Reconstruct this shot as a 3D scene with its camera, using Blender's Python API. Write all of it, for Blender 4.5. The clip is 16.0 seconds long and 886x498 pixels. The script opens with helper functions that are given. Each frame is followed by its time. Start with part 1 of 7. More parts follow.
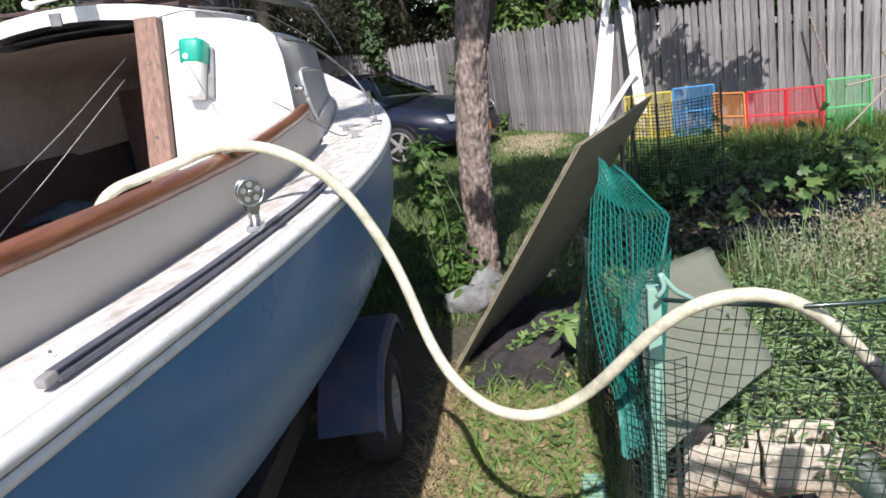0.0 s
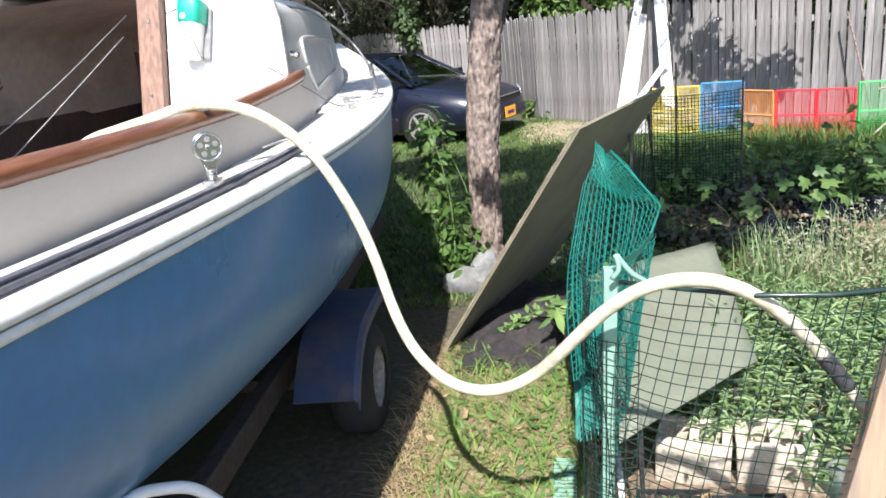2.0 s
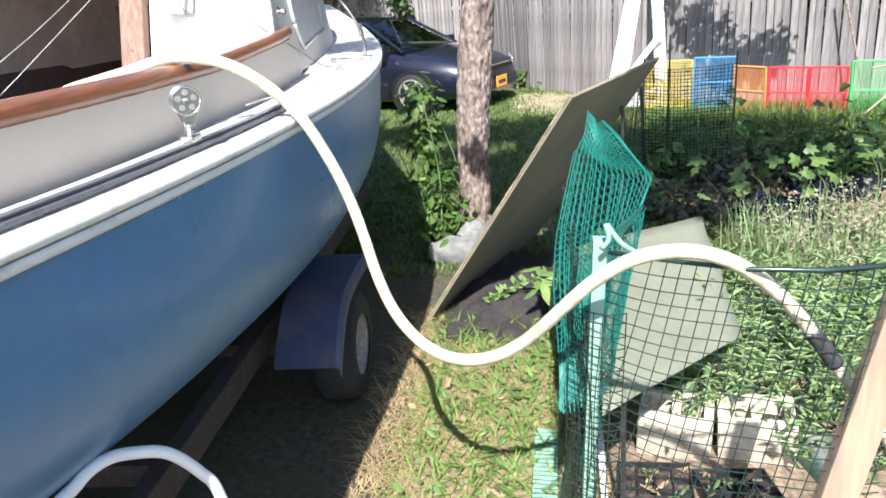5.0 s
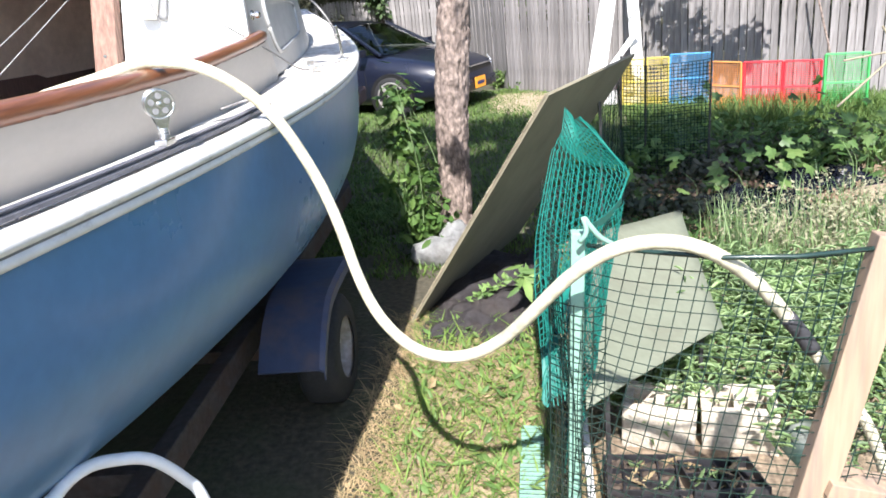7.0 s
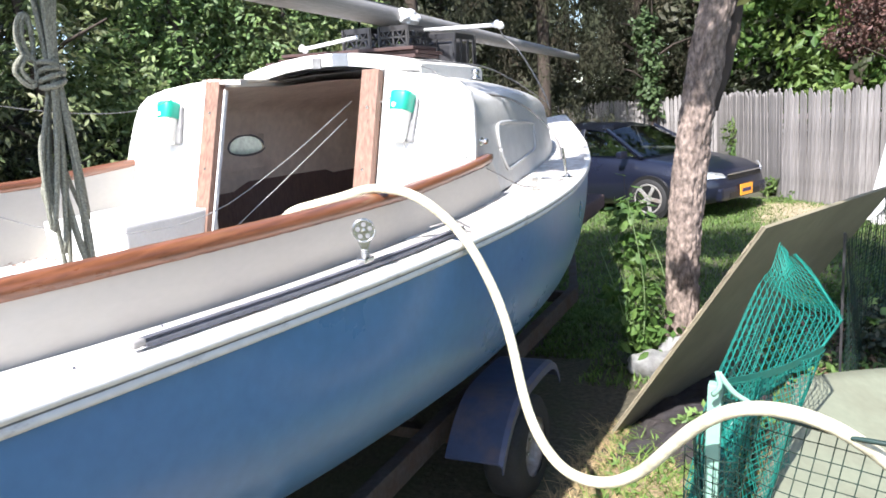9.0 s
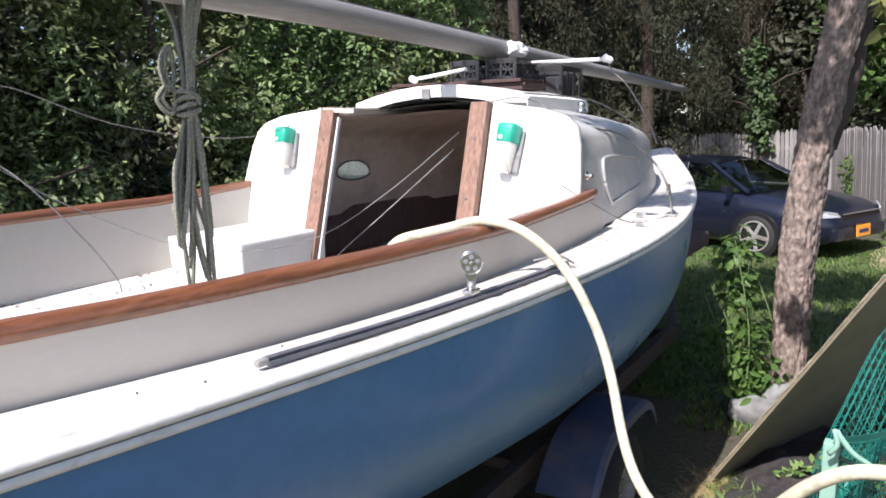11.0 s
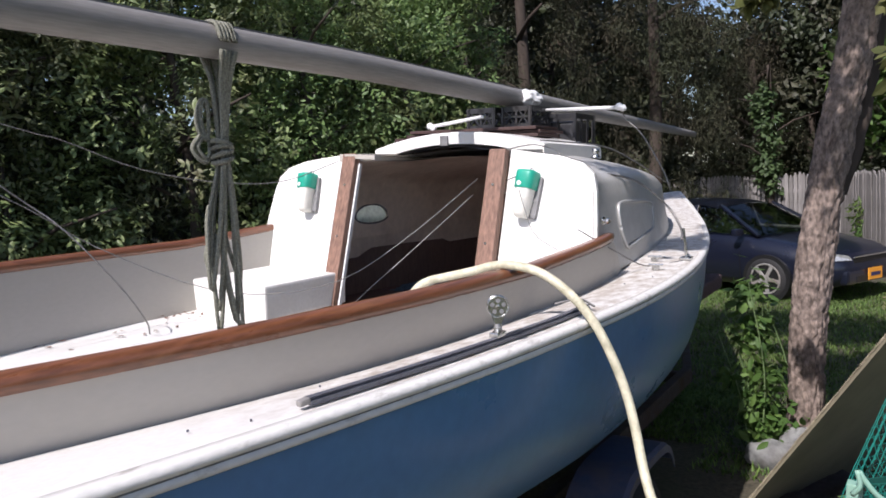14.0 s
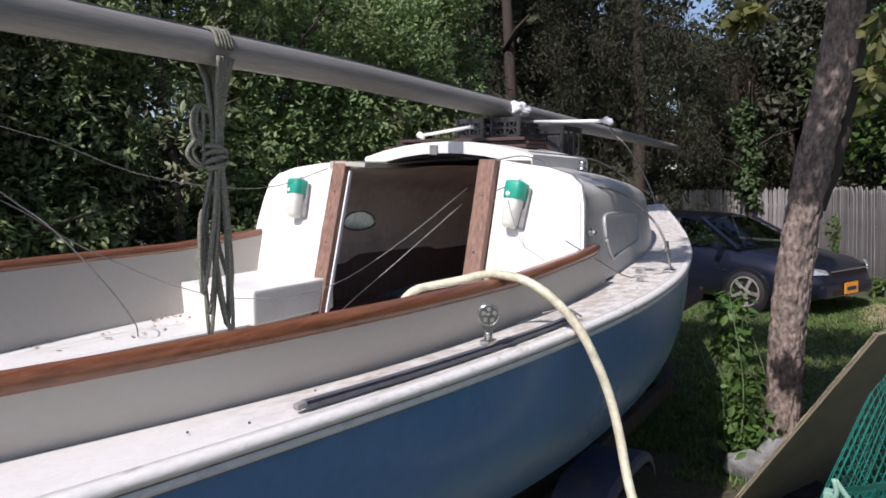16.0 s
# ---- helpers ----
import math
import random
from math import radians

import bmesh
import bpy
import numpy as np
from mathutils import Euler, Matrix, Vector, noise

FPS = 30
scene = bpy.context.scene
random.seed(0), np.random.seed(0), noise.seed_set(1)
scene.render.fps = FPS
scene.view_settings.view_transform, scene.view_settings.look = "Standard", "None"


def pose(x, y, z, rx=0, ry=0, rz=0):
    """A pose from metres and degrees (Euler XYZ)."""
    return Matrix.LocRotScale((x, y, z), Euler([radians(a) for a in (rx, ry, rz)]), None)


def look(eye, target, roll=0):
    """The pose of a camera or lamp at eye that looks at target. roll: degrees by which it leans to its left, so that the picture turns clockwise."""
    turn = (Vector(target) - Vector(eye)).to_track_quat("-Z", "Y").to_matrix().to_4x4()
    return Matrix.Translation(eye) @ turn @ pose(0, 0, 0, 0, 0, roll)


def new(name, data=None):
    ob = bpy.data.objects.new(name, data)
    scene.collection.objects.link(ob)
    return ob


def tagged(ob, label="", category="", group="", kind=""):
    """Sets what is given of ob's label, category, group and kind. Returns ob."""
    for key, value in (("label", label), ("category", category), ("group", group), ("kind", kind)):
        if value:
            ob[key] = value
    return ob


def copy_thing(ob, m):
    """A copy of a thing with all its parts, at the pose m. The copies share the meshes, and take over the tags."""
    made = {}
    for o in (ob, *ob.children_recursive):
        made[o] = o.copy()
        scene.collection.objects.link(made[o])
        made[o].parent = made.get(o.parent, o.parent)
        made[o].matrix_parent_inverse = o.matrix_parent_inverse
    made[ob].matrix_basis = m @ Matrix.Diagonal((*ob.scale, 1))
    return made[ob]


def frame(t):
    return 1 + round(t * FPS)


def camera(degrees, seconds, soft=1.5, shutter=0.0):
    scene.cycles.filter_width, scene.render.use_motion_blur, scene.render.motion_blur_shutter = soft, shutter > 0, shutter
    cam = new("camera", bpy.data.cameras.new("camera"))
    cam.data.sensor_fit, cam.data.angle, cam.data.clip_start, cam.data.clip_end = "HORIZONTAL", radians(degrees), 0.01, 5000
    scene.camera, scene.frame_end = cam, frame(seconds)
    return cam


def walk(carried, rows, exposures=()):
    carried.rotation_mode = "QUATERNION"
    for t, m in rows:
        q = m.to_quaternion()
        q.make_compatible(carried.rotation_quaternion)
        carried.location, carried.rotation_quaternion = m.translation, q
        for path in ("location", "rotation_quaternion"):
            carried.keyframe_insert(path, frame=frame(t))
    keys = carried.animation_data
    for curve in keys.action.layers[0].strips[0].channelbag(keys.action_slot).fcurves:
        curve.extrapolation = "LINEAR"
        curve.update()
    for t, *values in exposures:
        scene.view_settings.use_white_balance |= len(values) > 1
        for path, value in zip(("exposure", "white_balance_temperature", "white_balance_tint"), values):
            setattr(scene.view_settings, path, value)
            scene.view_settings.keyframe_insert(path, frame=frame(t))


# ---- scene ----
cam = camera(63.4, 16.0, soft=1.7)
PATH = [
    (0, (0.416, -0.269, 1.855), (0.167, 1.787, 1.247), -9.7),
    (0.5, (0.502, -0.258, 1.828), (0.275, 1.793, 1.195), -6.3),
    (1, (0.537, -0.256, 1.809), (0.211, 1.799, 1.238), -7.4),
    (1.5, (0.56, -0.247, 1.795), (0.196, 1.792, 1.189), -7.5),
    (2, (0.577, -0.258, 1.794), (0.244, 1.777, 1.154), -6.8),
    (2.5, (0.577, -0.256, 1.8), (0.262, 1.776, 1.142), -6.0),
    (3, (0.574, -0.236, 1.796), (0.272, 1.793, 1.125), -5.2),
    (3.5, (0.575, -0.228, 1.792), (0.288, 1.797, 1.103), -4.8),
    (4, (0.57, -0.223, 1.784), (0.293, 1.798, 1.077), -4.5),
    (4.5, (0.569, -0.217, 1.771), (0.284, 1.795, 1.043), -4.7),
    (6.8, (0.589, -0.215, 1.765), (0.266, 1.793, 1.042), -6.7),
    (7, (0.583, -0.222, 1.757), (0.332, 1.795, 1.032), -6.2),
    (7.5, (0.574, -0.256, 1.796), (0.425, 1.766, 1.06), -5.8),
    (8, (0.671, -0.257, 1.847), (0.209, 1.756, 1.22), -4.2),
    (8.5, (0.815, -0.291, 1.875), (0.025, 1.657, 1.384), -3.0),
    (9, (0.901, -0.339, 1.895), (-0.083, 1.538, 1.487), -4.7),
    (9.5, (0.883, -0.358, 1.911), (-0.197, 1.477, 1.555), -4.2),
    (9.7, (0.882, -0.355, 1.906), (-0.229, 1.466, 1.577), -4.3),
    (11.8, (0.879, -0.428, 1.939), (-0.4, 1.283, 1.632), -3.7),
    (12, (0.874, -0.44, 1.938), (-0.412, 1.271, 1.652), -4.7),
    (12.5, (0.885, -0.483, 1.958), (-0.395, 1.24, 1.728), -4.2),
    (13, (0.874, -0.498, 1.957), (-0.399, 1.232, 1.757), -4.3),
    (13.5, (0.88, -0.493, 1.948), (-0.374, 1.253, 1.757), -4.0),
    (14, (0.879, -0.481, 1.949), (-0.364, 1.272, 1.757), -3.1),
    (14.5, (0.867, -0.491, 1.946), (-0.37, 1.266, 1.746), -2.9),
    (15, (0.875, -0.52, 1.957), (-0.355, 1.244, 1.764), -2.6),
    (15.5, (0.879, -0.54, 1.962), (-0.331, 1.238, 1.783), -1.9),
    (16, (0.878, -0.534, 1.959), (-0.322, 1.252, 1.786), -1.9),
]
EXPOSURES = [(0.0, 0.65, 6100, 16), (1.0, 0.97, 6100, 14), (2.5, 1.27, 6100, 13), (4.5, 1.44, 6100, 13), (7.5, 1.51, 6100, 14), (8.5, 1.57, 6100, 14), (9.6, 1.55, 6150, 15), (11.0, 0.93, 6200, 18), (12.5, 0.57, 6200, 19), (14.0, 0.32, 6200, 19), (16.0, 0.13, 6200, 19)]
walk(cam, [(t, look(eye, target, roll)) for t, eye, target, roll in PATH], EXPOSURES)

# ---- world and sun ----
SUN_TRAVEL = Vector((-0.03, 1.0, -1.10))
world = bpy.data.worlds.new("sky")
scene.world = world
world.use_nodes = True
wn = world.node_tree.nodes
sky = wn.new("ShaderNodeTexSky")
sky.sky_type = "NISHITA"
sky.sun_disc = False
sky.sun_elevation = math.atan2(-SUN_TRAVEL.z, math.hypot(SUN_TRAVEL.x, SUN_TRAVEL.y))
sky.sun_rotation = math.pi
wn["Background"].inputs["Strength"].default_value = 0.11
world.node_tree.links.new(sky.outputs[0], wn["Background"].inputs["Color"])
sun = new("sun", bpy.data.lights.new("sun", "SUN"))
sun.data.energy = 4.6
sun.data.angle = radians(0.6)
sun.data.color = (1.0, 0.95, 0.87)
sun.matrix_world = Matrix.Translation((0, -10, 15)) @ SUN_TRAVEL.to_track_quat("-Z", "Y").to_matrix().to_4x4()


# ---- materials ----
def material(name, colour, rough=0.6, metal=0.0, dark=0.7, light=1.2, grain=40.0, stain=3.0, bump=0.15, stain_colour=None, stain_amount=0.35,
             island=False, stretch=(1, 1, 1), trans=0.0, per_object=0.0, coat=0.0, stain_from=0.45, along=None):
    """A surface with grain, larger stains and fine relief."""
    m = bpy.data.materials.new(name)
    m.use_nodes = True
    nt = m.node_tree
    n, l = nt.nodes, nt.links
    b = n["Principled BSDF"]
    co = n.new("ShaderNodeTexCoord")
    mp = n.new("ShaderNodeMapping")
    mp.inputs["Scale"].default_value = stretch
    l.new(co.outputs["Object"], mp.inputs["Vector"])
    fine = n.new("ShaderNodeTexNoise")
    fine.inputs["Scale"].default_value = grain
    fine.inputs["Detail"].default_value = 5
    coarse = n.new("ShaderNodeTexNoise")
    coarse.inputs["Scale"].default_value = stain
    coarse.inputs["Detail"].default_value = 6
    coarse.inputs["Roughness"].default_value = 0.65
    l.new(mp.outputs[0], fine.inputs["Vector"])
    l.new(mp.outputs[0], coarse.inputs["Vector"])
    ramp = n.new("ShaderNodeValToRGB")
    ramp.color_ramp.elements[0].position, ramp.color_ramp.elements[1].position = 0.3, 0.7
    ramp.color_ramp.elements[0].color = (*[c * dark for c in colour], 1)
    ramp.color_ramp.elements[1].color = (*[min(1, c * light) for c in colour], 1)
    l.new(fine.outputs["Fac"], ramp.inputs["Fac"])
    mix = n.new("ShaderNodeMix")
    mix.data_type = "RGBA"
    sc = stain_colour or tuple(c * 0.6 for c in colour)
    mix.inputs["B"].default_value = (*sc, 1)
    l.new(ramp.outputs["Color"], mix.inputs["A"])
    cr = n.new("ShaderNodeMapRange")
    cr.inputs["From Min"].default_value, cr.inputs["From Max"].default_value = stain_from, stain_from + 0.28
    cr.inputs["To Max"].default_value = stain_amount
    l.new(coarse.outputs["Fac"], cr.inputs["Value"])
    amount = cr.outputs["Result"]
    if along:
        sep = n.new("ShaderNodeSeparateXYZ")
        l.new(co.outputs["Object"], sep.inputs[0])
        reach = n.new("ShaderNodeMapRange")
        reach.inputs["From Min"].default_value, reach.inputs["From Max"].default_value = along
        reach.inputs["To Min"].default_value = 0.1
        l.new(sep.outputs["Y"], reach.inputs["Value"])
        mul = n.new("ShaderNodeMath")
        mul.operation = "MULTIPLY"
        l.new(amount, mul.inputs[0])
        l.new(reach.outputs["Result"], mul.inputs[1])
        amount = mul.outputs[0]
    l.new(amount, mix.inputs["Factor"])
    out = mix.outputs["Result"]
    if island or per_object:
        hsv = n.new("ShaderNodeHueSaturation")
        if island:
            g = n.new("ShaderNodeNewGeometry")
            rnd = g.outputs["Random Per Island"]
            lo, hi = 0.72, 1.28
        else:
            g = n.new("ShaderNodeObjectInfo")
            rnd = g.outputs["Random"]
            lo, hi = 1 - per_object, 1 + per_object
        vr = n.new("ShaderNodeMapRange")
        vr.inputs["To Min"].default_value, vr.inputs["To Max"].default_value = lo, hi
        l.new(rnd, vr.inputs["Value"])
        l.new(vr.outputs["Result"], hsv.inputs["Value"])
        if island:
            hr = n.new("ShaderNodeMapRange")
            hr.inputs["To Min"].default_value, hr.inputs["To Max"].default_value = 0.515, 0.485
            l.new(rnd, hr.inputs["Value"])
            l.new(hr.outputs["Result"], hsv.inputs["Hue"])
        l.new(out, hsv.inputs["Color"])
        out = hsv.outputs["Color"]
    l.new(out, b.inputs["Base Color"])
    rr = n.new("ShaderNodeMapRange")
    rr.inputs["To Min"].default_value, rr.inputs["To Max"].default_value = max(0.02, rough - 0.12), min(1, rough + 0.12)
    l.new(coarse.outputs["Fac"], rr.inputs["Value"])
    l.new(rr.outputs["Result"], b.inputs["Roughness"])
    b.inputs["Metallic"].default_value = metal
    b.inputs["Coat Weight"].default_value = coat
    if bump:
        bp = n.new("ShaderNodeBump")
        bp.inputs["Strength"].default_value = bump
        bp.inputs["Distance"].default_value = 0.01
        l.new(fine.outputs["Fac"], bp.inputs["Height"])
        l.new(bp.outputs["Normal"], b.inputs["Normal"])
    if trans:
        tr = n.new("ShaderNodeBsdfTranslucent")
        l.new(out, tr.inputs["Color"])
        ms = n.new("ShaderNodeMixShader")
        ms.inputs["Fac"].default_value = trans
        l.new(b.outputs["BSDF"], ms.inputs[1])
        l.new(tr.outputs["BSDF"], ms.inputs[2])
        l.new(ms.outputs["Shader"], n["Material Output"].inputs["Surface"])
    return m


def glass(name, colour, rough=0.03, clear=0.6):
    """A thin tinted pane: a glossy layer over a clear one."""
    m = bpy.data.materials.new(name)
    m.use_nodes = True
    n, l = m.node_tree.nodes, m.node_tree.links
    g = n.new("ShaderNodeBsdfGlossy")
    g.inputs["Roughness"].default_value = rough
    t = n.new("ShaderNodeBsdfTransparent")
    t.inputs["Color"].default_value = (*colour, 1)
    f = n.new("ShaderNodeFresnel")
    f.inputs["IOR"].default_value = 1.5
    ms = n.new("ShaderNodeMixShader")
    l.new(f.outputs[0], ms.inputs[0])
    l.new(t.outputs[0], ms.inputs[1])
    l.new(g.outputs[0], ms.inputs[2])
    l.new(ms.outputs[0], n["Material Output"].inputs["Surface"])
    return m


M = {
    "gelcoat": material("white_gelcoat", (0.78, 0.77, 0.74), 0.38, dark=0.94, light=1.04, grain=60, stain=4, bump=0.03, stain_colour=(0.5, 0.46, 0.38), stain_amount=0.25),
    "deck": material("weathered_deck_paint", (0.70, 0.685, 0.655), 0.7, dark=0.94, light=1.03, grain=70, stain=16, bump=0.08, stretch=(1.4, 0.9, 1), stain_colour=(0.27, 0.20, 0.14), stain_amount=0.7, stain_from=0.39, along=(-2.05, -1.55)),
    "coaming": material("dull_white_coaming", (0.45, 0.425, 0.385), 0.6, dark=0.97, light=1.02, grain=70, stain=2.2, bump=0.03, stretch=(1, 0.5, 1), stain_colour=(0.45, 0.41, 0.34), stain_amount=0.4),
    # teal mottling grows stronger towards the bow
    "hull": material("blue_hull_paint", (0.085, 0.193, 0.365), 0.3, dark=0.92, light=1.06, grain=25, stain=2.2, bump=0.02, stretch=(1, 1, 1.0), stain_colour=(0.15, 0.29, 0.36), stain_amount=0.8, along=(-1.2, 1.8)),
    "antifoul": material("dull_red_bottom_paint", (0.17, 0.10, 0.10), 0.8, grain=30, bump=0.2),
    "teak": material("varnished_teak", (0.19, 0.072, 0.034), 0.3, dark=0.6, light=1.25, grain=12, stain=5, bump=0.12, coat=0.35, stretch=(7, 0.18, 7), stain_colour=(0.34, 0.16, 0.07), stain_amount=0.5, stain_from=0.53),
    "teak_post": material("weathered_teak", (0.23, 0.13, 0.092), 0.6, dark=0.6, light=1.3, grain=18, stain=6, bump=0.25, stretch=(5, 5, 0.5), stain_amount=0.5),
    "liner": material("cream_cabin_liner", (0.80, 0.71, 0.60), 0.6, dark=0.9, light=1.05, grain=25, stain=4, bump=0.05, stain_colour=(0.30, 0.21, 0.15), stain_amount=0.4),
    "berth": material("dark_berth_cushion", (0.14, 0.085, 0.08), 0.9, grain=90, bump=0.2),
    "cloth_blue": material("faded_blue_cloth", (0.10, 0.16, 0.22), 0.9, grain=60, bump=0.3),
    "alu": material("dull_mast_aluminium", (0.30, 0.285, 0.27), 0.55, 0.25, dark=0.85, light=1.1, grain=40, stain=3, bump=0.04, stretch=(4, 0.3, 4), stain_colour=(0.20, 0.185, 0.17), stain_amount=0.6),
    "track": material("grey_track_metal", (0.12, 0.125, 0.15), 0.45, 0.3, dark=0.8, light=1.2, grain=50, bump=0.1, stain_colour=(0.17, 0.17, 0.175), stain_amount=0.6),
    "steel": material("stainless_steel", (0.62, 0.62, 0.60), 0.25, 1.0, dark=0.85, light=1.1, grain=60, bump=0.05),
    "wire": material("grey_wire", (0.26, 0.25, 0.24), 0.5, 0.6, grain=90, bump=0.0),
    "rope": material("weathered_rope", (0.235, 0.235, 0.185), 0.95, dark=0.55, light=1.3, grain=160, stain=9, bump=0.6),
    "hose": material("old_cream_hose", (0.66, 0.62, 0.46), 0.5, dark=0.82, light=1.08, grain=60, stain=16, bump=0.12, stain_colour=(0.25, 0.24, 0.15), stain_amount=0.8, stain_from=0.45),
    "hose_dark": material("dark_hose_cuff", (0.05, 0.05, 0.055), 0.6),
    "white_plastic": material("white_plastic", (0.80, 0.80, 0.80), 0.4, dark=0.95, light=1.03, grain=50, stain=9, bump=0.03, stain_colour=(0.5, 0.5, 0.48), stain_amount=0.3),
    "frosted": material("milky_plastic", (0.70, 0.69, 0.63), 0.4, dark=0.9, light=1.03, grain=40, stain=20, bump=0.03),
    "green_plastic": material("sea_green_plastic", (0.012, 0.34, 0.235), 0.4, dark=0.92, light=1.05, grain=40, bump=0.03),
    "grey_plastic": material("grey_plastic", (0.20, 0.20, 0.20), 0.5),
    "black_plastic": material("black_plastic", (0.022, 0.022, 0.025), 0.38, dark=0.8, light=1.4, bump=0.1, stain_colour=(0.09, 0.085, 0.08), stain_amount=0.5),
    "board_brown": material("dark_brown_board", (0.058, 0.030, 0.026), 0.6, grain=20, stretch=(1, 6, 6), bump=0.2),
    "fender": material("blue_grey_fender", (0.042, 0.055, 0.105), 0.45, dark=0.9, light=1.1, grain=30, stain=6, bump=0.05, stain_colour=(0.16, 0.11, 0.08), stain_amount=0.5),
    "galv": material("rusty_trailer_steel", (0.075, 0.062, 0.058), 0.75, 0.3, grain=40, stain=7, bump=0.2, stain_colour=(0.075, 0.035, 0.02), stain_amount=0.8),
    "rubber": material("tyre_rubber", (0.018, 0.018, 0.019), 0.8, grain=60, bump=0.2, stain_colour=(0.04, 0.037, 0.034), stain_amount=0.5),
    "rim": material("pale_wheel_rim", (0.36, 0.35, 0.33), 0.5, 0.3, stain_colour=(0.18, 0.09, 0.05), stain_amount=0.7),
    "bark": material("flaky_bark", (0.255, 0.20, 0.168), 0.95, dark=0.35, light=1.4, grain=42, stain=15, bump=1.0, stretch=(1, 1, 0.6), stain_colour=(0.07, 0.05, 0.042), stain_amount=0.85, stain_from=0.47),
    "bark_dark": material("dark_bark", (0.06, 0.045, 0.035), 0.95, grain=14, bump=0.8, stretch=(1, 1, 0.3)),
    "fence": material("weathered_cedar", (0.235, 0.222, 0.215), 0.9, dark=0.6, light=1.25, grain=16, stain=3, bump=0.5, stretch=(3, 3, 0.25), stain_colour=(0.20, 0.18, 0.17), stain_amount=0.75, per_object=0.22),
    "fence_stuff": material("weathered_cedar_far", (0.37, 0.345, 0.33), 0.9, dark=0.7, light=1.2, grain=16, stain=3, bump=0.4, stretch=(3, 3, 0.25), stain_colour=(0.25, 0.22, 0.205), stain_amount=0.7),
    "white_wood": material("white_painted_wood", (0.75, 0.75, 0.72), 0.6, dark=0.93, light=1.04, grain=20, stretch=(3, 3, 0.4), stain=4, bump=0.1, stain_colour=(0.5, 0.48, 0.44), stain_amount=0.4),
    "lumber": material("bare_pine", (0.36, 0.26, 0.175), 0.75, dark=0.8, light=1.12, grain=12, stain=4, bump=0.15, stretch=(5, 5, 0.4), stain_colour=(0.19, 0.15, 0.135), stain_amount=0.85),
    "plywood": material("weathered_plywood", (0.225, 0.20, 0.135), 0.8, dark=0.9, light=1.08, grain=20, stain=2.5, bump=0.08, stain_colour=(0.12, 0.10, 0.065), stain_amount=0.5),
    "ply_edge": material("pale_plywood_edge", (0.29, 0.25, 0.17), 0.85, grain=60, bump=0.3),
    "sheet": material("grey_green_sheet", (0.195, 0.21, 0.15), 0.7, dark=0.92, light=1.06, grain=30, stain=4, bump=0.05, stain_colour=(0.14, 0.13, 0.09), stain_amount=0.5),
    "mesh_green": material("green_garden_mesh", (0.009, 0.15, 0.116), 0.5, dark=0.85, light=1.15, grain=40, bump=0.0),
    "mesh_dark": material("dark_green_mesh", (0.022, 0.045, 0.038), 0.22, grain=40, bump=0.0),
    "pot_green": material("dark_green_pot_plastic", (0.022, 0.045, 0.035), 0.5, dark=0.85, light=1.1, grain=30, stain=8, bump=0.05, stain_colour=(0.14, 0.13, 0.10), stain_amount=0.5),
    "vine": material("vine_leaves", (0.085, 0.16, 0.042), 0.5, dark=0.8, light=1.2, grain=14, stain=5, bump=0.0, island=True, trans=0.35, stain_colour=(0.16, 0.22, 0.06), stain_amount=0.4),
    "litter": material("brown_dry_litter", (0.20, 0.135, 0.085), 0.9, grain=20, bump=0.0, island=True),
    "blossom": material("yellow_blossom", (0.75, 0.60, 0.02), 0.6, dark=0.9, light=1.05, bump=0.0, trans=0.3),
    "window_frame": material("dull_window_frame", (0.50, 0.50, 0.49), 0.5, 0.4, dark=0.9, light=1.05, grain=40, bump=0.03),
    "ivy": material("dark_ivy_leaves", (0.062, 0.105, 0.036), 0.6, dark=0.8, light=1.2, grain=8, stain=0.9, bump=0.0, island=True, trans=0.25),
    "mint": material("pale_mint_paint", (0.23, 0.41, 0.32), 0.6, dark=0.9, light=1.06, grain=30, stain=9, bump=0.1, stain_colour=(0.20, 0.28, 0.22), stain_amount=0.6),
    "block": material("pale_concrete_block", (0.56, 0.49, 0.39), 0.95, dark=0.7, light=1.15, grain=60, stain=8, bump=0.6, stain_colour=(0.30, 0.25, 0.18), stain_amount=0.7),
    "stone": material("pale_grey_stone", (0.42, 0.425, 0.42), 0.9, dark=0.6, light=1.2, grain=14, stain=5, bump=0.7, stain_colour=(0.18, 0.16, 0.13), stain_amount=0.6),
    "weedcloth": material("black_weed_cloth", (0.062, 0.056, 0.06), 0.9, dark=0.8, light=1.3, grain=30, stain=6, bump=0.3, stain_colour=(0.13, 0.10, 0.08), stain_amount=0.5),
    "bag": material("black_plastic_bag", (0.016, 0.018, 0.028), 0.25, grain=14, bump=0.6),
    "grass": material("grass_blades", (0.15, 0.25, 0.05), 0.7, dark=0.7, light=1.3, grain=5, stain=1.3, bump=0.0, island=True, trans=0.3, stain_colour=(0.24, 0.22, 0.07), stain_amount=0.5),
    "straw": material("dry_straw", (0.36, 0.27, 0.14), 0.85, grain=20, bump=0.0, island=True),
    "weed": material("weed_leaves", (0.15, 0.25, 0.07), 0.55, dark=0.8, light=1.2, grain=12, bump=0.0, island=True, trans=0.3),
    "bed": material("bed_leaves", (0.235, 0.345, 0.145), 0.5, dark=0.75, light=1.25, grain=12, stain=4, bump=0.0, island=True, trans=0.4, stain_colour=(0.22, 0.26, 0.15), stain_amount=0.6),
    "dry_flower": material("pale_dry_flowers", (0.30, 0.29, 0.18), 0.8, dark=0.8, light=1.2, grain=12, bump=0.0, island=True, trans=0.2),
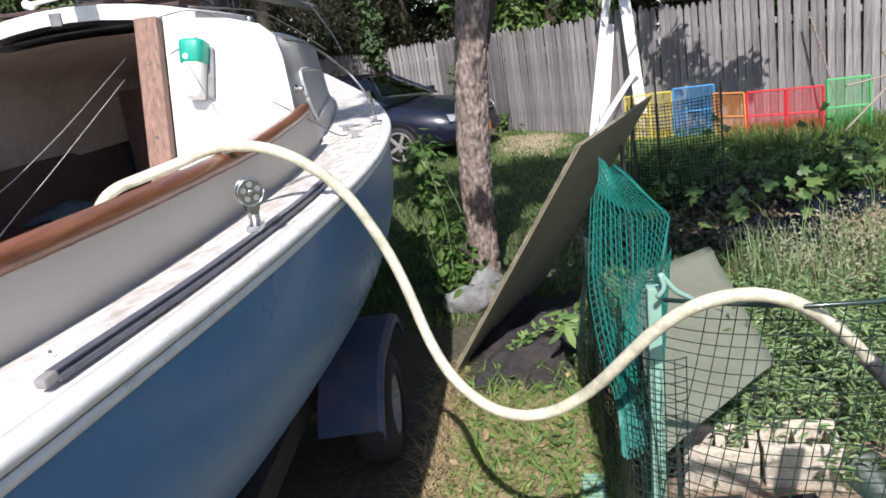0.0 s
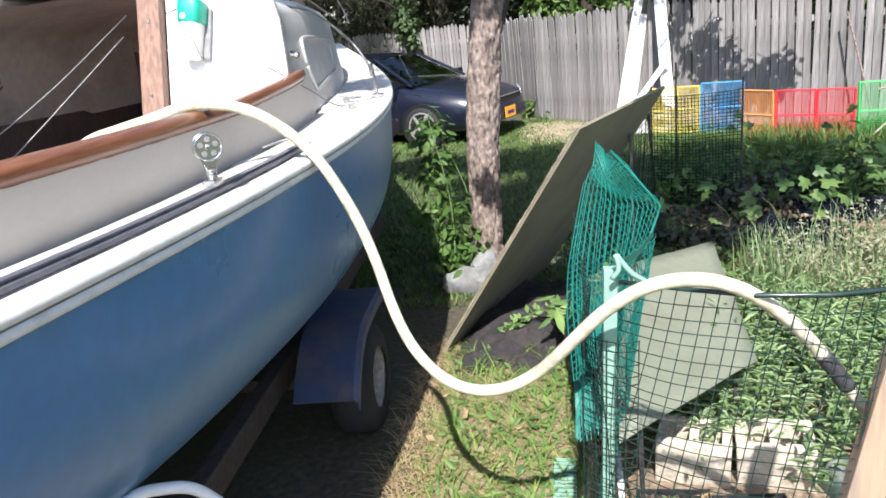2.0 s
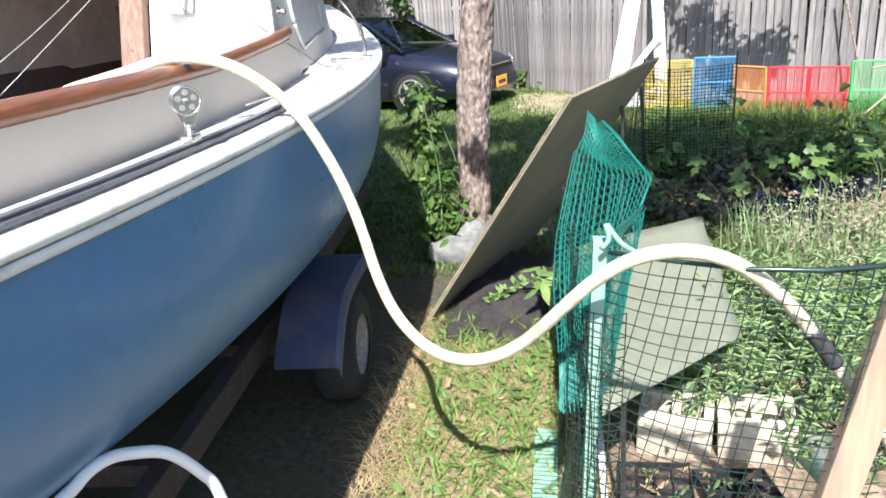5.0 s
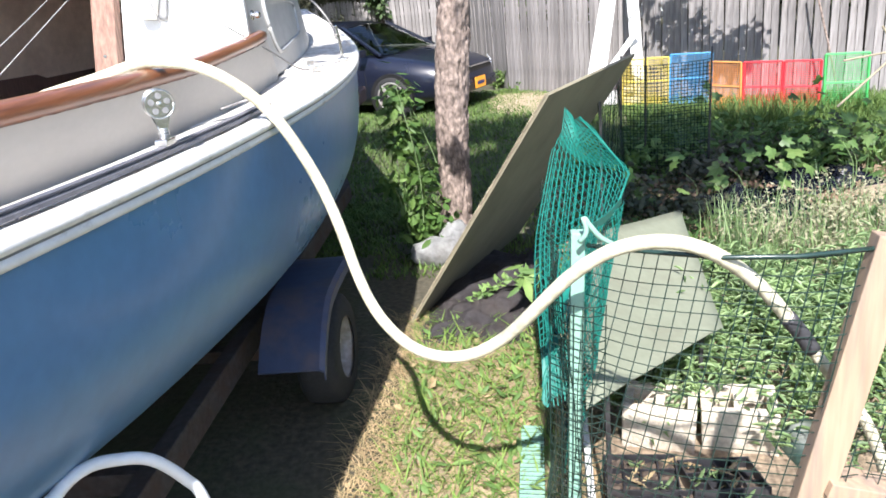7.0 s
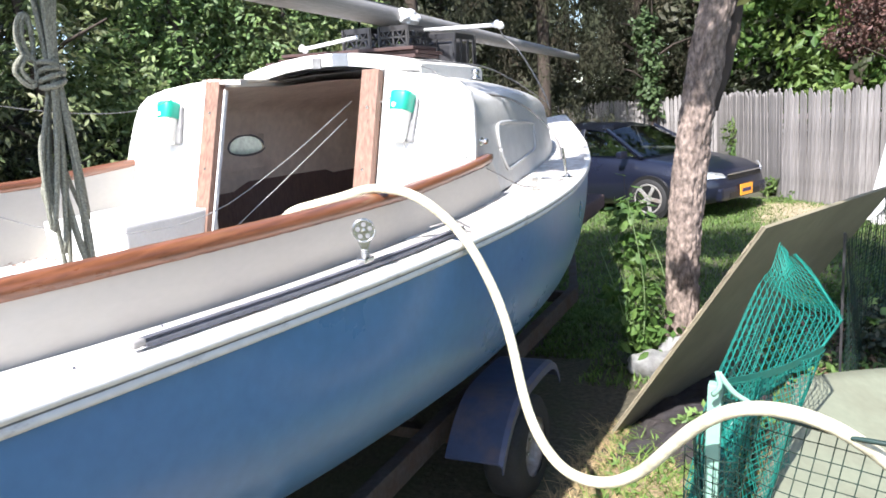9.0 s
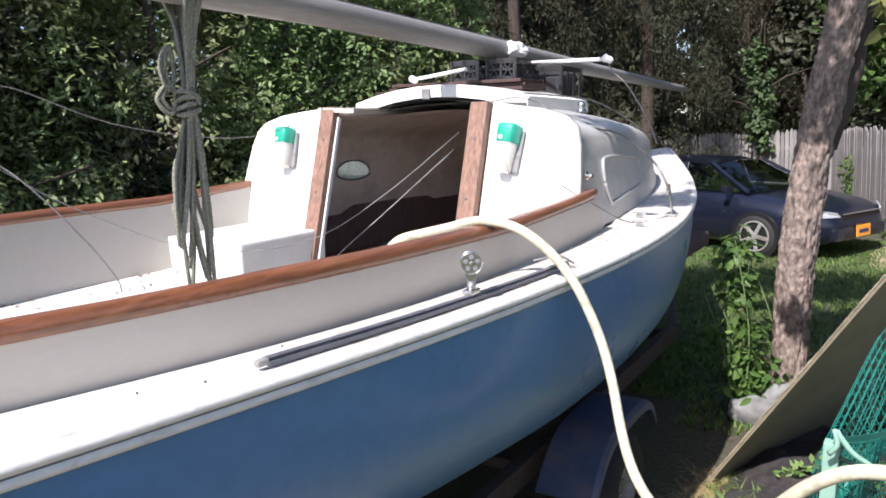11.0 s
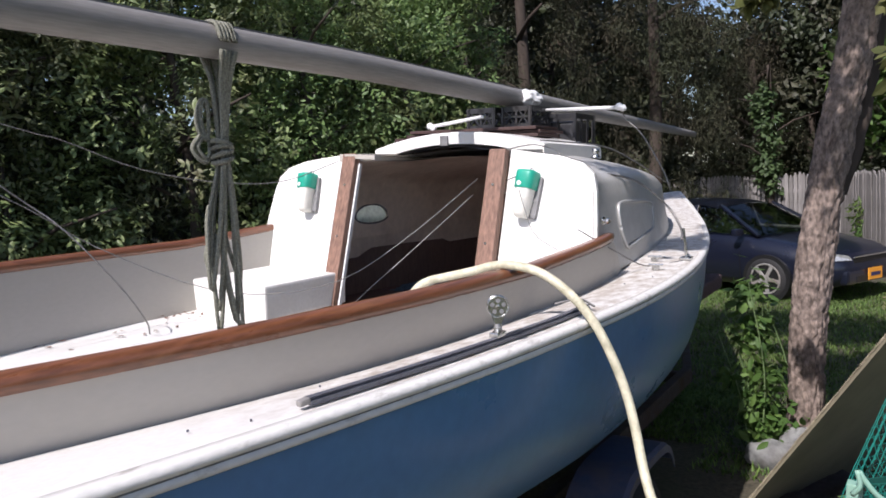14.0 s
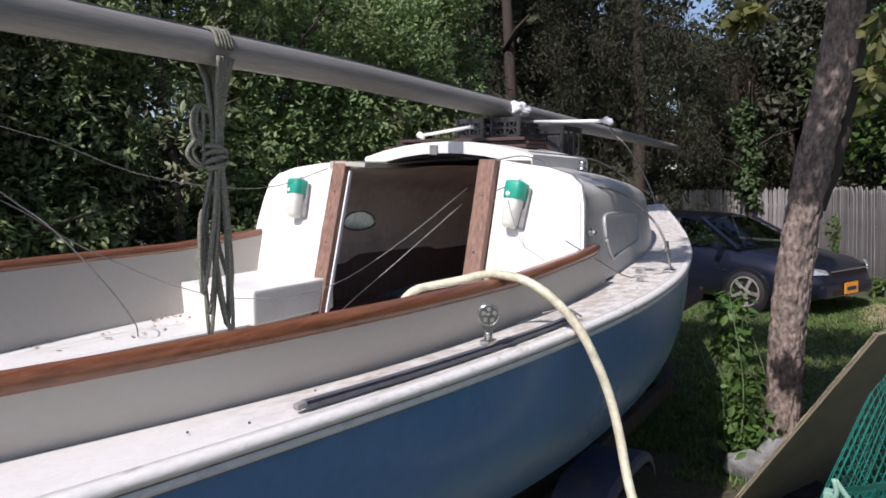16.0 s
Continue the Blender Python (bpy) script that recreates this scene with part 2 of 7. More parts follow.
    "laurel": material("laurel_leaves", (0.175, 0.235, 0.088), 0.5, dark=0.75, light=1.25, grain=8, stain=0.9, bump=0.0, island=True, trans=0.25, stain_colour=(0.125, 0.09, 0.068), stain_amount=0.9, stain_from=0.46),
    "maple": material("green_maple_leaves", (0.085, 0.16, 0.035), 0.55, dark=0.8, light=1.2, grain=8, stain=0.7, bump=0.0, island=True, trans=0.35, stain_colour=(0.16, 0.19, 0.05), stain_amount=0.6),
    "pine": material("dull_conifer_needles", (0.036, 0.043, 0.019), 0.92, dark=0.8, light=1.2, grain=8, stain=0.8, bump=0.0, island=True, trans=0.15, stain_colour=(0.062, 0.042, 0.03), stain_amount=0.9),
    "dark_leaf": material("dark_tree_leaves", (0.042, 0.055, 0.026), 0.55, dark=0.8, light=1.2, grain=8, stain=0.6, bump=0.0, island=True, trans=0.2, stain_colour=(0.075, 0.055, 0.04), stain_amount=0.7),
    "hang": material("bronze_green_leaves", (0.13, 0.14, 0.045), 0.5, dark=0.8, light=1.2, grain=8, bump=0.0, island=True, trans=0.3),
    "car": material("navy_car_paint", (0.007, 0.009, 0.020), 0.3, 0.0, dark=0.95, light=1.05, grain=30, stain=2, bump=0.0, coat=0.45, stain_amount=0.1),
    "car_trim": material("black_car_trim", (0.012, 0.012, 0.013), 0.5),
    "chrome": material("chrome", (0.75, 0.75, 0.75), 0.12, 1.0, dark=0.95, light=1.02, bump=0.0),
    "headlight": material("clear_headlight", (0.62, 0.64, 0.66), 0.1, 0.5, grain=30, bump=0.0),
    "plate": material("orange_plate", (0.80, 0.34, 0.03), 0.5, dark=0.95, light=1.03, bump=0.0),
    "plate_bar": material("dark_blue_bars", (0.03, 0.03, 0.10), 0.5, bump=0.0),
    "house": material("pale_siding", (0.60, 0.62, 0.64), 0.7, dark=0.95, light=1.03, grain=10, bump=0.02),
    "roof": material("dark_roof_shingle", (0.07, 0.07, 0.075), 0.9, grain=30, bump=0.3),
    "dark_glass": material("dark_window_pane", (0.02, 0.024, 0.028), 0.08, bump=0.0),
    "glass_car": glass("tinted_glass", (0.28, 0.33, 0.32)),
    "dirt": material("pale_dirt", (0.36, 0.28, 0.19), 0.95, dark=0.75, light=1.2, grain=30, stain=3, bump=0.6),
    "frosted_pane": material("frosted_green_pane", (0.72, 0.80, 0.72), 0.3, dark=0.8, light=1.1, grain=30, bump=0.1, trans=0.85),
    "path": material("trodden_straw_soil", (0.30, 0.235, 0.145), 0.95, dark=0.6, light=1.3, grain=45, stain=5, bump=0.8, stain_colour=(0.13, 0.10, 0.06), stain_amount=0.8),
    "lawn": material("lawn_blades", (0.105, 0.18, 0.04), 0.7, dark=0.7, light=1.3, grain=5, stain=1.3, bump=0.0, island=True, trans=0.3, stain_colour=(0.12, 0.12, 0.04), stain_amount=0.4),
    "bed_soil": material("garden_soil", (0.27, 0.205, 0.14), 0.95, dark=0.55, light=1.4, grain=45, stain=5, bump=0.9, stain_colour=(0.09, 0.065, 0.04), stain_amount=0.8),
    "rail": material("scuffed_rail_paint", (0.74, 0.725, 0.69), 0.5, dark=0.9, light=1.05, grain=80, stain=24, bump=0.12, stretch=(1, 0.5, 1), stain_colour=(0.17, 0.135, 0.10), stain_amount=0.9, stain_from=0.56),
    "sapling": material("sapling_leaves", (0.088, 0.165, 0.038), 0.55, dark=0.8, light=1.2, grain=8, bump=0.0, island=True, trans=0.3),
    "bronze": material("bronze_purple_leaves", (0.10, 0.056, 0.043), 0.55, dark=0.8, light=1.2, grain=8, stain=2, bump=0.0, island=True, trans=0.3, stain_colour=(0.20, 0.085, 0.06), stain_amount=0.6),
    "trunk_skin": material("dull_cabin_gelcoat", (0.50, 0.49, 0.465), 0.42, dark=0.92, light=1.05, grain=60, stain=4, bump=0.05, stain_colour=(0.36, 0.34, 0.30), stain_amount=0.5),
    "hedge_green": material("green_hedge_leaves", (0.14, 0.225, 0.07), 0.5, dark=0.75, light=1.25, grain=8, stain=0.8, bump=0.0, island=True, trans=0.3, stain_colour=(0.19, 0.15, 0.085), stain_amount=0.7),
    "window_pane": material("dull_window_pane", (0.46, 0.46, 0.45), 0.4, dark=0.95, light=1.04, grain=30, stain=8, bump=0.02, stain_amount=0.3),
    "cabin_panel": material("dark_cabin_panel", (0.19, 0.135, 0.115), 0.6, dark=0.8, light=1.2, grain=20, stain=5, bump=0.1, stretch=(1, 4, 1), stain_amount=0.4),
    "soil": material("dark_soil", (0.075, 0.055, 0.04), 0.95, dark=0.6, light=1.4, grain=40, stain=6, bump=0.8),
}
for key, rgb in dict(red=(0.60, 0.03, 0.04), orange=(0.58, 0.24, 0.07), yellow=(0.56, 0.45, 0.08), blue=(0.06, 0.24, 0.46), green=(0.06, 0.38, 0.10), teal=(0.04, 0.34, 0.30)).items():
    M["crate_" + key] = material(key + "_crate_plastic", rgb, 0.45, dark=0.9, light=1.06, grain=30, stain=6, bump=0.03)


def ground_material():
    m = material("ground_soil_and_turf", (0.066, 0.058, 0.038), 0.95, dark=0.6, light=1.4, grain=30, stain=1.4, bump=0.8, stain_colour=(0.05, 0.068, 0.025), stain_amount=0.9)
    return m


M["ground"] = ground_material()


# ---- mesh helpers ----
def part(name, bm, mat, parent=None, label="", smooth=False):
    """Links a bmesh as one mesh object."""
    me = bpy.data.meshes.new(name)
    bm.normal_update()
    bm.to_mesh(me)
    bm.free()
    if smooth:
        me.shade_smooth()
    me.materials.append(M[mat] if isinstance(mat, str) else mat)
    ob = new(name, me)
    if parent is not None:
        ob.parent = parent
    if label:
        ob["label"] = label
    return ob


def thing(name, label, category, m=None, group="", kind=""):
    ob = new(name)
    ob.empty_display_size = 0.1
    if m is not None:
        ob.matrix_world = m
    return tagged(ob, label, category, group, kind)


def box(bm, c, s, rot=(0, 0, 0), bevel=0.0):
    m = pose(*c, *rot) @ Matrix.Diagonal((*s, 1))
    r = bmesh.ops.create_cube(bm, size=1.0, matrix=m)
    if bevel:
        es = list({e for v in r["verts"] for e in v.link_edges})
        bmesh.ops.bevel(bm, geom=es, offset=bevel, segments=2, affect="EDGES", profile=0.6)


def new_box(c, s, rot=(0, 0, 0), bevel=0.0):
    bm = bmesh.new()
    box(bm, c, s, rot, bevel)
    return bm


def bar(bm, a, b, w, h, bevel=0.0, up=(0, 0, 1)):
    """A bar of width w and height h from a to b."""
    a, b = Vector(a), Vector(b)
    d = (b - a)
    y = d.normalized()
    x = y.cross(Vector(up)).normalized()
    z = x.cross(y)
    rot = Matrix((x, y, z)).transposed().to_4x4()
    m = Matrix.Translation((a + b) / 2) @ rot @ Matrix.Diagonal((w, d.length, h, 1))
    r = bmesh.ops.create_cube(bm, size=1.0, matrix=m)
    if bevel:
        es = list({e for v in r["verts"] for e in v.link_edges})
        bmesh.ops.bevel(bm, geom=es, offset=bevel, segments=2, affect="EDGES", profile=0.6)


def loft(bm, rows, wrap=False, cap=False):
    """Faces between rows of points."""
    vs = [[bm.verts.new(p) for p in r] for r in rows]
    for a, b in zip(vs, vs[1:]):
        n = len(a)
        for i in range(n if wrap else n - 1):
            j = (i + 1) % n
            try:
                bm.faces.new((a[i], a[j], b[j], b[i]))
            except ValueError:
                pass
    if cap:
        bm.faces.new(vs[0][::-1])
        bm.faces.new(vs[-1])
    return vs


def curve_points(pts, n):
    """Catmull-Rom through pts."""
    pts = [Vector(p) for p in pts]
    q = [pts[0] * 2 - pts[1]] + pts + [pts[-1] * 2 - pts[-2]]
    out = []
    for k in range(n + 1):
        u = k / n * (len(pts) - 1)
        i = min(int(u), len(pts) - 2)
        f = u - i
        a, b, c, d = q[i:i + 4]
        out.append(0.5 * ((2 * b) + (c - a) * f + (2 * a - 5 * b + 4 * c - d) * f * f + (3 * b - a - 3 * c + d) * f ** 3))
    return out


def tube(bm, pts, r, seg=8, r_end=None):
    """A round tube along pts."""
    pts = [Vector(p) for p in pts]
    rows = []
    side = None
    for i, p in enumerate(pts):
        d = (pts[min(i + 1, len(pts) - 1)] - pts[max(i - 1, 0)]).normalized()
        if side is None:
            side = d.cross(Vector((0, 0, 1)) if abs(d.z) < 0.9 else Vector((1, 0, 0))).normalized()
        else:
            side = (side - d * side.dot(d)).normalized()
        up = d.cross(side)
        rr = r if r_end is None else r + (r_end - r) * i / (len(pts) - 1)
        rows.append([p + rr * (math.cos(2 * math.pi * k / seg) * side + math.sin(2 * math.pi * k / seg) * up) for k in range(seg)])
    loft(bm, rows, wrap=True, cap=True)


def new_tube(pts, r, seg=8, r_end=None):
    bm = bmesh.new()
    tube(bm, pts, r, seg, r_end)
    return bm


def lathe(bm, profile, seg=24, m=None):
    """A body turned about its local y axis: rows of (radius, y)."""
    m = m or Matrix()
    loft(bm, [[m @ Vector((r * math.cos(2 * math.pi * k / seg), y, r * math.sin(2 * math.pi * k / seg))) for k in range(seg)] for r, y in profile], wrap=True)


def interp(table, v):
    xs, ys = zip(*table)
    return float(np.interp(v, xs, ys))


def smooth_table(table, v):
    """Smooth reading of a table."""
    return sum(interp(table, v + d) for d in (-0.25, -0.12, 0, 0.12, 0.25)) / 5


def raw(name, verts, faces, mat, parent=None, label="", kind=""):
    me = bpy.data.meshes.new(name)
    me.from_pydata(verts, [], faces)
    me.update()
    me.materials.append(M[mat])
    ob = new(name, me)
    if parent is not None:
        ob.parent = parent
    return tagged(ob, label, "", "", kind)


def leaves(centres, normals, size, aspect=0.5, rng=None, droop=0.25, shaped=False):
    """Verts and faces of folded leaves at centres, laid about normals."""
    rng = rng or np.random.default_rng(1)
    n = len(centres)
    nrm = normals / (np.linalg.norm(normals, axis=1, keepdims=True) + 1e-9)
    d = rng.normal(size=(n, 3))
    d[:, 2] -= droop
    d -= nrm * (d * nrm).sum(1, keepdims=True)
    d /= np.linalg.norm(d, axis=1, keepdims=True) + 1e-9
    s = np.cross(nrm, d)
    ln = (size * rng.uniform(0.6, 1.3, n))[:, None]
    w = ln * aspect * 0.5
    fold = nrm * ln * 0.10
    if shaped:
        v = np.stack([centres, centres + d * ln * 0.28 + s * w * 0.85 - fold * 0.7, centres + d * ln * 0.66 + s * w * 0.8 - fold, centres + d * ln - fold * 1.2,
                      centres + d * ln * 0.66 - s * w * 0.8 - fold, centres + d * ln * 0.28 - s * w * 0.85 - fold * 0.7], axis=1).reshape(-1, 3)
        b = np.arange(n)[:, None] * 6
        return v, np.concatenate([b + np.array((0, 1, 2, 3)), b + np.array((0, 3, 4, 5))], axis=0)
    v = np.stack([centres, centres + d * ln * 0.5 + s * w - fold, centres + d * ln, centres + d * ln * 0.5 - s * w - fold], axis=1).reshape(-1, 3)
    f = np.arange(n * 4).reshape(n, 4)
    return v, f


def cloud(blobs, n, rng, shell=0.45):
    """Points with outward normals over uneven blobs (x, y, z, rx, ry, rz)."""
    b = np.array(blobs, float)
    vol = (b[:, 3] * b[:, 4] * b[:, 5]) ** 0.67
    pick = rng.choice(len(b), n, p=vol / vol.sum())
    d = rng.normal(size=(n, 3))
    d /= np.linalg.norm(d, axis=1, keepdims=True)
    r = 1 - shell * rng.random(n) ** 1.5
    r *= 1 + 0.18 * np.sin(d[:, 0] * 7 + pick) * np.cos(d[:, 2] * 6 + pick * 2)
    p = b[pick, :3] + d * b[pick, 3:6] * r[:, None]
    nrm = d * 0.8 + rng.normal(size=(n, 3)) * 0.55 + np.array((0, 0, 0.35))
    return p, nrm


def sprigs(blobs, n, per, size, aspect, rng, shell=0.6, spread=0.09):
    """Leaves set along short twigs, so that the crown breaks up into tufts."""
    p, nr = cloud(blobs, n, rng, shell)
    nr /= np.linalg.norm(nr, axis=1, keepdims=True)
    d = nr + rng.normal(0, 0.5, nr.shape)
    d /= np.linalg.norm(d, axis=1, keepdims=True)
    step = np.linspace(-1.0, 1.0, per)
    c = (p[:, None, :] + d[:, None, :] * step[None, :, None] * spread + rng.normal(0, spread * 0.35, (n, per, 3))).reshape(-1, 3)
    lean = np.repeat(nr, per, axis=0) + rng.normal(0, 0.38, (n * per, 3)) + np.array((0, -0.15, 0.5))
    keep = c[:, 2] > 0.02
    return leaves(c[keep], lean[keep], size, aspect, rng, 0.5, True)


def lobed_leaves(centres, normals, size, rng):
    """Broad five-lobed leaves, each one cupped polygon."""
    n = len(centres)
    nrm = normals / np.linalg.norm(normals, axis=1, keepdims=True)
    d = rng.normal(size=(n, 3)) + np.array((0, -0.6, -0.2))
    d -= nrm * (d * nrm).sum(1, keepdims=True)
    d /= np.linalg.norm(d, axis=1, keepdims=True)
    s = np.cross(nrm, d)
    ln = (size * rng.uniform(0.6, 1.2, n))[:, None]
    shape = ((0.0, 0.0), (0.34, -0.12), (0.50, 0.16), (0.30, 0.30), (0.42, 0.66), (0.16, 0.60), (0.0, 1.0), (-0.16, 0.60), (-0.42, 0.66), (-0.30, 0.30), (-0.50, 0.16), (-0.34, -0.12))
    v = np.stack([centres + s * ln * a + d * ln * b - nrm * ln * (0.22 * abs(a) + 0.16 * b * b) for a, b in shape], axis=1).reshape(-1, 3)
    b = np.arange(n)[:, None] * 12
    return v, np.concatenate([b + np.array((0, 1, 2, 3)), b + np.array((0, 3, 4, 5)), b + np.array((0, 5, 6, 7)), b + np.array((0, 7, 8, 9)), b + np.array((0, 9, 10, 11))], axis=0)


# ---- ground ----
def ground_height(x, y):
    """Gentle unevenness; flat near the trailer and the car."""
    return 0.02 * noise.noise(Vector((x * 0.6, y * 0.6, 0))) + 0.012 * noise.noise(Vector((x * 2.1, y * 2.1, 3)))


def build_ground():
    xs = [-900, -300, -120, -60, -40] + [x * 0.5 for x in range(-60, -4)] + [-2 + x * 0.12 for x in range(0, 50)] + [4 + x * 0.5 for x in range(0, 40)] + [40, 60, 120, 300, 900]
    ys = [-900, -300, -100, -40, -20] + [-10 + y * 0.5 for y in range(0, 20)] + [y * 0.12 for y in range(0, 56)] + [6.8 + y * 0.5 for y in range(0, 50)] + [40, 60, 120, 300, 900]
    bm = bmesh.new()
    loft(bm, [[(x, y, ground_height(x, y) if abs(x) < 40 and abs(y) < 40 else 0) for x in xs] for y in ys])
    bmesh.ops.recalc_face_normals(bm, faces=bm.faces)
    g = part("ground", bm, "ground", None, "", True)
    if g.data.polygons[0].normal.z < 0:
        g.data.flip_normals()
    return tagged(g, "uneven lawn soil with patchy turf and straw", "ground", "", "structure")


build_ground()


def build_path():
    bm = bmesh.new()
    rows = []
    for j in range(120):
        # the unseen stretch behind the camera is added to bounce light onto the hull
        y = -3.4 + 7.0 * j / 119
        row = []
        for i in range(22):
            u = i / 21
            x0, x1 = -0.03 + 0.05 * noise.noise(Vector((y * 2, 0, 5))), 0.74 + 0.03 * noise.noise(Vector((y * 3, 1, 5))) + max(0, 1.1 - y) * 0.22 + 0.14 * noise.noise(Vector((y * 0.9, 2, 5))) * min(1.0, max(0.0, 1.1 - y))
            x = x0 + (x1 - x0) * u
            e = min(u, 1 - u, (3.6 - y) * 0.8, (y + 3.4) * 0.8)
            row.append((x, y, ground_height(x, y) + 0.004 + 0.014 * min(1, e * 6) + 0.006 * noise.noise(Vector((x * 12, y * 12, 2)))))
        rows.append(row)
    loft(bm, rows)
    bmesh.ops.recalc_face_normals(bm, faces=bm.faces)
    p = part("path", bm, "path", None, "", True)
    if p.data.polygons[1200].normal.z < 0:
        p.data.flip_normals()
    tagged(p, "trodden path of dry soil and straw", "path", "", "structure")


build_path()


def build_bed_soil():
    bm = bmesh.new()
    rows = []
    for j in range(40):
        y = 1.40 + 2.1 * j / 39
        row = []
        for i in range(40):
            x = 0.74 + (1.75 + 0.12 * noise.noise(Vector((y * 3, 4, 1)))) * i / 39
            e = min(i, j, 39 - i, 39 - j) / 39
            row.append((x, y, ground_height(x, y) + 0.003 + 0.016 * min(1, e * 8) + 0.012 * noise.noise(Vector((x * 9, y * 9, 6)))))
        rows.append(row)
    loft(bm, rows)
    bmesh.ops.recalc_face_normals(bm, faces=bm.faces)
    p = part("garden_soil", bm, "bed_soil", None, "", True)
    if p.data.polygons[600].normal.z < 0:
        p.data.flip_normals()
    tagged(p, "brown garden soil strewn with dry straw", "soil", "", "structure")


build_bed_soil()

# ---- sailboat ----
BOAT = pose(-1.434, 2.506, 1.657, 0, 0, 1.98) @ pose(0, 0, 0, 0, 2.5, 0) @ Matrix.Diagonal((1.0792, 1.0792, 1.0792, 1)) @ pose(0, 0, -1.6)
BEAM = [(-2.95, 0.92), (-2.6, 0.99), (-2.2, 1.05), (-1.8, 1.105), (-1.3, 1.172), (-0.8, 1.215), (-0.2, 1.245), (0.4, 1.222), (0.8, 1.178), (1.5, 1.05), (2.4, 0.81), (3.4, 0.49), (4.1, 0.25), (4.75, 0.02)]
KEEL = [(-2.95, 1.02), (-2.2, 0.83), (-1.4, 0.68), (-0.4, 0.58), (1.0, 0.54), (2.2, 0.60), (3.2, 0.80), (4.0, 1.10), (4.75, 1.60)]
COAM = [(-2.6, 0.648), (-2.27, 0.713), (-1.9, 0.802), (-1.64, 0.857), (-1.28, 0.903), (-1.0, 0.925), (-0.5, 0.94), (0.0, 0.967), (0.3, 0.938), (0.6, 0.89)]
FLARE = [(-2.6, -0.012), (-0.6, -0.006), (0.0, -0.004), (0.3, 0.0), (0.6, 0.0)]
TRUNK = [(-0.1, 0.975), (0.4, 0.95), (0.8, 0.92), (1.2, 0.875), (1.7, 0.78), (2.2, 0.655), (2.6, 0.52), (2.85, 0.38)]


def sheer(y):
    return 1.478 + 0.006 * (y + 0.8) ** 2


def half(y):
    return max(0.012, smooth_table(BEAM, y)) if -2.7 < y < 4.5 else max(0.012, interp(BEAM, y))


def rake(z):
    return (z - 1.70) * 0.28


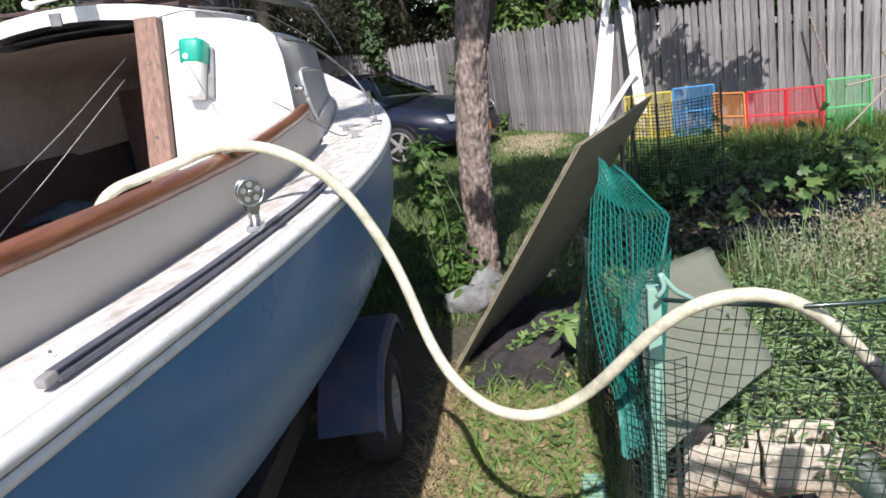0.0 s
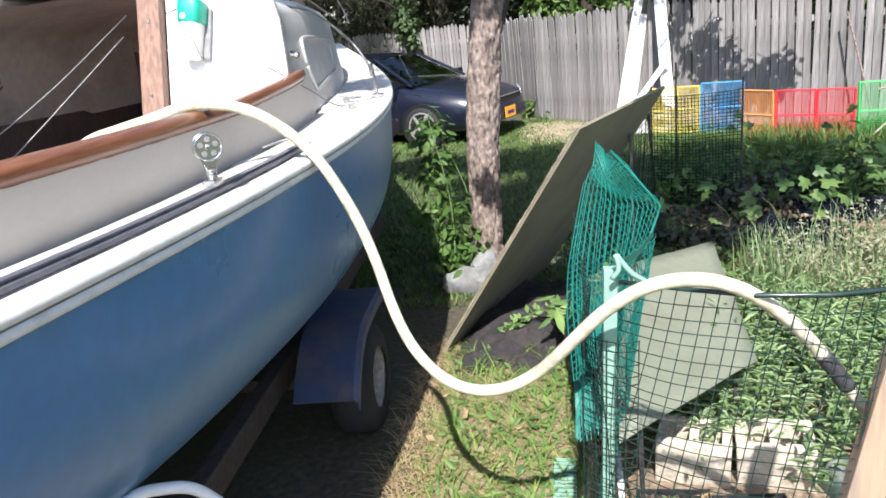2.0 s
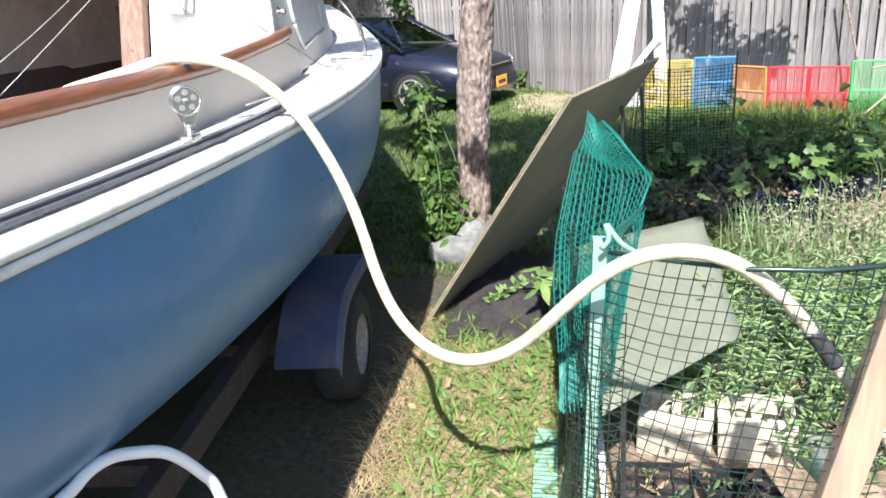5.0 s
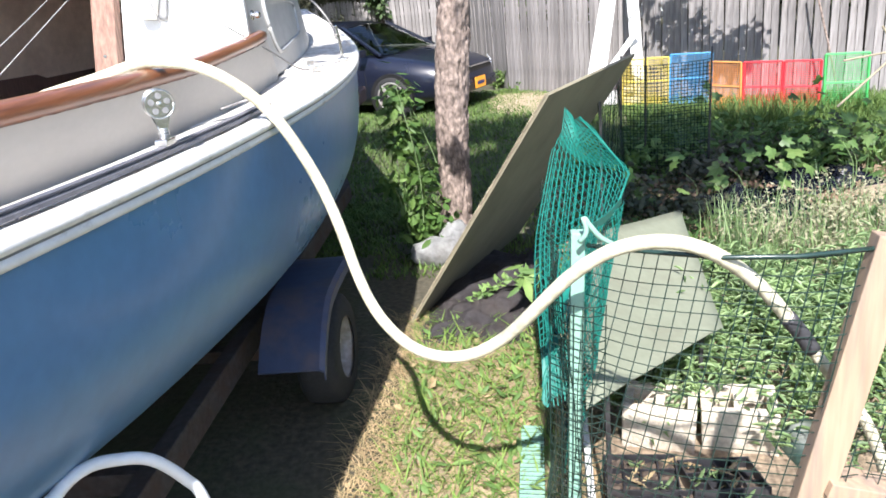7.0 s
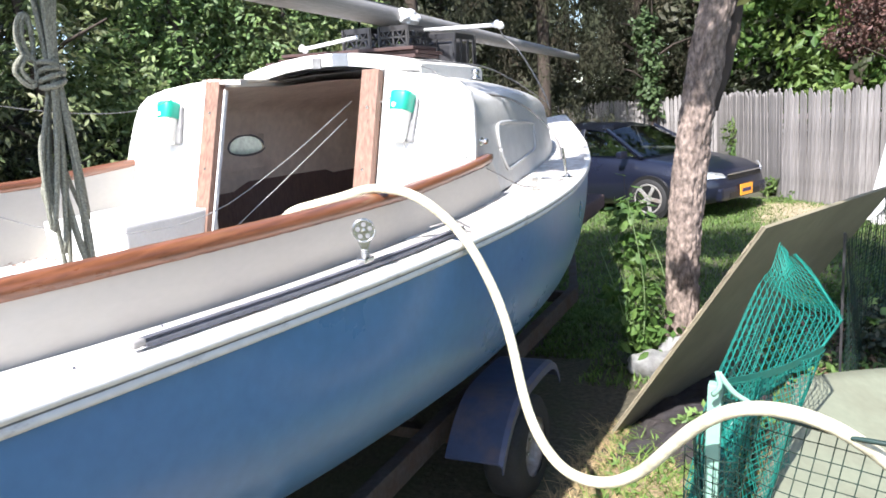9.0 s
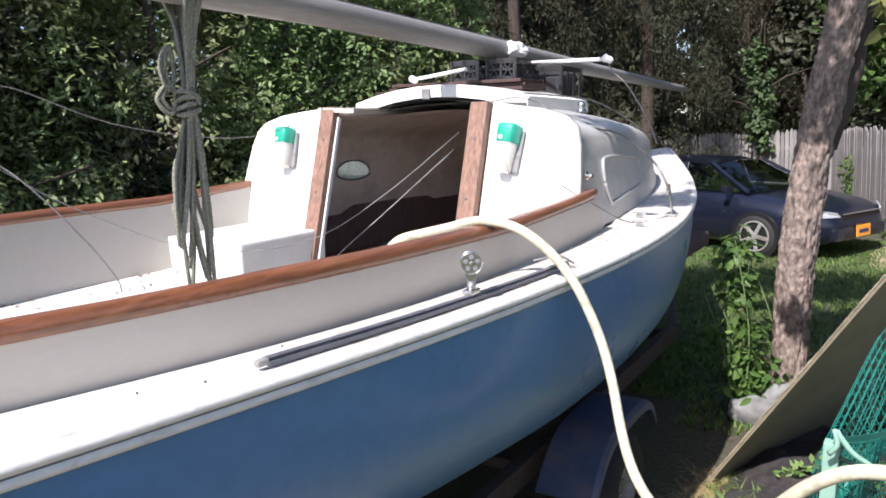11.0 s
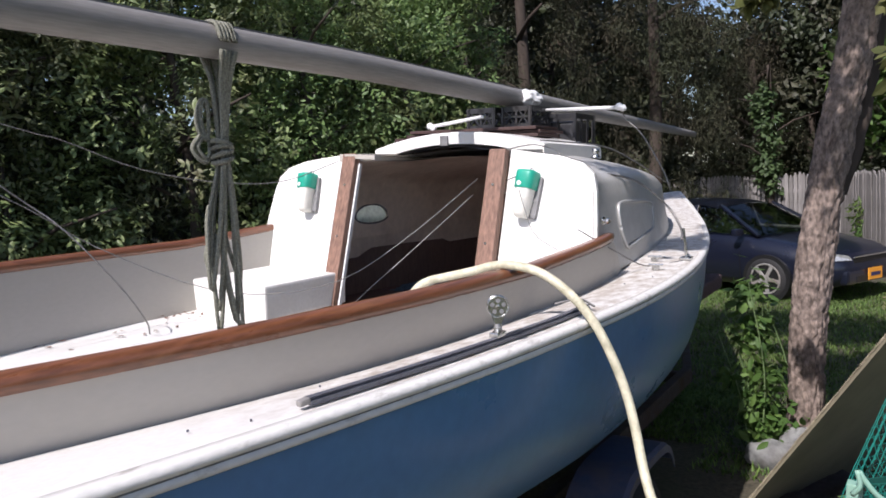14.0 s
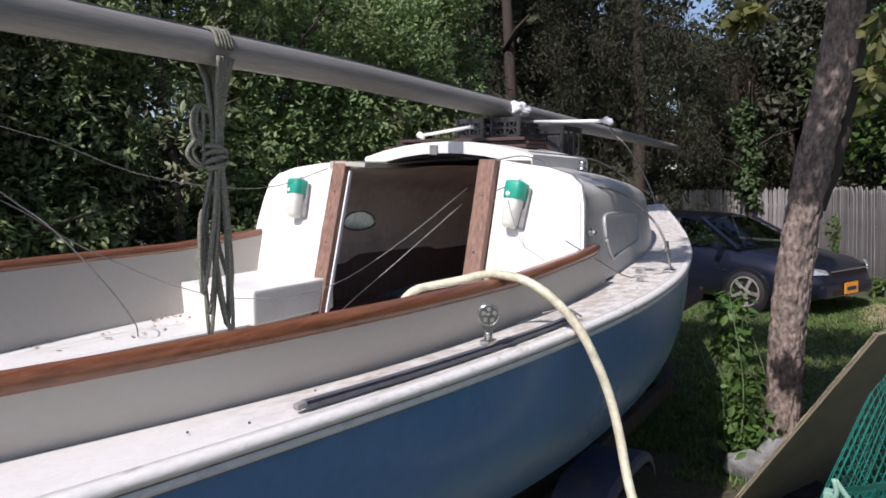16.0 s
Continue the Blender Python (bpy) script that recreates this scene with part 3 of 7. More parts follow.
def build_boat():
    boat = thing("sailboat", "small blue-hulled sailboat with white deck, resting on its trailer", "sailboat", BOAT)
    ys = [-2.95 + 7.7 * k / 46 for k in range(47)]

    # hull shell
    def section(y, n=16):
        w, s, k = half(y), sheer(y) - 0.028, smooth_table(KEEL, y)
        fine = min(1, max(0, (y - 1.0) / 3.6))
        q = 0.50 + 0.45 * fine
        pw = 2.75 - 1.3 * fine
        out = []
        for i in range(n + 1):
            u = i / n
            out.append((max(0.008, w * (1 - u ** pw) ** q), s - (s - k) * u ** 0.9))
        return out
    bm = bmesh.new()
    rows = []
    for y in ys:
        sec = section(y)
        rows.append([(x, y, z) for x, z in sec] + [(-x, y, z) for x, z in sec[::-1][1:]])
    vs = loft(bm, rows)
    bm.faces.new(vs[0])
    bmesh.ops.recalc_face_normals(bm, faces=bm.faces)
    hull = part("hull", bm, "hull", boat, "glossy blue painted hull with scuffs and paler teal mottling towards the bow", True)
    # keel under the hull, on the trailer
    bm = bmesh.new()
    rows = []
    for y, t in ((-1.2, 0.02), (-0.9, 0.06), (0.0, 0.09), (1.0, 0.08), (1.6, 0.02)):
        rows.append([(t, y, 0.66), (t * 0.8, y, 0.36), (-t * 0.8, y, 0.36), (-t, y, 0.66)])
    loft(bm, rows, True, True)
    part("keel", bm, "antifoul", boat, "dull dark red keel")
    # gunwale moulding: two lips and a groove
    for sx in (1, -1):
        bm = bmesh.new()
        prof = [(-0.02, 0.010), (0.004, 0.011), (0.014, 0.006), (0.018, -0.004), (0.014, -0.012), (0.008, -0.014), (0.008, -0.017), (0.0125, -0.020), (0.014, -0.028), (0.010, -0.034), (-0.01, -0.035)]
        rows = [[(sx * (half(y) + px), y, sheer(y) + pz) for px, pz in prof] for y in ys]
        loft(bm, rows, True, True)
        bmesh.ops.recalc_face_normals(bm, faces=bm.faces)
        part("gunwale", bm, "rail", boat, "white rub rail with a dark groove and scuffs", True)
        bm = bmesh.new()
        tube(bm, [(sx * (half(y) + 0.009), y, sheer(y) - 0.0155) for y in ys], 0.0018, 6)
        part("groove", bm, "grey_plastic", boat)
    # deck
    bm = bmesh.new()
    for sx in (1, -1):
        rows = []
        for y in ys:
            if y < 0.28:
                xi = smooth_table(COAM, y) + smooth_table(FLARE, y) - 0.02 if y > -2.55 else 0.0
            elif y < 2.85:
                xi = smooth_table(TRUNK, y) - 0.02
            else:
                xi = 0.0
            w = half(y) - 0.01
            xi = min(xi, w - 0.002)
            rows.append([(sx * (xi + (w - xi) * f), y, sheer(y) + 0.008 - 0.050 * (1 - f) ** 2 * min(1.0, max(0.0, 0.7 - y))) for f in (0, 0.2, 0.4, 0.6, 0.8, 1)])
        loft(bm, rows)
    bmesh.ops.recalc_face_normals(bm, faces=bm.faces)
    d = part("deck", bm, "deck", boat, "white side deck stained with brown grime", True)
    if sum(p.normal.z for p in d.data.polygons) < 0:
        d.data.flip_normals()
    # coamings with teak caps
    cy = [-2.55 + 2.80 * k / 40 for k in range(41)]
    for sx in (1, -1):
        bm = bmesh.new()
        rows = []
        for y in cy:
            c = smooth_table(COAM, y)
            top = 1.597 + 0.047 * max(0, (y + 0.6) / 0.75)
            if y > 0.13:
                top = 1.642 - (y - 0.13) * 1.25
            b = c + smooth_table(FLARE, y)
            rows.append([(sx * b, y, sheer(y) - 0.06), (sx * (c + 0.022), y, top), (sx * (c - 0.018), y, top), (sx * (b - 0.05), y, 1.27)])
        loft(bm, rows, True, True)
        bmesh.ops.recalc_face_normals(bm, faces=bm.faces)
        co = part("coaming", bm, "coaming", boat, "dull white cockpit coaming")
        bm = bmesh.new()
        prof = [(0.026, -0.022), (0.03, -0.004), (0.022, 0.014), (0.0, 0.02), (-0.022, 0.014), (-0.03, -0.004), (-0.026, -0.022)]
        rows = []
        for k, y in enumerate(cy[:39] + [0.155]):
            c = smooth_table(COAM, y)
            top = 1.61 + 0.047 * max(0, (y + 0.6) / 0.75)
            sc = min(1.0, 1.0 - 0.28 * max(0, y + 0.5)) * (1.0 if y < 0.12 else 0.9 if y < 0.145 else 0.55)
            slim = 1 - 0.32 * min(1.0, max(0.0, (-1.6 - y) / 0.4))
            wob = 0.0012 * math.sin(k * 2.3)
            rows.append([(sx * (c + 0.004 + 0.03 * (1 - slim) + (px + wob) * sc * slim), y, top - 0.012 * (1 - slim) + pz * sc) for px, pz in prof])
        loft(bm, rows, True, True)
        bmesh.ops.recalc_face_normals(bm, faces=bm.faces)
        part("coaming_cap", bm, "teak", boat, "worn varnished teak cap rail", True)
        # thin dark line drawn for the shadow and peeling paint under the cap
        bm = bmesh.new()
        cap_shadow_line = []
        for k in range(160):
            y = -2.5 + 2.58 * k / 159
            top = 1.588 + 0.047 * max(0, (y + 0.6) / 0.75)
            cap_shadow_line.append((sx * (smooth_table(COAM, y) + 0.0225), y, top + 0.0022 * noise.noise(Vector((y * 30, 0, 0)))))
        tube(bm, cap_shadow_line, 0.0024, 5)
        part("cap_shadow_line", bm, "board_brown", co, "dark wavy line for the cap's shadow and peeling paint")
    # cockpit seats, well and aft wall
    for sx in (1, -1):
        bm = bmesh.new()
        rows, front = [], []
        for y in cy[:37]:
            c = smooth_table(COAM, y) + smooth_table(FLARE, y) - 0.03
            e = min(0.57, 0.461 + 0.11 * max(0, -0.6 - y))
            rows.append([(sx * c, y, 1.285), (sx * e, y, 1.285), (sx * (e - 0.012), y, 1.275)])
            front.append([(sx * (e - 0.012), y, 1.275), (sx * (e - 0.03), y, 0.90)])
        loft(bm, rows)
        bmesh.ops.recalc_face_normals(bm, faces=bm.faces)
        part("cockpit_seat", bm, "gelcoat", boat, "white moulded cockpit seat with dead leaves")
        # the front takes a darker white than the seat to stand for its shade
        bm = bmesh.new()
        loft(bm, front)
        part("seat_front", bm, "coaming", boat, "seat front in the darker coaming white, standing for its shade")
    part("bridge_box", new_box((-0.695, -0.32, 1.355), (0.59, 0.555, 0.165), bevel=0.012), "gelcoat", boat, "raised white moulded step beside the companionway")
    part("bridge_box", new_box((0.70, -0.34, 1.365), (0.50, 0.56, 0.165), bevel=0.012), "gelcoat", boat)
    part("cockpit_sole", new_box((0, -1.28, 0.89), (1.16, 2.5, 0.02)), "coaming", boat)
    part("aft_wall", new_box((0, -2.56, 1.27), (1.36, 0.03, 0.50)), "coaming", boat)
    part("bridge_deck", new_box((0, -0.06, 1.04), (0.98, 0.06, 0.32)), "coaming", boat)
    # cabin bulkhead, two raked panels
    for sx, inner in ((1, 0.522), (-1, 0.445)):
        off = -0.03
        outline = [(inner, 1.20), (0.94, 1.28), (0.97, 1.50), (0.978, 1.62), (0.968, 1.72), (0.952, 1.845), (0.930, 1.922), (0.875, 1.970), (0.76, 2.004), (0.62, 2.022), (inner, 2.038)]
        bm = bmesh.new()
        loft(bm, [[(off + sx * x, rake(z) + dy, z) for x, z in outline] for dy in (0.0, 0.035)], True, True)
        bmesh.ops.recalc_face_normals(bm, faces=bm.faces)
        bmesh.ops.bevel(bm, geom=[e for e in bm.edges if all(v.co.y < rake(v.co.z) + 0.001 for v in e.verts)], offset=0.012, segments=3, affect="EDGES")
        part("bulkhead", bm, "gelcoat", boat, "glossy white cabin bulkhead", False)
        bm = bmesh.new()
        xm = off + sx * (inner - 0.045)
        bar(bm, (xm, rake(1.17) - 0.018, 1.17), (xm, rake(2.035) - 0.018, 2.035), 0.085, 0.045, 0.005, (0, -1, 0.28))
        p = part("companionway_post", bm, "teak_post", boat, "weathered teak post framing the companionway")
        for zz in (1.35, 1.62, 1.88):
            bm = bmesh.new()
            lathe(bm, [(0.0, -0.004), (0.006, -0.004), (0.008, 0.002)], 10, pose(xm, rake(zz) - 0.042, zz))
            part("screw", bm, "steel", p)
        if sx < 0:
            part("post_edge", new_box((xm - sx * 0.052, rake(1.6) + 0.0, 1.60), (0.009, 0.02, 0.80), (-15.6, 0, 0)), "white_plastic", boat)
    # cabin trunk, outer skin and liner
    ty = [0.10, 0.22, 0.36, 0.56, 0.76, 0.92, 1.15, 1.4, 1.7, 2.0, 2.3, 2.55, 2.75, 2.9]

    def trunk_section(y, inset):
        if y == 0.10:
            edge = ((0.972, 1.48), (0.98, 1.62), (0.970, 1.72), (0.954, 1.845), (0.932, 1.924), (0.877, 1.972), (0.762, 2.006), (0.622, 2.024), (0.3, 2.045))
            return [(x - inset - 0.01, z - inset * 0.7 - (0.06 if inset and z < 1.5 else 0)) for x, z in edge]
        xb = smooth_table(TRUNK, y) if y < 2.6 else interp(TRUNK, y)
        fall = max(0, (y - 0.9) / 2.0)
        zt = 1.885 - 0.05 * fall - 0.16 * fall ** 3
        zc = 2.055 - 0.10 * fall - 0.17 * fall ** 3
        zb = sheer(y) - (0.09 if inset else 0.0)
        xb, zt, zc = xb - inset, zt - inset * 0.6, zc - inset
        lean = 0.055
        pts = [(xb, zb), (xb - lean * 0.35, zb + (zt - zb) * 0.30), (xb - lean * 0.75, zb + (zt - zb) * 0.72), (xb - lean, zt - 0.01)]
        xt = xb - lean
        for f, g in ((0.955, 0.18), (0.88, 0.36), (0.70, 0.62), (0.45, 0.87), (0.2, 0.975)):
            pts.append((xt * f, zt + (zc - zt) * g))
        return pts
    for inset, mat, nm, lab in ((0.0, "trunk_skin", "cabin_top", "dull white cabin trunk with rounded edges"), (0.035, "liner", "cabin_liner", "stained cream cabin liner")):
        bm = bmesh.new()
        for sx in (1, -1):
            rows = [[(sx * x - 0.02, y if y > 0.1 else rake(z) + 0.034, z) for x, z in trunk_section(y, inset)] + [(-0.02, y, trunk_section(y, inset)[-1][1] + 0.004)] for y in ty]
            vs = [[bm.verts.new(p) for p in r] for r in rows]
            for i in range(len(vs) - 1):
                for j in range(len(vs[0]) - 1):
                    if sx == -1 and i in (3, 4) and j == 1:
                        continue
                    if i < 3 and j >= 7:
                        continue
                    bm.faces.new((vs[i][j], vs[i][j + 1], vs[i + 1][j + 1], vs[i + 1][j]))
            if inset == 0:
                bm.faces.new(vs[-1])
        bmesh.ops.remove_doubles(bm, verts=bm.verts, dist=0.0005)
        bmesh.ops.recalc_face_normals(bm, faces=bm.faces)
        part(nm, bm, mat, boat, lab, True)
    rect, oval = [], []
    for k in range(32):
        a = 2 * math.pi * k / 32
        c, s = math.cos(a), math.sin(a)
        g = 1 / max(abs(c), abs(s))
        rect.append((-0.868 - 0.12 * (0.10 * s * g), 0.76 + 0.25 * c * g, 1.665 + 0.135 * s * g))
        oval.append((-0.868 - 0.12 * 0.06 * s, 0.77 + 0.165 * c, 1.655 + 0.078 * s - (0.036 if s < 0 else 0) * s))
    bm = bmesh.new()
    loft(bm, [rect, oval, [(x - 0.012, y, z) for x, y, z in oval]], True)
    cw = part("cabin_window", bm, "liner", boat, "cream surround of an oval cabin window")
    part("window_rim", new_tube([(x + 0.004, y, z) for x, y, z in oval + oval[:1]], 0.006, 6), "grey_plastic", cw, "dark rubber rim", True)
    bm = bmesh.new()
    bm.faces.new([bm.verts.new((x - 0.012, y, z)) for x, y, z in oval])
    part("pane", bm, "frosted_pane", cw, "frosted pale green pane")
    # window on the near side: moulded frame and dull pane
    for sx in (1,):
        pts = [(0.395, 1.67), (0.395, 1.752), (0.45, 1.78), (0.72, 1.775), (1.04, 1.758), (1.12, 1.73), (1.08, 1.635), (1.04, 1.61), (0.80, 1.592), (0.52, 1.568), (0.45, 1.585)]

        def on_side(y, z, out):
            xb = smooth_table(TRUNK, y)
            f = (z - sheer(y)) / (1.885 - sheer(y))
            return (xb - 0.02 - 0.055 * f + out, y, z)
        bm = bmesh.new()
        ring = curve_points([on_side(y, z, 0.006) for y, z in pts + pts[:1]], 60)
        tube(bm, ring, 0.009, 6)
        w = part("side_window", bm, "window_frame", boat, "dull metal window frame", True)
        bm = bmesh.new()
        bm.faces.new([bm.verts.new(on_side(y, z, 0.005)) for y, z in pts])
        bmesh.ops.solidify(bm, geom=bm.faces[:], thickness=0.004)
        part("pane", bm, "window_pane", w, "dull grey pane")
    # inside: berths, bulkhead, sole
    for sx in (1, -1):
        part("berth", new_box((sx * 0.62, 1.35, 1.12), (0.62, 2.3, 0.10), bevel=0.02), "berth", boat, "dark cushioned berth")
        part("berth_front", new_box((sx * 0.33, 1.35, 0.94), (0.02, 2.3, 0.30)), "cabin_panel", boat)
        part("hull_liner", new_box((sx * 0.88, 0.98, 1.20), (0.02, 2.1, 0.50), (0, 0, sx * 8)), "cabin_panel", boat, "dark panel along the berth")
    # partitions take a dark brown in place of the dim opening forward
    for sx in (1, -1):
        part("inner_bulkhead", new_box((sx * 0.42 - 0.02, 1.95, 1.33), (0.42, 0.03, 0.85)), "cabin_panel", boat, "cabin partition coloured dark brown to stand for the dim opening")
    part("cabin_sole", new_box((0, 1.2, 0.80), (0.7, 2.4, 0.03)), "berth", boat)
    # sliding hatch and slot trims
    bm = bmesh.new()
    rows = []
    for y, dz in ((0.50, -0.012), (0.505, 0.0), (0.56, 0.004), (1.28, -0.005), (1.30, -0.03)):
        top = [(-0.07 + 0.54 * f, y, 2.150 - 0.08 * f * f + dz) for f in (-1, -0.75, -0.5, -0.25, 0, 0.25, 0.5, 0.75, 1)]
        rows.append([(top[0][0], y, 2.0)] + top + [(top[-1][0], y, 2.0)] + [(p[0] * 0.97, y, p[2] - 0.05) for p in top[::-1]])
    loft(bm, rows, True, True)
    bmesh.ops.recalc_face_normals(bm, faces=bm.faces)
    h = part("sliding_hatch", bm, "gelcoat", boat, "white sliding hatch pushed half open")
    part("hatch_latch", new_box((-0.125, 0.494, 2.105), (0.05, 0.012, 0.055), bevel=0.004), "grey_plastic", h, "grey hatch latch")
    # black strip standing for the dark gap below the hatch lip
    bm = bmesh.new()
    rows = [[(-0.07 + 0.48 * f, y, 2.085 - 0.07 * f * f + o) for f in (-1, -0.6, -0.2, 0.2, 0.6, 1)] for y, o in ((0.51, 0.0), (0.54, -0.012))]
    loft(bm, rows)
    part("hatch_gap_dark", bm, "black_plastic", boat)
    for sx in (1, -1):
        bm = bmesh.new()
        bar(bm, (-0.02 + sx * 0.46, 0.06, 2.018), (-0.02 + sx * 0.46, 1.25, 2.035), 0.05, 0.04, 0.005)
        part("hatch_rail", bm, "coaming", boat, "pale hatch runner")
    part("lintel", new_box((-0.36, 0.075, 2.022), (0.20, 0.05, 0.022), (0, 3, 0)), "coaming", boat)
    # track along the side deck with its end cap
    bm = bmesh.new()
    tp = [(half(y) - d, y, sheer(y) + 0.024) for y, d in ((-1.84, 0.046), (-1.5, 0.046), (-1.2, 0.05), (-0.9, 0.052), (-0.65, 0.06))]
    tprof = [(-0.011, -0.010), (-0.011, -0.003), (-0.004, 0.0), (-0.008, 0.006), (0.008, 0.006), (0.004, 0.0), (0.011, -0.003), (0.011, -0.010)]
    loft(bm, [[(px + ex, py, pz + ez) for ex, ez in tprof] for px, py, pz in curve_points(tp, 24)], True, True)
    bmesh.ops.recalc_face_normals(bm, faces=bm.faces)
    tr = part("sheet_track", bm, "track", boat, "dark grey metal track screwed to the side deck")
    bm = bmesh.new()
    bar(bm, Vector(tp[0]) + Vector((-0.004, -0.022, -0.003)), Vector(tp[0]) + Vector((0.001, 0.004, 0.0)), 0.018, 0.014, 0.005)
    part("track_end", bm, "alu", tr, "pale worn track end")
    for k, (off, y) in enumerate(((0.11, -2.05), (0.07, -1.95), (0.05, -1.62), (0.14, -1.72), (0.10, -0.55), (0.14, -0.1), (0.09, 0.12), (0.16, 0.3))):
        bm = bmesh.new()
        lathe(bm, [(0.0, 0.0022), (0.0022, 0.0018), (0.0026, -0.002)], 8, pose(half(y) - off, y, sheer(y) + 0.009, 90))
        part("deck_plug", bm, "track", boat)
    # fairlead pads and a small cleat on the deck
    for x, y in ((1.02, 0.55), (1.10, 0.30)):
        bm = bmesh.new()
        bar(bm, (x - 0.03, y, sheer(y) + 0.03), (x + 0.03, y + 0.02, sheer(y) + 0.03), 0.012, 0.01, 0.003)
        box(bm, (x, y + 0.01, sheer(y) + 0.018), (0.03, 0.018, 0.02))
        part("cleat", bm, "steel", boat)
    # chain plate with turnbuckle
    cx, cyy = half(0.66) - 0.05, 0.66
    cz = sheer(cyy)
    part("chain_plate", new_box((cx, cyy, cz + 0.016), (0.05, 0.07, 0.012), bevel=0.003), "steel", boat)
    bm = bmesh.new()
    tube(bm, [(cx, cyy, cz + 0.02), (cx - 0.004, cyy - 0.01, cz + 0.09), (cx - 0.012, cyy - 0.02, cz + 0.16)], 0.007, 8)
    part("turnbuckle", bm, "steel", boat)
    # padeye high on the trunk corner
    bm = bmesh.new()
    lathe(bm, [(0.0, -0.030), (0.010, -0.028), (0.013, -0.018), (0.007, -0.012), (0.008, -0.004), (0.018, 0.0)], 12, pose(0.95, 0.062, 1.725, 0, 0, 78))
    part("padeye", bm, "steel", boat)
    # toe marks: small drain fitting on the rub rail
    part("vent", new_box((-0.45, 1.3, 2.02), (0.10, 0.06, 0.05), bevel=0.012), "steel", boat)
    for x, y, z in ((0.25, 0.95, 2.08), (0.55, 1.0, 2.02), (-0.62, 0.6, 2.0)):
        bm = bmesh.new()
        lathe(bm, [(0.0, 0.05), (0.02, 0.048), (0.022, 0.03), (0.014, 0.02), (0.03, 0.0)], 12, pose(x, y, z - 0.02, 90))
        part("deck_fitting", bm, "steel", boat, "", True)
    return boat


boat = build_boat()


# ---- gear on the boat ----
def build_lamp(x, lean):
    z = 1.83
    m = BOAT @ pose(x, rake(z), z, -15.6, lean, 0)
    t = thing("lantern", "white and sea-green plastic lantern hung on the bulkhead", "lantern", m, "lanterns on the bulkhead")
    part("back_plate", new_box((0.018, -0.012, -0.01), (0.088, 0.02, 0.19), bevel=0.02 * 0.45), "grey_plastic", t)
    def body(levels, name, mat, label):
        bm = bmesh.new()
        rows = []
        for zz, w, d in levels:
            ring = []
            for k in range(20):
                a = math.pi + math.pi * k / 19
                c, q = math.cos(a), math.sin(a)
                ring.append((w * 0.5 * math.copysign(abs(c) ** 0.55, c), -0.018 - d * abs(q) ** 0.55, zz))
            rows.append(ring)
        loft(bm, rows, True, True)
        bmesh.ops.recalc_face_normals(bm, faces=bm.faces)
        p = part(name, bm, mat, t, label, True)
        p.data.set_sharp_from_angle(angle=0.9)
        return p
    body(((-0.108, 0.040, 0.036), (-0.104, 0.056, 0.046), (-0.09, 0.068, 0.056), (0.0, 0.079, 0.066), (0.03, 0.081, 0.067)), "body", "frosted", "milky white lantern body")
    body(((0.018, 0.090, 0.070), (0.022, 0.094, 0.072), (0.085, 0.100, 0.075), (0.095, 0.096, 0.073), (0.099, 0.086, 0.066)), "cap", "green_plastic", "sea-green cap")
    # sun glint on the cap, modelled as a small white disc
    bm = bmesh.new()
    lathe(bm, [(0.0, -0.092), (0.010, -0.091), (0.011, -0.085)], 14, pose(-0.014, 0, 0.035))
    part("cap_glint", bm, "white_plastic", t, "white disc standing for the sun glint on the cap")
    part("hook", new_tube(curve_points([(0.0, -0.02, 0.095), (0.0, -0.03, 0.115), (0.0, -0.012, 0.122), (0.0, 0.0, 0.11)], 10), 0.003, 6), "steel", t)
    return t


build_lamp(-0.688, -3)
build_lamp(0.612, 5)


def on_boat(name, label, category, group=""):
    return thing(name, label, category, BOAT, group)


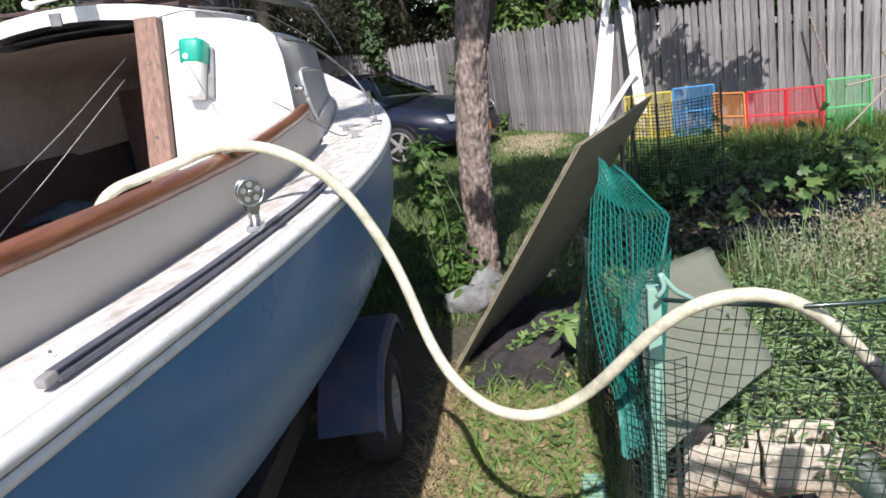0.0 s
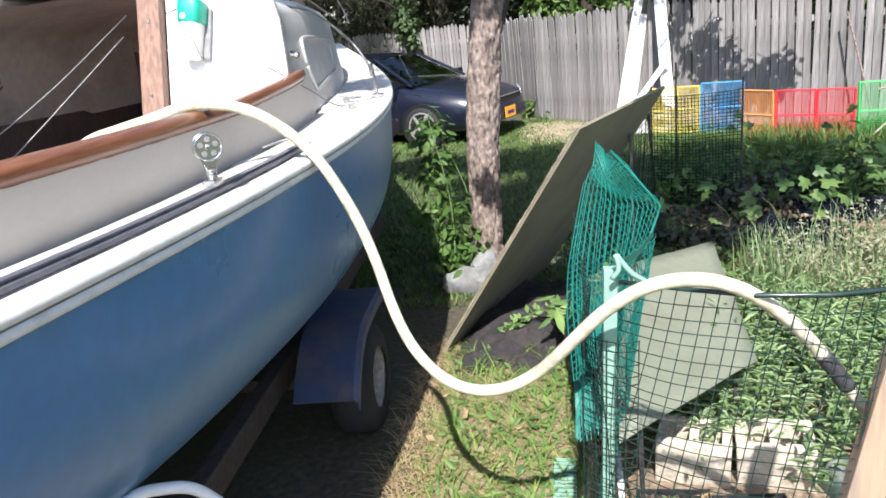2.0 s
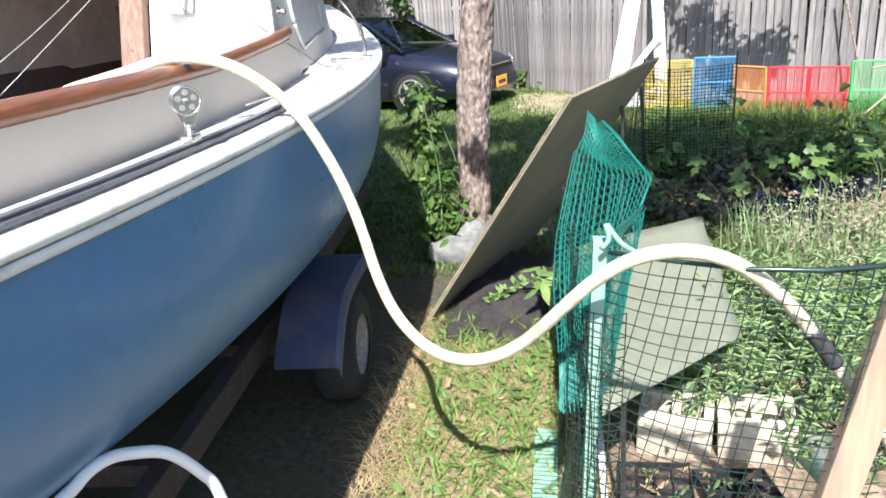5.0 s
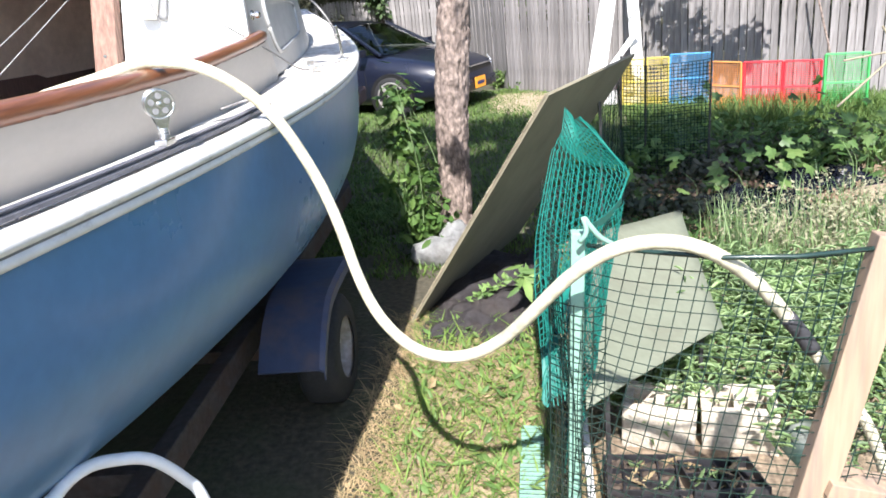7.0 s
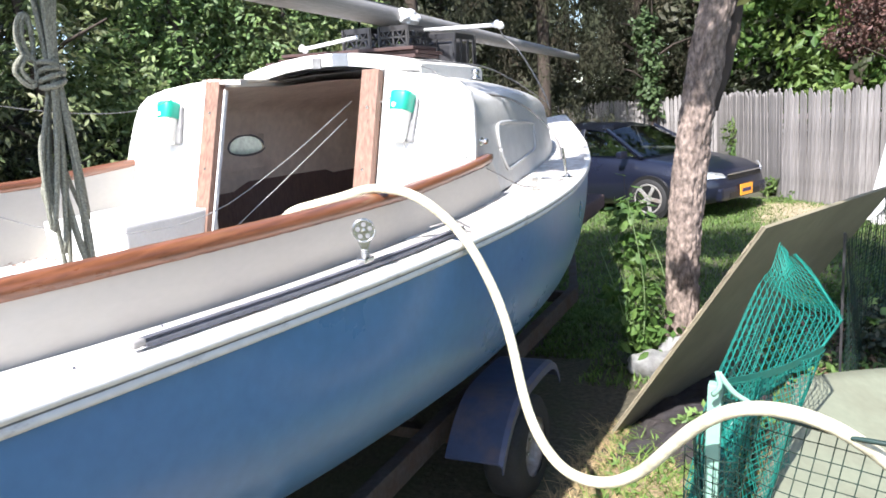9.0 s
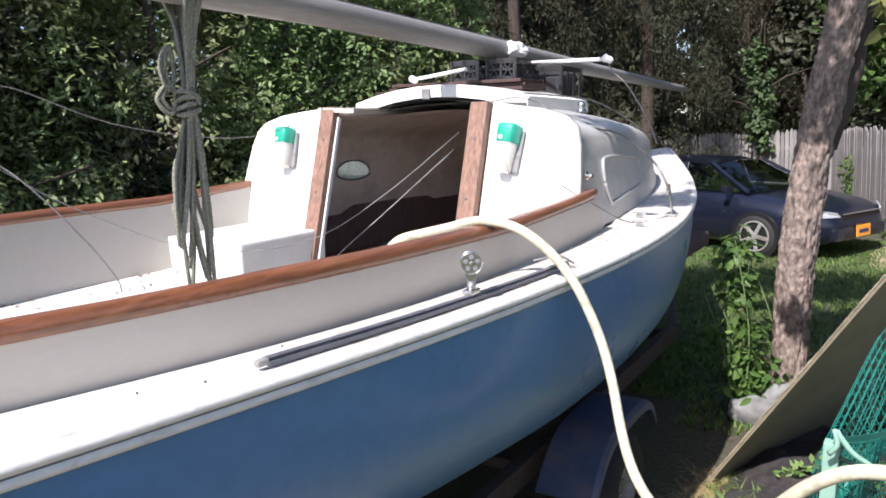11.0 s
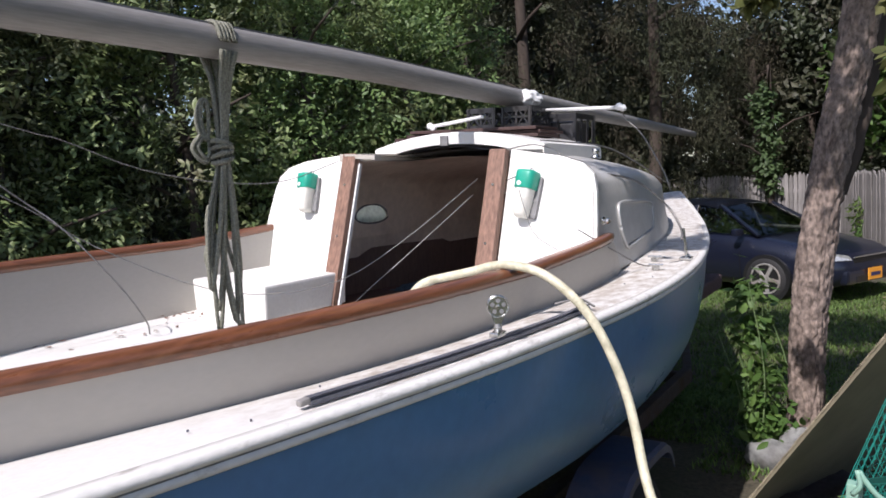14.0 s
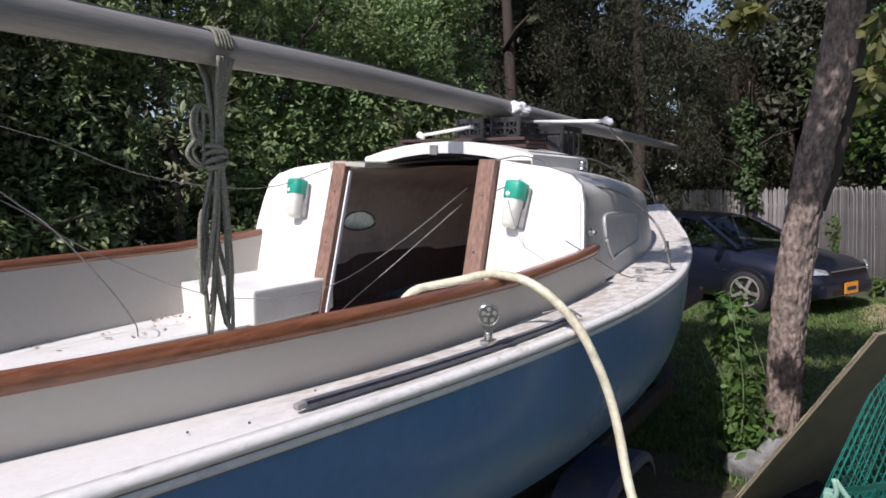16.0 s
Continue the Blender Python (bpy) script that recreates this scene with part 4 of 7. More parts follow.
def build_mast():
    t = on_boat("mast", "long grey aluminium mast lying along the boat", "mast")
    bm = bmesh.new()
    rows = []
    for k in range(40):
        y = -4.2 + k * 0.245
        rr = 0.058 - 0.024 * max(0, y - 1.2) / 4.1
        zc = 2.402 - 0.022 * max(0, y + 0.4)
        rows.append([(0.0 + rr * 0.85 * math.cos(a), y, zc + rr * math.sin(a)) for a in [2 * math.pi * j / 20 for j in range(20)]])
    loft(bm, rows, True, True)
    part("spar", bm, "alu", t, "", True)
    bm = bmesh.new()
    for y0, y1 in ((-4.2, -0.4), (-0.4, 1.2)):
        z0, z1 = (2.402 - 0.022 * max(0, q + 0.4) for q in (y0, y1))
        bar(bm, (0.0, y0, z0 + 0.06), (0.0, y1, z1 + 0.06), 0.016, 0.008)
    part("sail_track", bm, "grey_plastic", t)
    for sx, tip in ((1, (0.743, 0.856, 2.256)), (-1, (-0.346, 0.70, 2.198))):
        bm = bmesh.new()
        tube(bm, [(0.04, 1.25, 2.30) if sx > 0 else (-0.03, 0.767, 2.245), tip], 0.010, 8)
        s = part("spreader", bm, "white_plastic", t, "white tubular spreader", True)
        bm = bmesh.new()
        lathe(bm, [(0.0, -0.034), (0.012, -0.03), (0.020, -0.012), (0.015, 0.004), (0.022, 0.016), (0.012, 0.03), (0, 0.034)], 9, Matrix.Translation(tip) @ pose(0, 0, 0, 20, 0, 70))
        part("spreader_boot", bm, "white_plastic", s, "taped white spreader tip", True)
    bm = bmesh.new()
    bmesh.ops.create_icosphere(bm, subdivisions=4, radius=1.0)
    for v in bm.verts:
        q = v.co * (1 + 0.30 * noise.noise(v.co * 1.9) + 0.16 * noise.noise(v.co * 4.5 + Vector((3, 0, 0))))
        v.co = Vector((0.035 + q.x * 0.085, 1.20 + q.y * 0.10, 2.375 + q.z * 0.048 - 0.5 * abs(q.x) ** 2 * 0.05))
    part("lashing", bm, "white_plastic", t, "knotted white rag lashing", True)
    # shroud from the near spreader tip down to the chain plate, slack
    shrouds = [
        ([(0.743, 0.856, 2.256), (0.757, 0.9, 2.197), (0.844, 0.9, 2.111), (0.953, 0.9, 1.93), (0.994, 0.9, 1.827)], 0.004),
        ([(0.74, 0.2, 1.935), (0.881, 0.6, 1.89), (1.012, 0.75, 1.76), (1.10, 0.7, 1.652), (1.13, 0.62, 1.60)], 0.006),
        ([(1.135, 0.62, 1.50), (1.032, 0.4, 1.495), (0.989, 0.1, 1.593), (0.90, -0.1, 1.70)], 0.003),
        ([(0.345, 0.05, 1.906), (0.167, -0.25, 1.661), (-0.023, -0.5, 1.483), (-0.23, -0.75, 1.441), (-0.525, -0.9, 1.485), (-0.753, -1.2, 1.677), (-0.77, -1.5, 1.878), (-0.8, -2.6, 2.5)], 0.0024),
        ([(0.348, 0.0, 1.833), (0.166, -0.25, 1.585), (-0.003, -0.45, 1.369), (-0.05, -0.52, 1.25)], 0.0024),
    ]
    slack_wires = [
        ([(-0.74, -2.6, 2.45), (-0.732, -1.5, 2.141), (-0.731, -1.3, 2.093), (-0.649, -1.0, 1.97), (-0.598, -0.6, 1.906), (-0.536, -0.3, 1.91), (-0.463, 0.0, 2.0)], 0.0022),
        ([(-0.80, -2.2, 2.5), (-0.765, -1.5, 1.909), (-0.682, -1.35, 1.758), (-0.58, -1.2, 1.529), (-0.558, -1.1, 1.366), (-0.607, -1.05, 1.29)], 0.0032),
        ([(0.40, 0.15, 2.03), (0.52, 0.30, 2.06), (0.62, 0.36, 2.0), (0.56, -0.07, 1.90)], 0.003),
        ([(0.624, -0.08, 1.86), (0.66, -0.10, 1.78), (0.718, -0.12, 1.674), (0.846, -0.15, 1.61)], 0.002),
        ([(0.45, 0.5, 2.09), (0.62, 0.9, 2.06), (0.70, 1.2, 1.98), (0.80, 1.5, 1.85)], 0.004),
        ([(1.19, -0.66, 1.505), (1.12, -0.62, 1.515), (1.05, -0.66, 1.50)], 0.004),
    ]
    for pts, r in shrouds + slack_wires:
        part("stay", new_tube(curve_points(pts, 24), r, 5), "wire", t, "", True)
    return t


build_mast()


def build_rope():
    t = on_boat("rope_coil", "grey braided rope coil hanging from the mast", "rope")
    y0 = -1.13
    rng = random.Random(5)
    for k in range(6):
        dx, dy = rng.uniform(-0.02, 0.02), rng.uniform(-0.035, 0.035)
        zb = 2.39 - rng.uniform(0.80, 1.03)
        pts = [(0.062, y0 + dy, 2.40), (0.03, y0 + dy, 2.462), (-0.035, y0 + dy, 2.455), (-0.055, y0 + dy, 2.38), (-0.02 + dx, y0 + dy * 0.5, 2.25), (-0.012 + dx * 0.6, y0 + dy * 0.3, 2.02),
               (-0.025 + dx, y0 + dy - 0.03, (zb + 2.0) / 2), (-0.02 + dx * 2, y0 + dy * 2, zb), (0.01 + dx, y0 + dy, (zb + 2.0) / 2 + 0.03), (0.012, y0 + dy * 0.3, 2.05), (0.03, y0 + dy * 0.6, 2.25), (0.06, y0 + dy, 2.37)]
        part("strand", new_tube(curve_points(pts, 50), 0.0078, 6), "rope", t, "", True)
    for zz, w, h in ((2.145, 0.014, 0.06), (2.14, 0.022, 0.066), (2.045, 0.022, 0.036), (2.04, 0.031, 0.045), (1.74, 0.014, 0.10), (1.66, 0.018, 0.055)):
        pts = [(-0.03 - w * 0.25 * (1 - math.cos(a)), y0 - 0.03 - w * (1 - math.cos(a)), zz + h * math.sin(a) + 0.01 * math.sin(2 * a)) for a in [2 * math.pi * j / 20 for j in range(21)]]
        part("loop", new_tube(pts, 0.0078, 6), "rope", t, "", True)
    for k in range(4):
        zz = 2.00 + 0.018 * k
        pts = [(-0.005 + 0.036 * math.cos(a), y0 + 0.032 * math.sin(a), zz + 0.012 * math.sin(a + k)) for a in [2 * math.pi * j / 14 for j in range(15)]]
        part("wrap", new_tube(pts, 0.009, 6), "rope", t, "", True)
    return t


build_rope()


def lattice_crate(t, mat, w, d, h, c, nx=4, nz=3, wall=0.008, cross=False):
    """An open plastic crate of lattice walls, centred at c on its base."""
    cx, cy, cz = c
    for ax, s, ln, oth in (("x", -1, w, d), ("x", 1, w, d), ("y", -1, d, w), ("y", 1, d, w)):
        def put(u, v, su, sv, roty=0):
            if ax == "x":
                bm = new_box((cx + u, cy + s * oth / 2, cz + v), (su, wall, sv), (0, roty, 0))
            else:
                bm = new_box((cx + s * oth / 2, cy + u, cz + v), (wall, su, sv), (-roty, 0, 0))
            part("crate_slat", bm, mat, t)
        put(0, 0.012, ln, 0.024)
        put(0, h - 0.015, ln, 0.03)
        for k in range(nx + 1):
            put(-ln / 2 + ln * k / nx, h / 2, 0.012 if 0 < k < nx else 0.022, h - 0.004)
        for k in range(1, nz):
            put(0, h * k / nz, ln, 0.010)
        if cross:
            a = math.degrees(math.atan2(h, ln / nx))
            for k in range(nx):
                for sg in (1, -1):
                    put(-ln / 2 + ln * (k + 0.5) / nx, h / 2, math.hypot(h, ln / nx) * 0.95, 0.006, sg * a)
    part("crate_floor", new_box((cx, cy, cz + 0.006), (w, d, 0.010)), mat, t)


def build_mast_support():
    for k, (x, dx) in enumerate(((-0.165, 0.17), (0.075, 0.17))):
        t = on_boat("plastic_crate", "small black lattice crate propping up the mast", "crate", "crates under the mast")
        lattice_crate(t, "black_plastic", 0.175, 0.26, 0.125, (x, 1.10, 2.185), 2, 2, 0.01, True)
    t = on_boat("black_bin", "dark plastic tub under the mast", "tub")
    lattice_crate(t, "black_plastic", 0.34, 0.30, 0.20, (0.16, 1.38, 2.07), 3, 1, 0.012)
    part("tub_block", new_box((0.16, 1.38, 2.15), (0.30, 0.26, 0.15), bevel=0.02), "black_plastic", t)
    for k, (x, y, z, ln, rz) in enumerate(((-0.17, 0.90, 2.130, 0.96, 1), (-0.15, 0.96, 2.151, 0.92, -1), (-0.13, 0.92, 2.172, 0.84, 1))):
        t = on_boat("wooden_board", "dark brown board laid across the hatch", "board", "boards on the hatch")
        part("plank", new_box((x, y, z), (ln, 0.30, 0.018), (0, 0, rz), 0.003), "board_brown", t)


build_mast_support()


def build_block():
    y = -1.19
    t = thing("pulley_block", "steel sheet block with round plates standing on a spring", "pulley", BOAT @ pose(half(y) - 0.055, y, sheer(y) + 0.034, 0, 0, 38) @ Matrix.Diagonal((0.68, 0.68, 0.68, 1)))
    part("slider", new_box((0, 0, 0.004), (0.04, 0.07, 0.02), (0, 0, -38), 0.004), "steel", t)
    part("spring", new_tube([(0.015 * math.cos(a), 0.015 * math.sin(a), 0.012 + a * 0.0013) for a in [k * 0.5 for k in range(51)]], 0.003, 5), "steel", t, "", True)
    for s in (-1, 1):
        rim = [(0.041 * math.cos(math.radians(q)), 0.115 + 0.041 * math.sin(math.radians(q))) for q in range(-50, 231, 10)] + [(-0.009, 0.035), (0.009, 0.035)]
        bm = bmesh.new()
        loft(bm, [[(u, s * dy, v) for u, v in rim] for dy in (0.010, 0.013)], True, True)
        bmesh.ops.recalc_face_normals(bm, faces=bm.faces)
        c = part("cheek", bm, "steel", t, "round steel cheek plate")
        bm = bmesh.new()
        tube(bm, [(0.041 * math.cos(q), s * 0.013, 0.115 + 0.041 * math.sin(q)) for q in [2 * math.pi * k / 28 for k in range(29)]], 0.003, 6)
        part("rim", bm, "steel", c, "", True)
        for k in range(5):
            q = math.radians(90 + 72 * k)
            bm = bmesh.new()
            lathe(bm, [(0.0, s * 0.0145), (0.0085, s * 0.0145), (0.0095, s * 0.012)], 14, pose(0.024 * math.cos(q), 0, 0.115 + 0.024 * math.sin(q)))
            part("hole", bm, "grey_plastic", c)
        bm = bmesh.new()
        lathe(bm, [(0.0, s * 0.019), (0.007, s * 0.018), (0.009, s * 0.012)], 12, pose(0, 0, 0.115))
        part("pin", bm, "steel", c)
    bm = bmesh.new()
    lathe(bm, [(0.0, -0.008), (0.036, -0.008), (0.029, 0.0), (0.036, 0.008), (0.0, 0.008)], 24, pose(0, 0, 0.115))
    part("sheave", bm, "grey_plastic", t, "", True)
    part("shackle", new_tube([(-0.012, 0, 0.02), (-0.012, 0, 0.05), (0.012, 0, 0.05), (0.012, 0, 0.02)], 0.004, 6), "steel", t, "", True)


build_block()


def build_cloth():
    t = on_boat("blue_cloth", "crumpled faded blue cloth lying on the cabin berth", "cloth")
    bm = bmesh.new()
    rows = []
    for i in range(20):
        row = []
        for j in range(20):
            u, v = i / 19 - 0.5, j / 19 - 0.5
            h = 0.06 * math.exp(-9 * (u * u + v * v)) + 0.03 * abs(noise.noise(Vector((u * 7, v * 7, 2)))) + 0.012 * noise.noise(Vector((u * 19, v * 19, 5)))
            row.append((-0.58 + 0.34 * u, 0.98 + 0.40 * v, 1.178 + max(0, h)))
        rows.append(row)
    loft(bm, rows)
    bmesh.ops.recalc_face_normals(bm, faces=bm.faces)
    part("fabric", bm, "cloth_blue", t, "", True)


build_cloth()

# litter on the cockpit seat
rng = np.random.default_rng(7)
n = 60
c = np.stack([rng.uniform(-0.93, -0.60, n), rng.uniform(-1.4, -0.62, n), np.full(n, 1.292)], axis=1)
c[: n // 2, 0] = -0.92 + np.abs(rng.normal(0, 0.04, n // 2))
c[: n // 3, 1] = -0.70 + rng.normal(0, 0.06, n // 3)
v, f = leaves(c, np.tile((0, 0, 1.0), (n, 1)) + rng.normal(0, 0.2, (n, 3)), 0.03, 0.5, rng, 0)
lit = raw("dead_leaves", v.tolist(), f.tolist(), "teak_post", None, "scattered dry brown leaves on the cockpit seat", "stuff")
lit.matrix_world = BOAT
lit["category"] = "leaves"


# ---- trailer ----
def build_trailer():
    t = thing("boat_trailer", "rusty steel boat trailer with blue-grey fenders", "trailer", pose(-1.434, 2.506, 0, 0, 0, 1.98) @ Matrix.Diagonal((1.085, 1.085, 1.0, 1)))
    for sx in (1, -1):
        bm = bmesh.new()
        bar(bm, (sx * 0.72, -2.6, 0.42), (sx * 0.72, 2.2, 0.42), 0.06, 0.11, 0.006)
        bar(bm, (sx * 0.72, 2.2, 0.42), (sx * 0.05, 4.6, 0.42), 0.06, 0.11, 0.006)
        part("side_rail", bm, "galv", t)
        bm = bmesh.new()
        bar(bm, (sx * 0.48, -1.8, 0.66), (sx * 0.48, 2.0, 0.62), 0.09, 0.05, 0.008)
        part("bunk", bm, "lumber", t)
        for yy in (-1.5, 0.0, 1.5):
            bm = bmesh.new()
            bar(bm, (sx * 0.52, yy, 0.40), (sx * 0.48, yy, 0.64), 0.05, 0.05, 0.004)
            part("bunk_post", bm, "galv", t)
        part("stand", new_box((sx * 0.66, -1.25, 0.2), (0.07, 0.07, 0.4), bevel=0.006), "galv", t)
        # wheel
        wx, wy = sx * 0.985, 0.16
        m = pose(wx, wy, 0.25, 0, 0, 90) @ Matrix.Diagonal((0.83, 1.0, 0.83, 1))
        bm = bmesh.new()
        lathe(bm, [(0.17, -0.085), (0.26, -0.085), (0.295, -0.065), (0.30, -0.03), (0.30, 0.03), (0.295, 0.065), (0.26, 0.085), (0.17, 0.085)], 36, m)
        w = part("wheel", bm, "rubber", t, "black trailer tyre", True)
        bm = bmesh.new()
        lathe(bm, [(0.0, -0.03), (0.05, -0.035), (0.09, -0.02), (0.15, -0.03), (0.165, -0.07), (0.178, -0.08), (0.178, 0.08), (0.165, 0.07), (0.15, 0.03), (0.09, 0.02), (0.05, 0.035), (0.0, 0.03)], 30, m)
        part("rim", bm, "rim", w, "dirty pale wheel rim", True)
        for k in range(5):
            a = 2 * math.pi * k / 5
            bm = bmesh.new()
            lathe(bm, [(0.0, -sx * 0.045), (0.011, -sx * 0.043), (0.012, -sx * 0.015)], 6, m @ Matrix.Translation((0.068 * math.cos(a), 0, 0.068 * math.sin(a))))
            part("lug_nut", bm, "steel", w)
        # fender: flat top, sloping ends, a lip along the outer edge
        prof = [(-0.46, 0.43), (-0.38, 0.52), (-0.27, 0.60), (-0.14, 0.635), (0.16, 0.635), (0.29, 0.60), (0.36, 0.50)]
        prof = [(wy + a, b - 0.02) for a, b in prof]
        xi, xo = sx * 0.84, sx * 1.09
        bm = bmesh.new()
        arc = curve_points([(0, y, z) for y, z in prof], 24)
        rows = [[(xi, p.y, p.z), (xo - sx * 0.02, p.y, p.z), (xo, p.y, p.z - 0.012), (xo, p.y, p.z - 0.05), (xo - sx * 0.006, p.y, p.z - 0.05), (xo - sx * 0.006, p.y, p.z - 0.018), (xo - sx * 0.024, p.y, p.z - 0.008), (xi, p.y, p.z - 0.008)] for p in arc]
        loft(bm, rows, True, True)
        bmesh.ops.recalc_face_normals(bm, faces=bm.faces)
        part("fender", bm, "fender", t, "blue-grey sheet steel fender")
        part("fender_bracket", new_box((sx * 0.79, wy, 0.40), (0.14, 0.05, 0.05)), "galv", t)
    bm = bmesh.new()
    bar(bm, (-0.9, 0.16, 0.25), (0.9, 0.16, 0.25), 0.06, 0.06, 0.005)
    part("axle", bm, "galv", t)
    for yy in (-2.4, -0.9, 0.8, 2.1):
        bm = bmesh.new()
        bar(bm, (-0.72, yy, 0.42), (0.72, yy, 0.42), 0.06, 0.08, 0.005)
        part("cross_member", bm, "galv", t)
    part("keel_rest", new_box((0, 0.2, 0.355), (0.22, 2.6, 0.05), bevel=0.005), "lumber", t)
    bm = bmesh.new()
    bar(bm, (0, 4.4, 0.42), (0, 6.0, 0.45), 0.08, 0.10, 0.006)
    part("tongue", bm, "galv", t)
    bm = bmesh.new()
    bar(bm, (0, 5.8, 0.0), (0, 5.8, 0.45), 0.06, 0.06, 0.005)
    part("jack", bm, "galv", t)


build_trailer()


# ---- hose from the cockpit over to the garden fence ----
def build_hose():
    t = thing("hose", "thick old cream-coloured hose sagging from the cockpit to the mesh fence", "hose")
    pts = [BOAT @ Vector(p) for p in ((0.40, -1.05, 1.10), (0.58, -0.92, 1.42))]
    pts += [Vector(p) for p in ((-0.723, 1.601, 1.58), (-0.613, 1.631, 1.615), (-0.506, 1.656, 1.637), (-0.408, 1.672, 1.66), (-0.278, 1.678, 1.645), (-0.167, 1.671, 1.588), (-0.075, 1.675, 1.495),
                                (-0.017, 1.686, 1.381), (0.03, 1.69, 1.258), (0.065, 1.676, 1.14), (0.097, 1.647, 1.027), (0.147, 1.593, 0.935), (0.225, 1.522, 0.875), (0.318, 1.456, 0.855),
                                (0.424, 1.415, 0.875), (0.519, 1.371, 0.945), (0.593, 1.311, 1.041), (0.67, 1.26, 1.139), (0.754, 1.218, 1.21), (0.84, 1.19, 1.236), (0.925, 1.20, 1.216),
                                (0.998, 1.225, 1.168), (1.067, 1.25, 1.103), (1.126, 1.275, 1.03), (1.15, 1.283, 0.996))]
    run = curve_points(pts, 170)
    for k in range(5):
        run = run[:1] + [(a + 2 * b + c) / 4 for a, b, c in zip(run, run[1:], run[2:])] + run[-1:]
    part("tube", new_tube(run, 0.0158, 12), "hose", t, "", True)
    cuff = [Vector(p) for p in ((1.145, 1.281, 1.003), (1.175, 1.288, 0.963), (1.21, 1.297, 0.91))]
    part("cuff", new_tube(curve_points(cuff, 10), 0.019, 12), "hose_dark", t, "dark grey tape cuff on the hose", True)
    rest = [Vector(p) for p in ((1.20, 1.295, 0.925), (1.27, 1.30, 0.82), (1.37, 1.31, 0.66), (1.5, 1.32, 0.3), (1.7, 1.35, 0.02))]
    part("tail", new_tube(curve_points(rest, 30), 0.0145, 10), "hose", t, "", True)


build_hose()


def build_hoop():
    t = thing("tube_hoop", "white plastic tube hoop standing beside the trailer", "hoop")
    pts = [(-0.39, 0.62, 0.0), (-0.39, 0.66, 0.5), (-0.365, 0.765, 0.87), (-0.344, 0.839, 0.928), (-0.324, 0.908, 0.935), (-0.296, 0.968, 0.91), (-0.255, 1.019, 0.871), (-0.22, 1.068, 0.782), (-0.196, 1.085, 0.70), (-0.17, 1.10, 0.4), (-0.16, 1.11, 0.0)]
    part("tube", new_tube(curve_points(pts, 60), 0.0135, 12), "white_plastic", t, "", True)


build_hoop()


# ---- garden fence, board and sheets ----
def net(name, surf, nu, nv, r, mat, parent, label="", wob=0.003, seed=1, skew=0.0):
    """A plastic net laid on surf(u, v); u and v from 0 to 1."""
    rng = random.Random(seed)
    verts, faces = [], []

    def strand(pts):
        base = len(verts)
        n = len(pts)
        for i, p in enumerate(pts):
            d = (pts[min(i + 1, n - 1)] - pts[max(i - 1, 0)]).normalized()
            s = d.cross(Vector((0.31, 0.77, 0.55))).normalized()
            u = d.cross(s)
            for k in range(3):
                a = 2.094 * k
                verts.append(tuple(p + r * (math.cos(a) * s + math.sin(a) * u)))
        for i in range(n - 1):
            for k in range(3):
                a, b = base + i * 3 + k, base + i * 3 + (k + 1) % 3
                faces.append((a, b, b + 3, a + 3))
    for i in range(nu + 1):
        w = rng.uniform(-wob, wob)
        line = [(i / nu + skew * (j / 14 - 0.5), j / 14) for j in range(15)]
        line = [(u, v) for u, v in line if -0.001 <= u <= 1.001]
        if len(line) > 1:
            strand([Vector(surf(u, v)) + Vector((w, w, 0)) for u, v in line])
    for j in range(nv + 1):
        w = rng.uniform(-wob, wob)
        strand([Vector(surf(i / 20, j / nv)) + Vector((0, 0, w)) for i in range(21)])
    return raw(name, verts, faces, mat, parent, label)


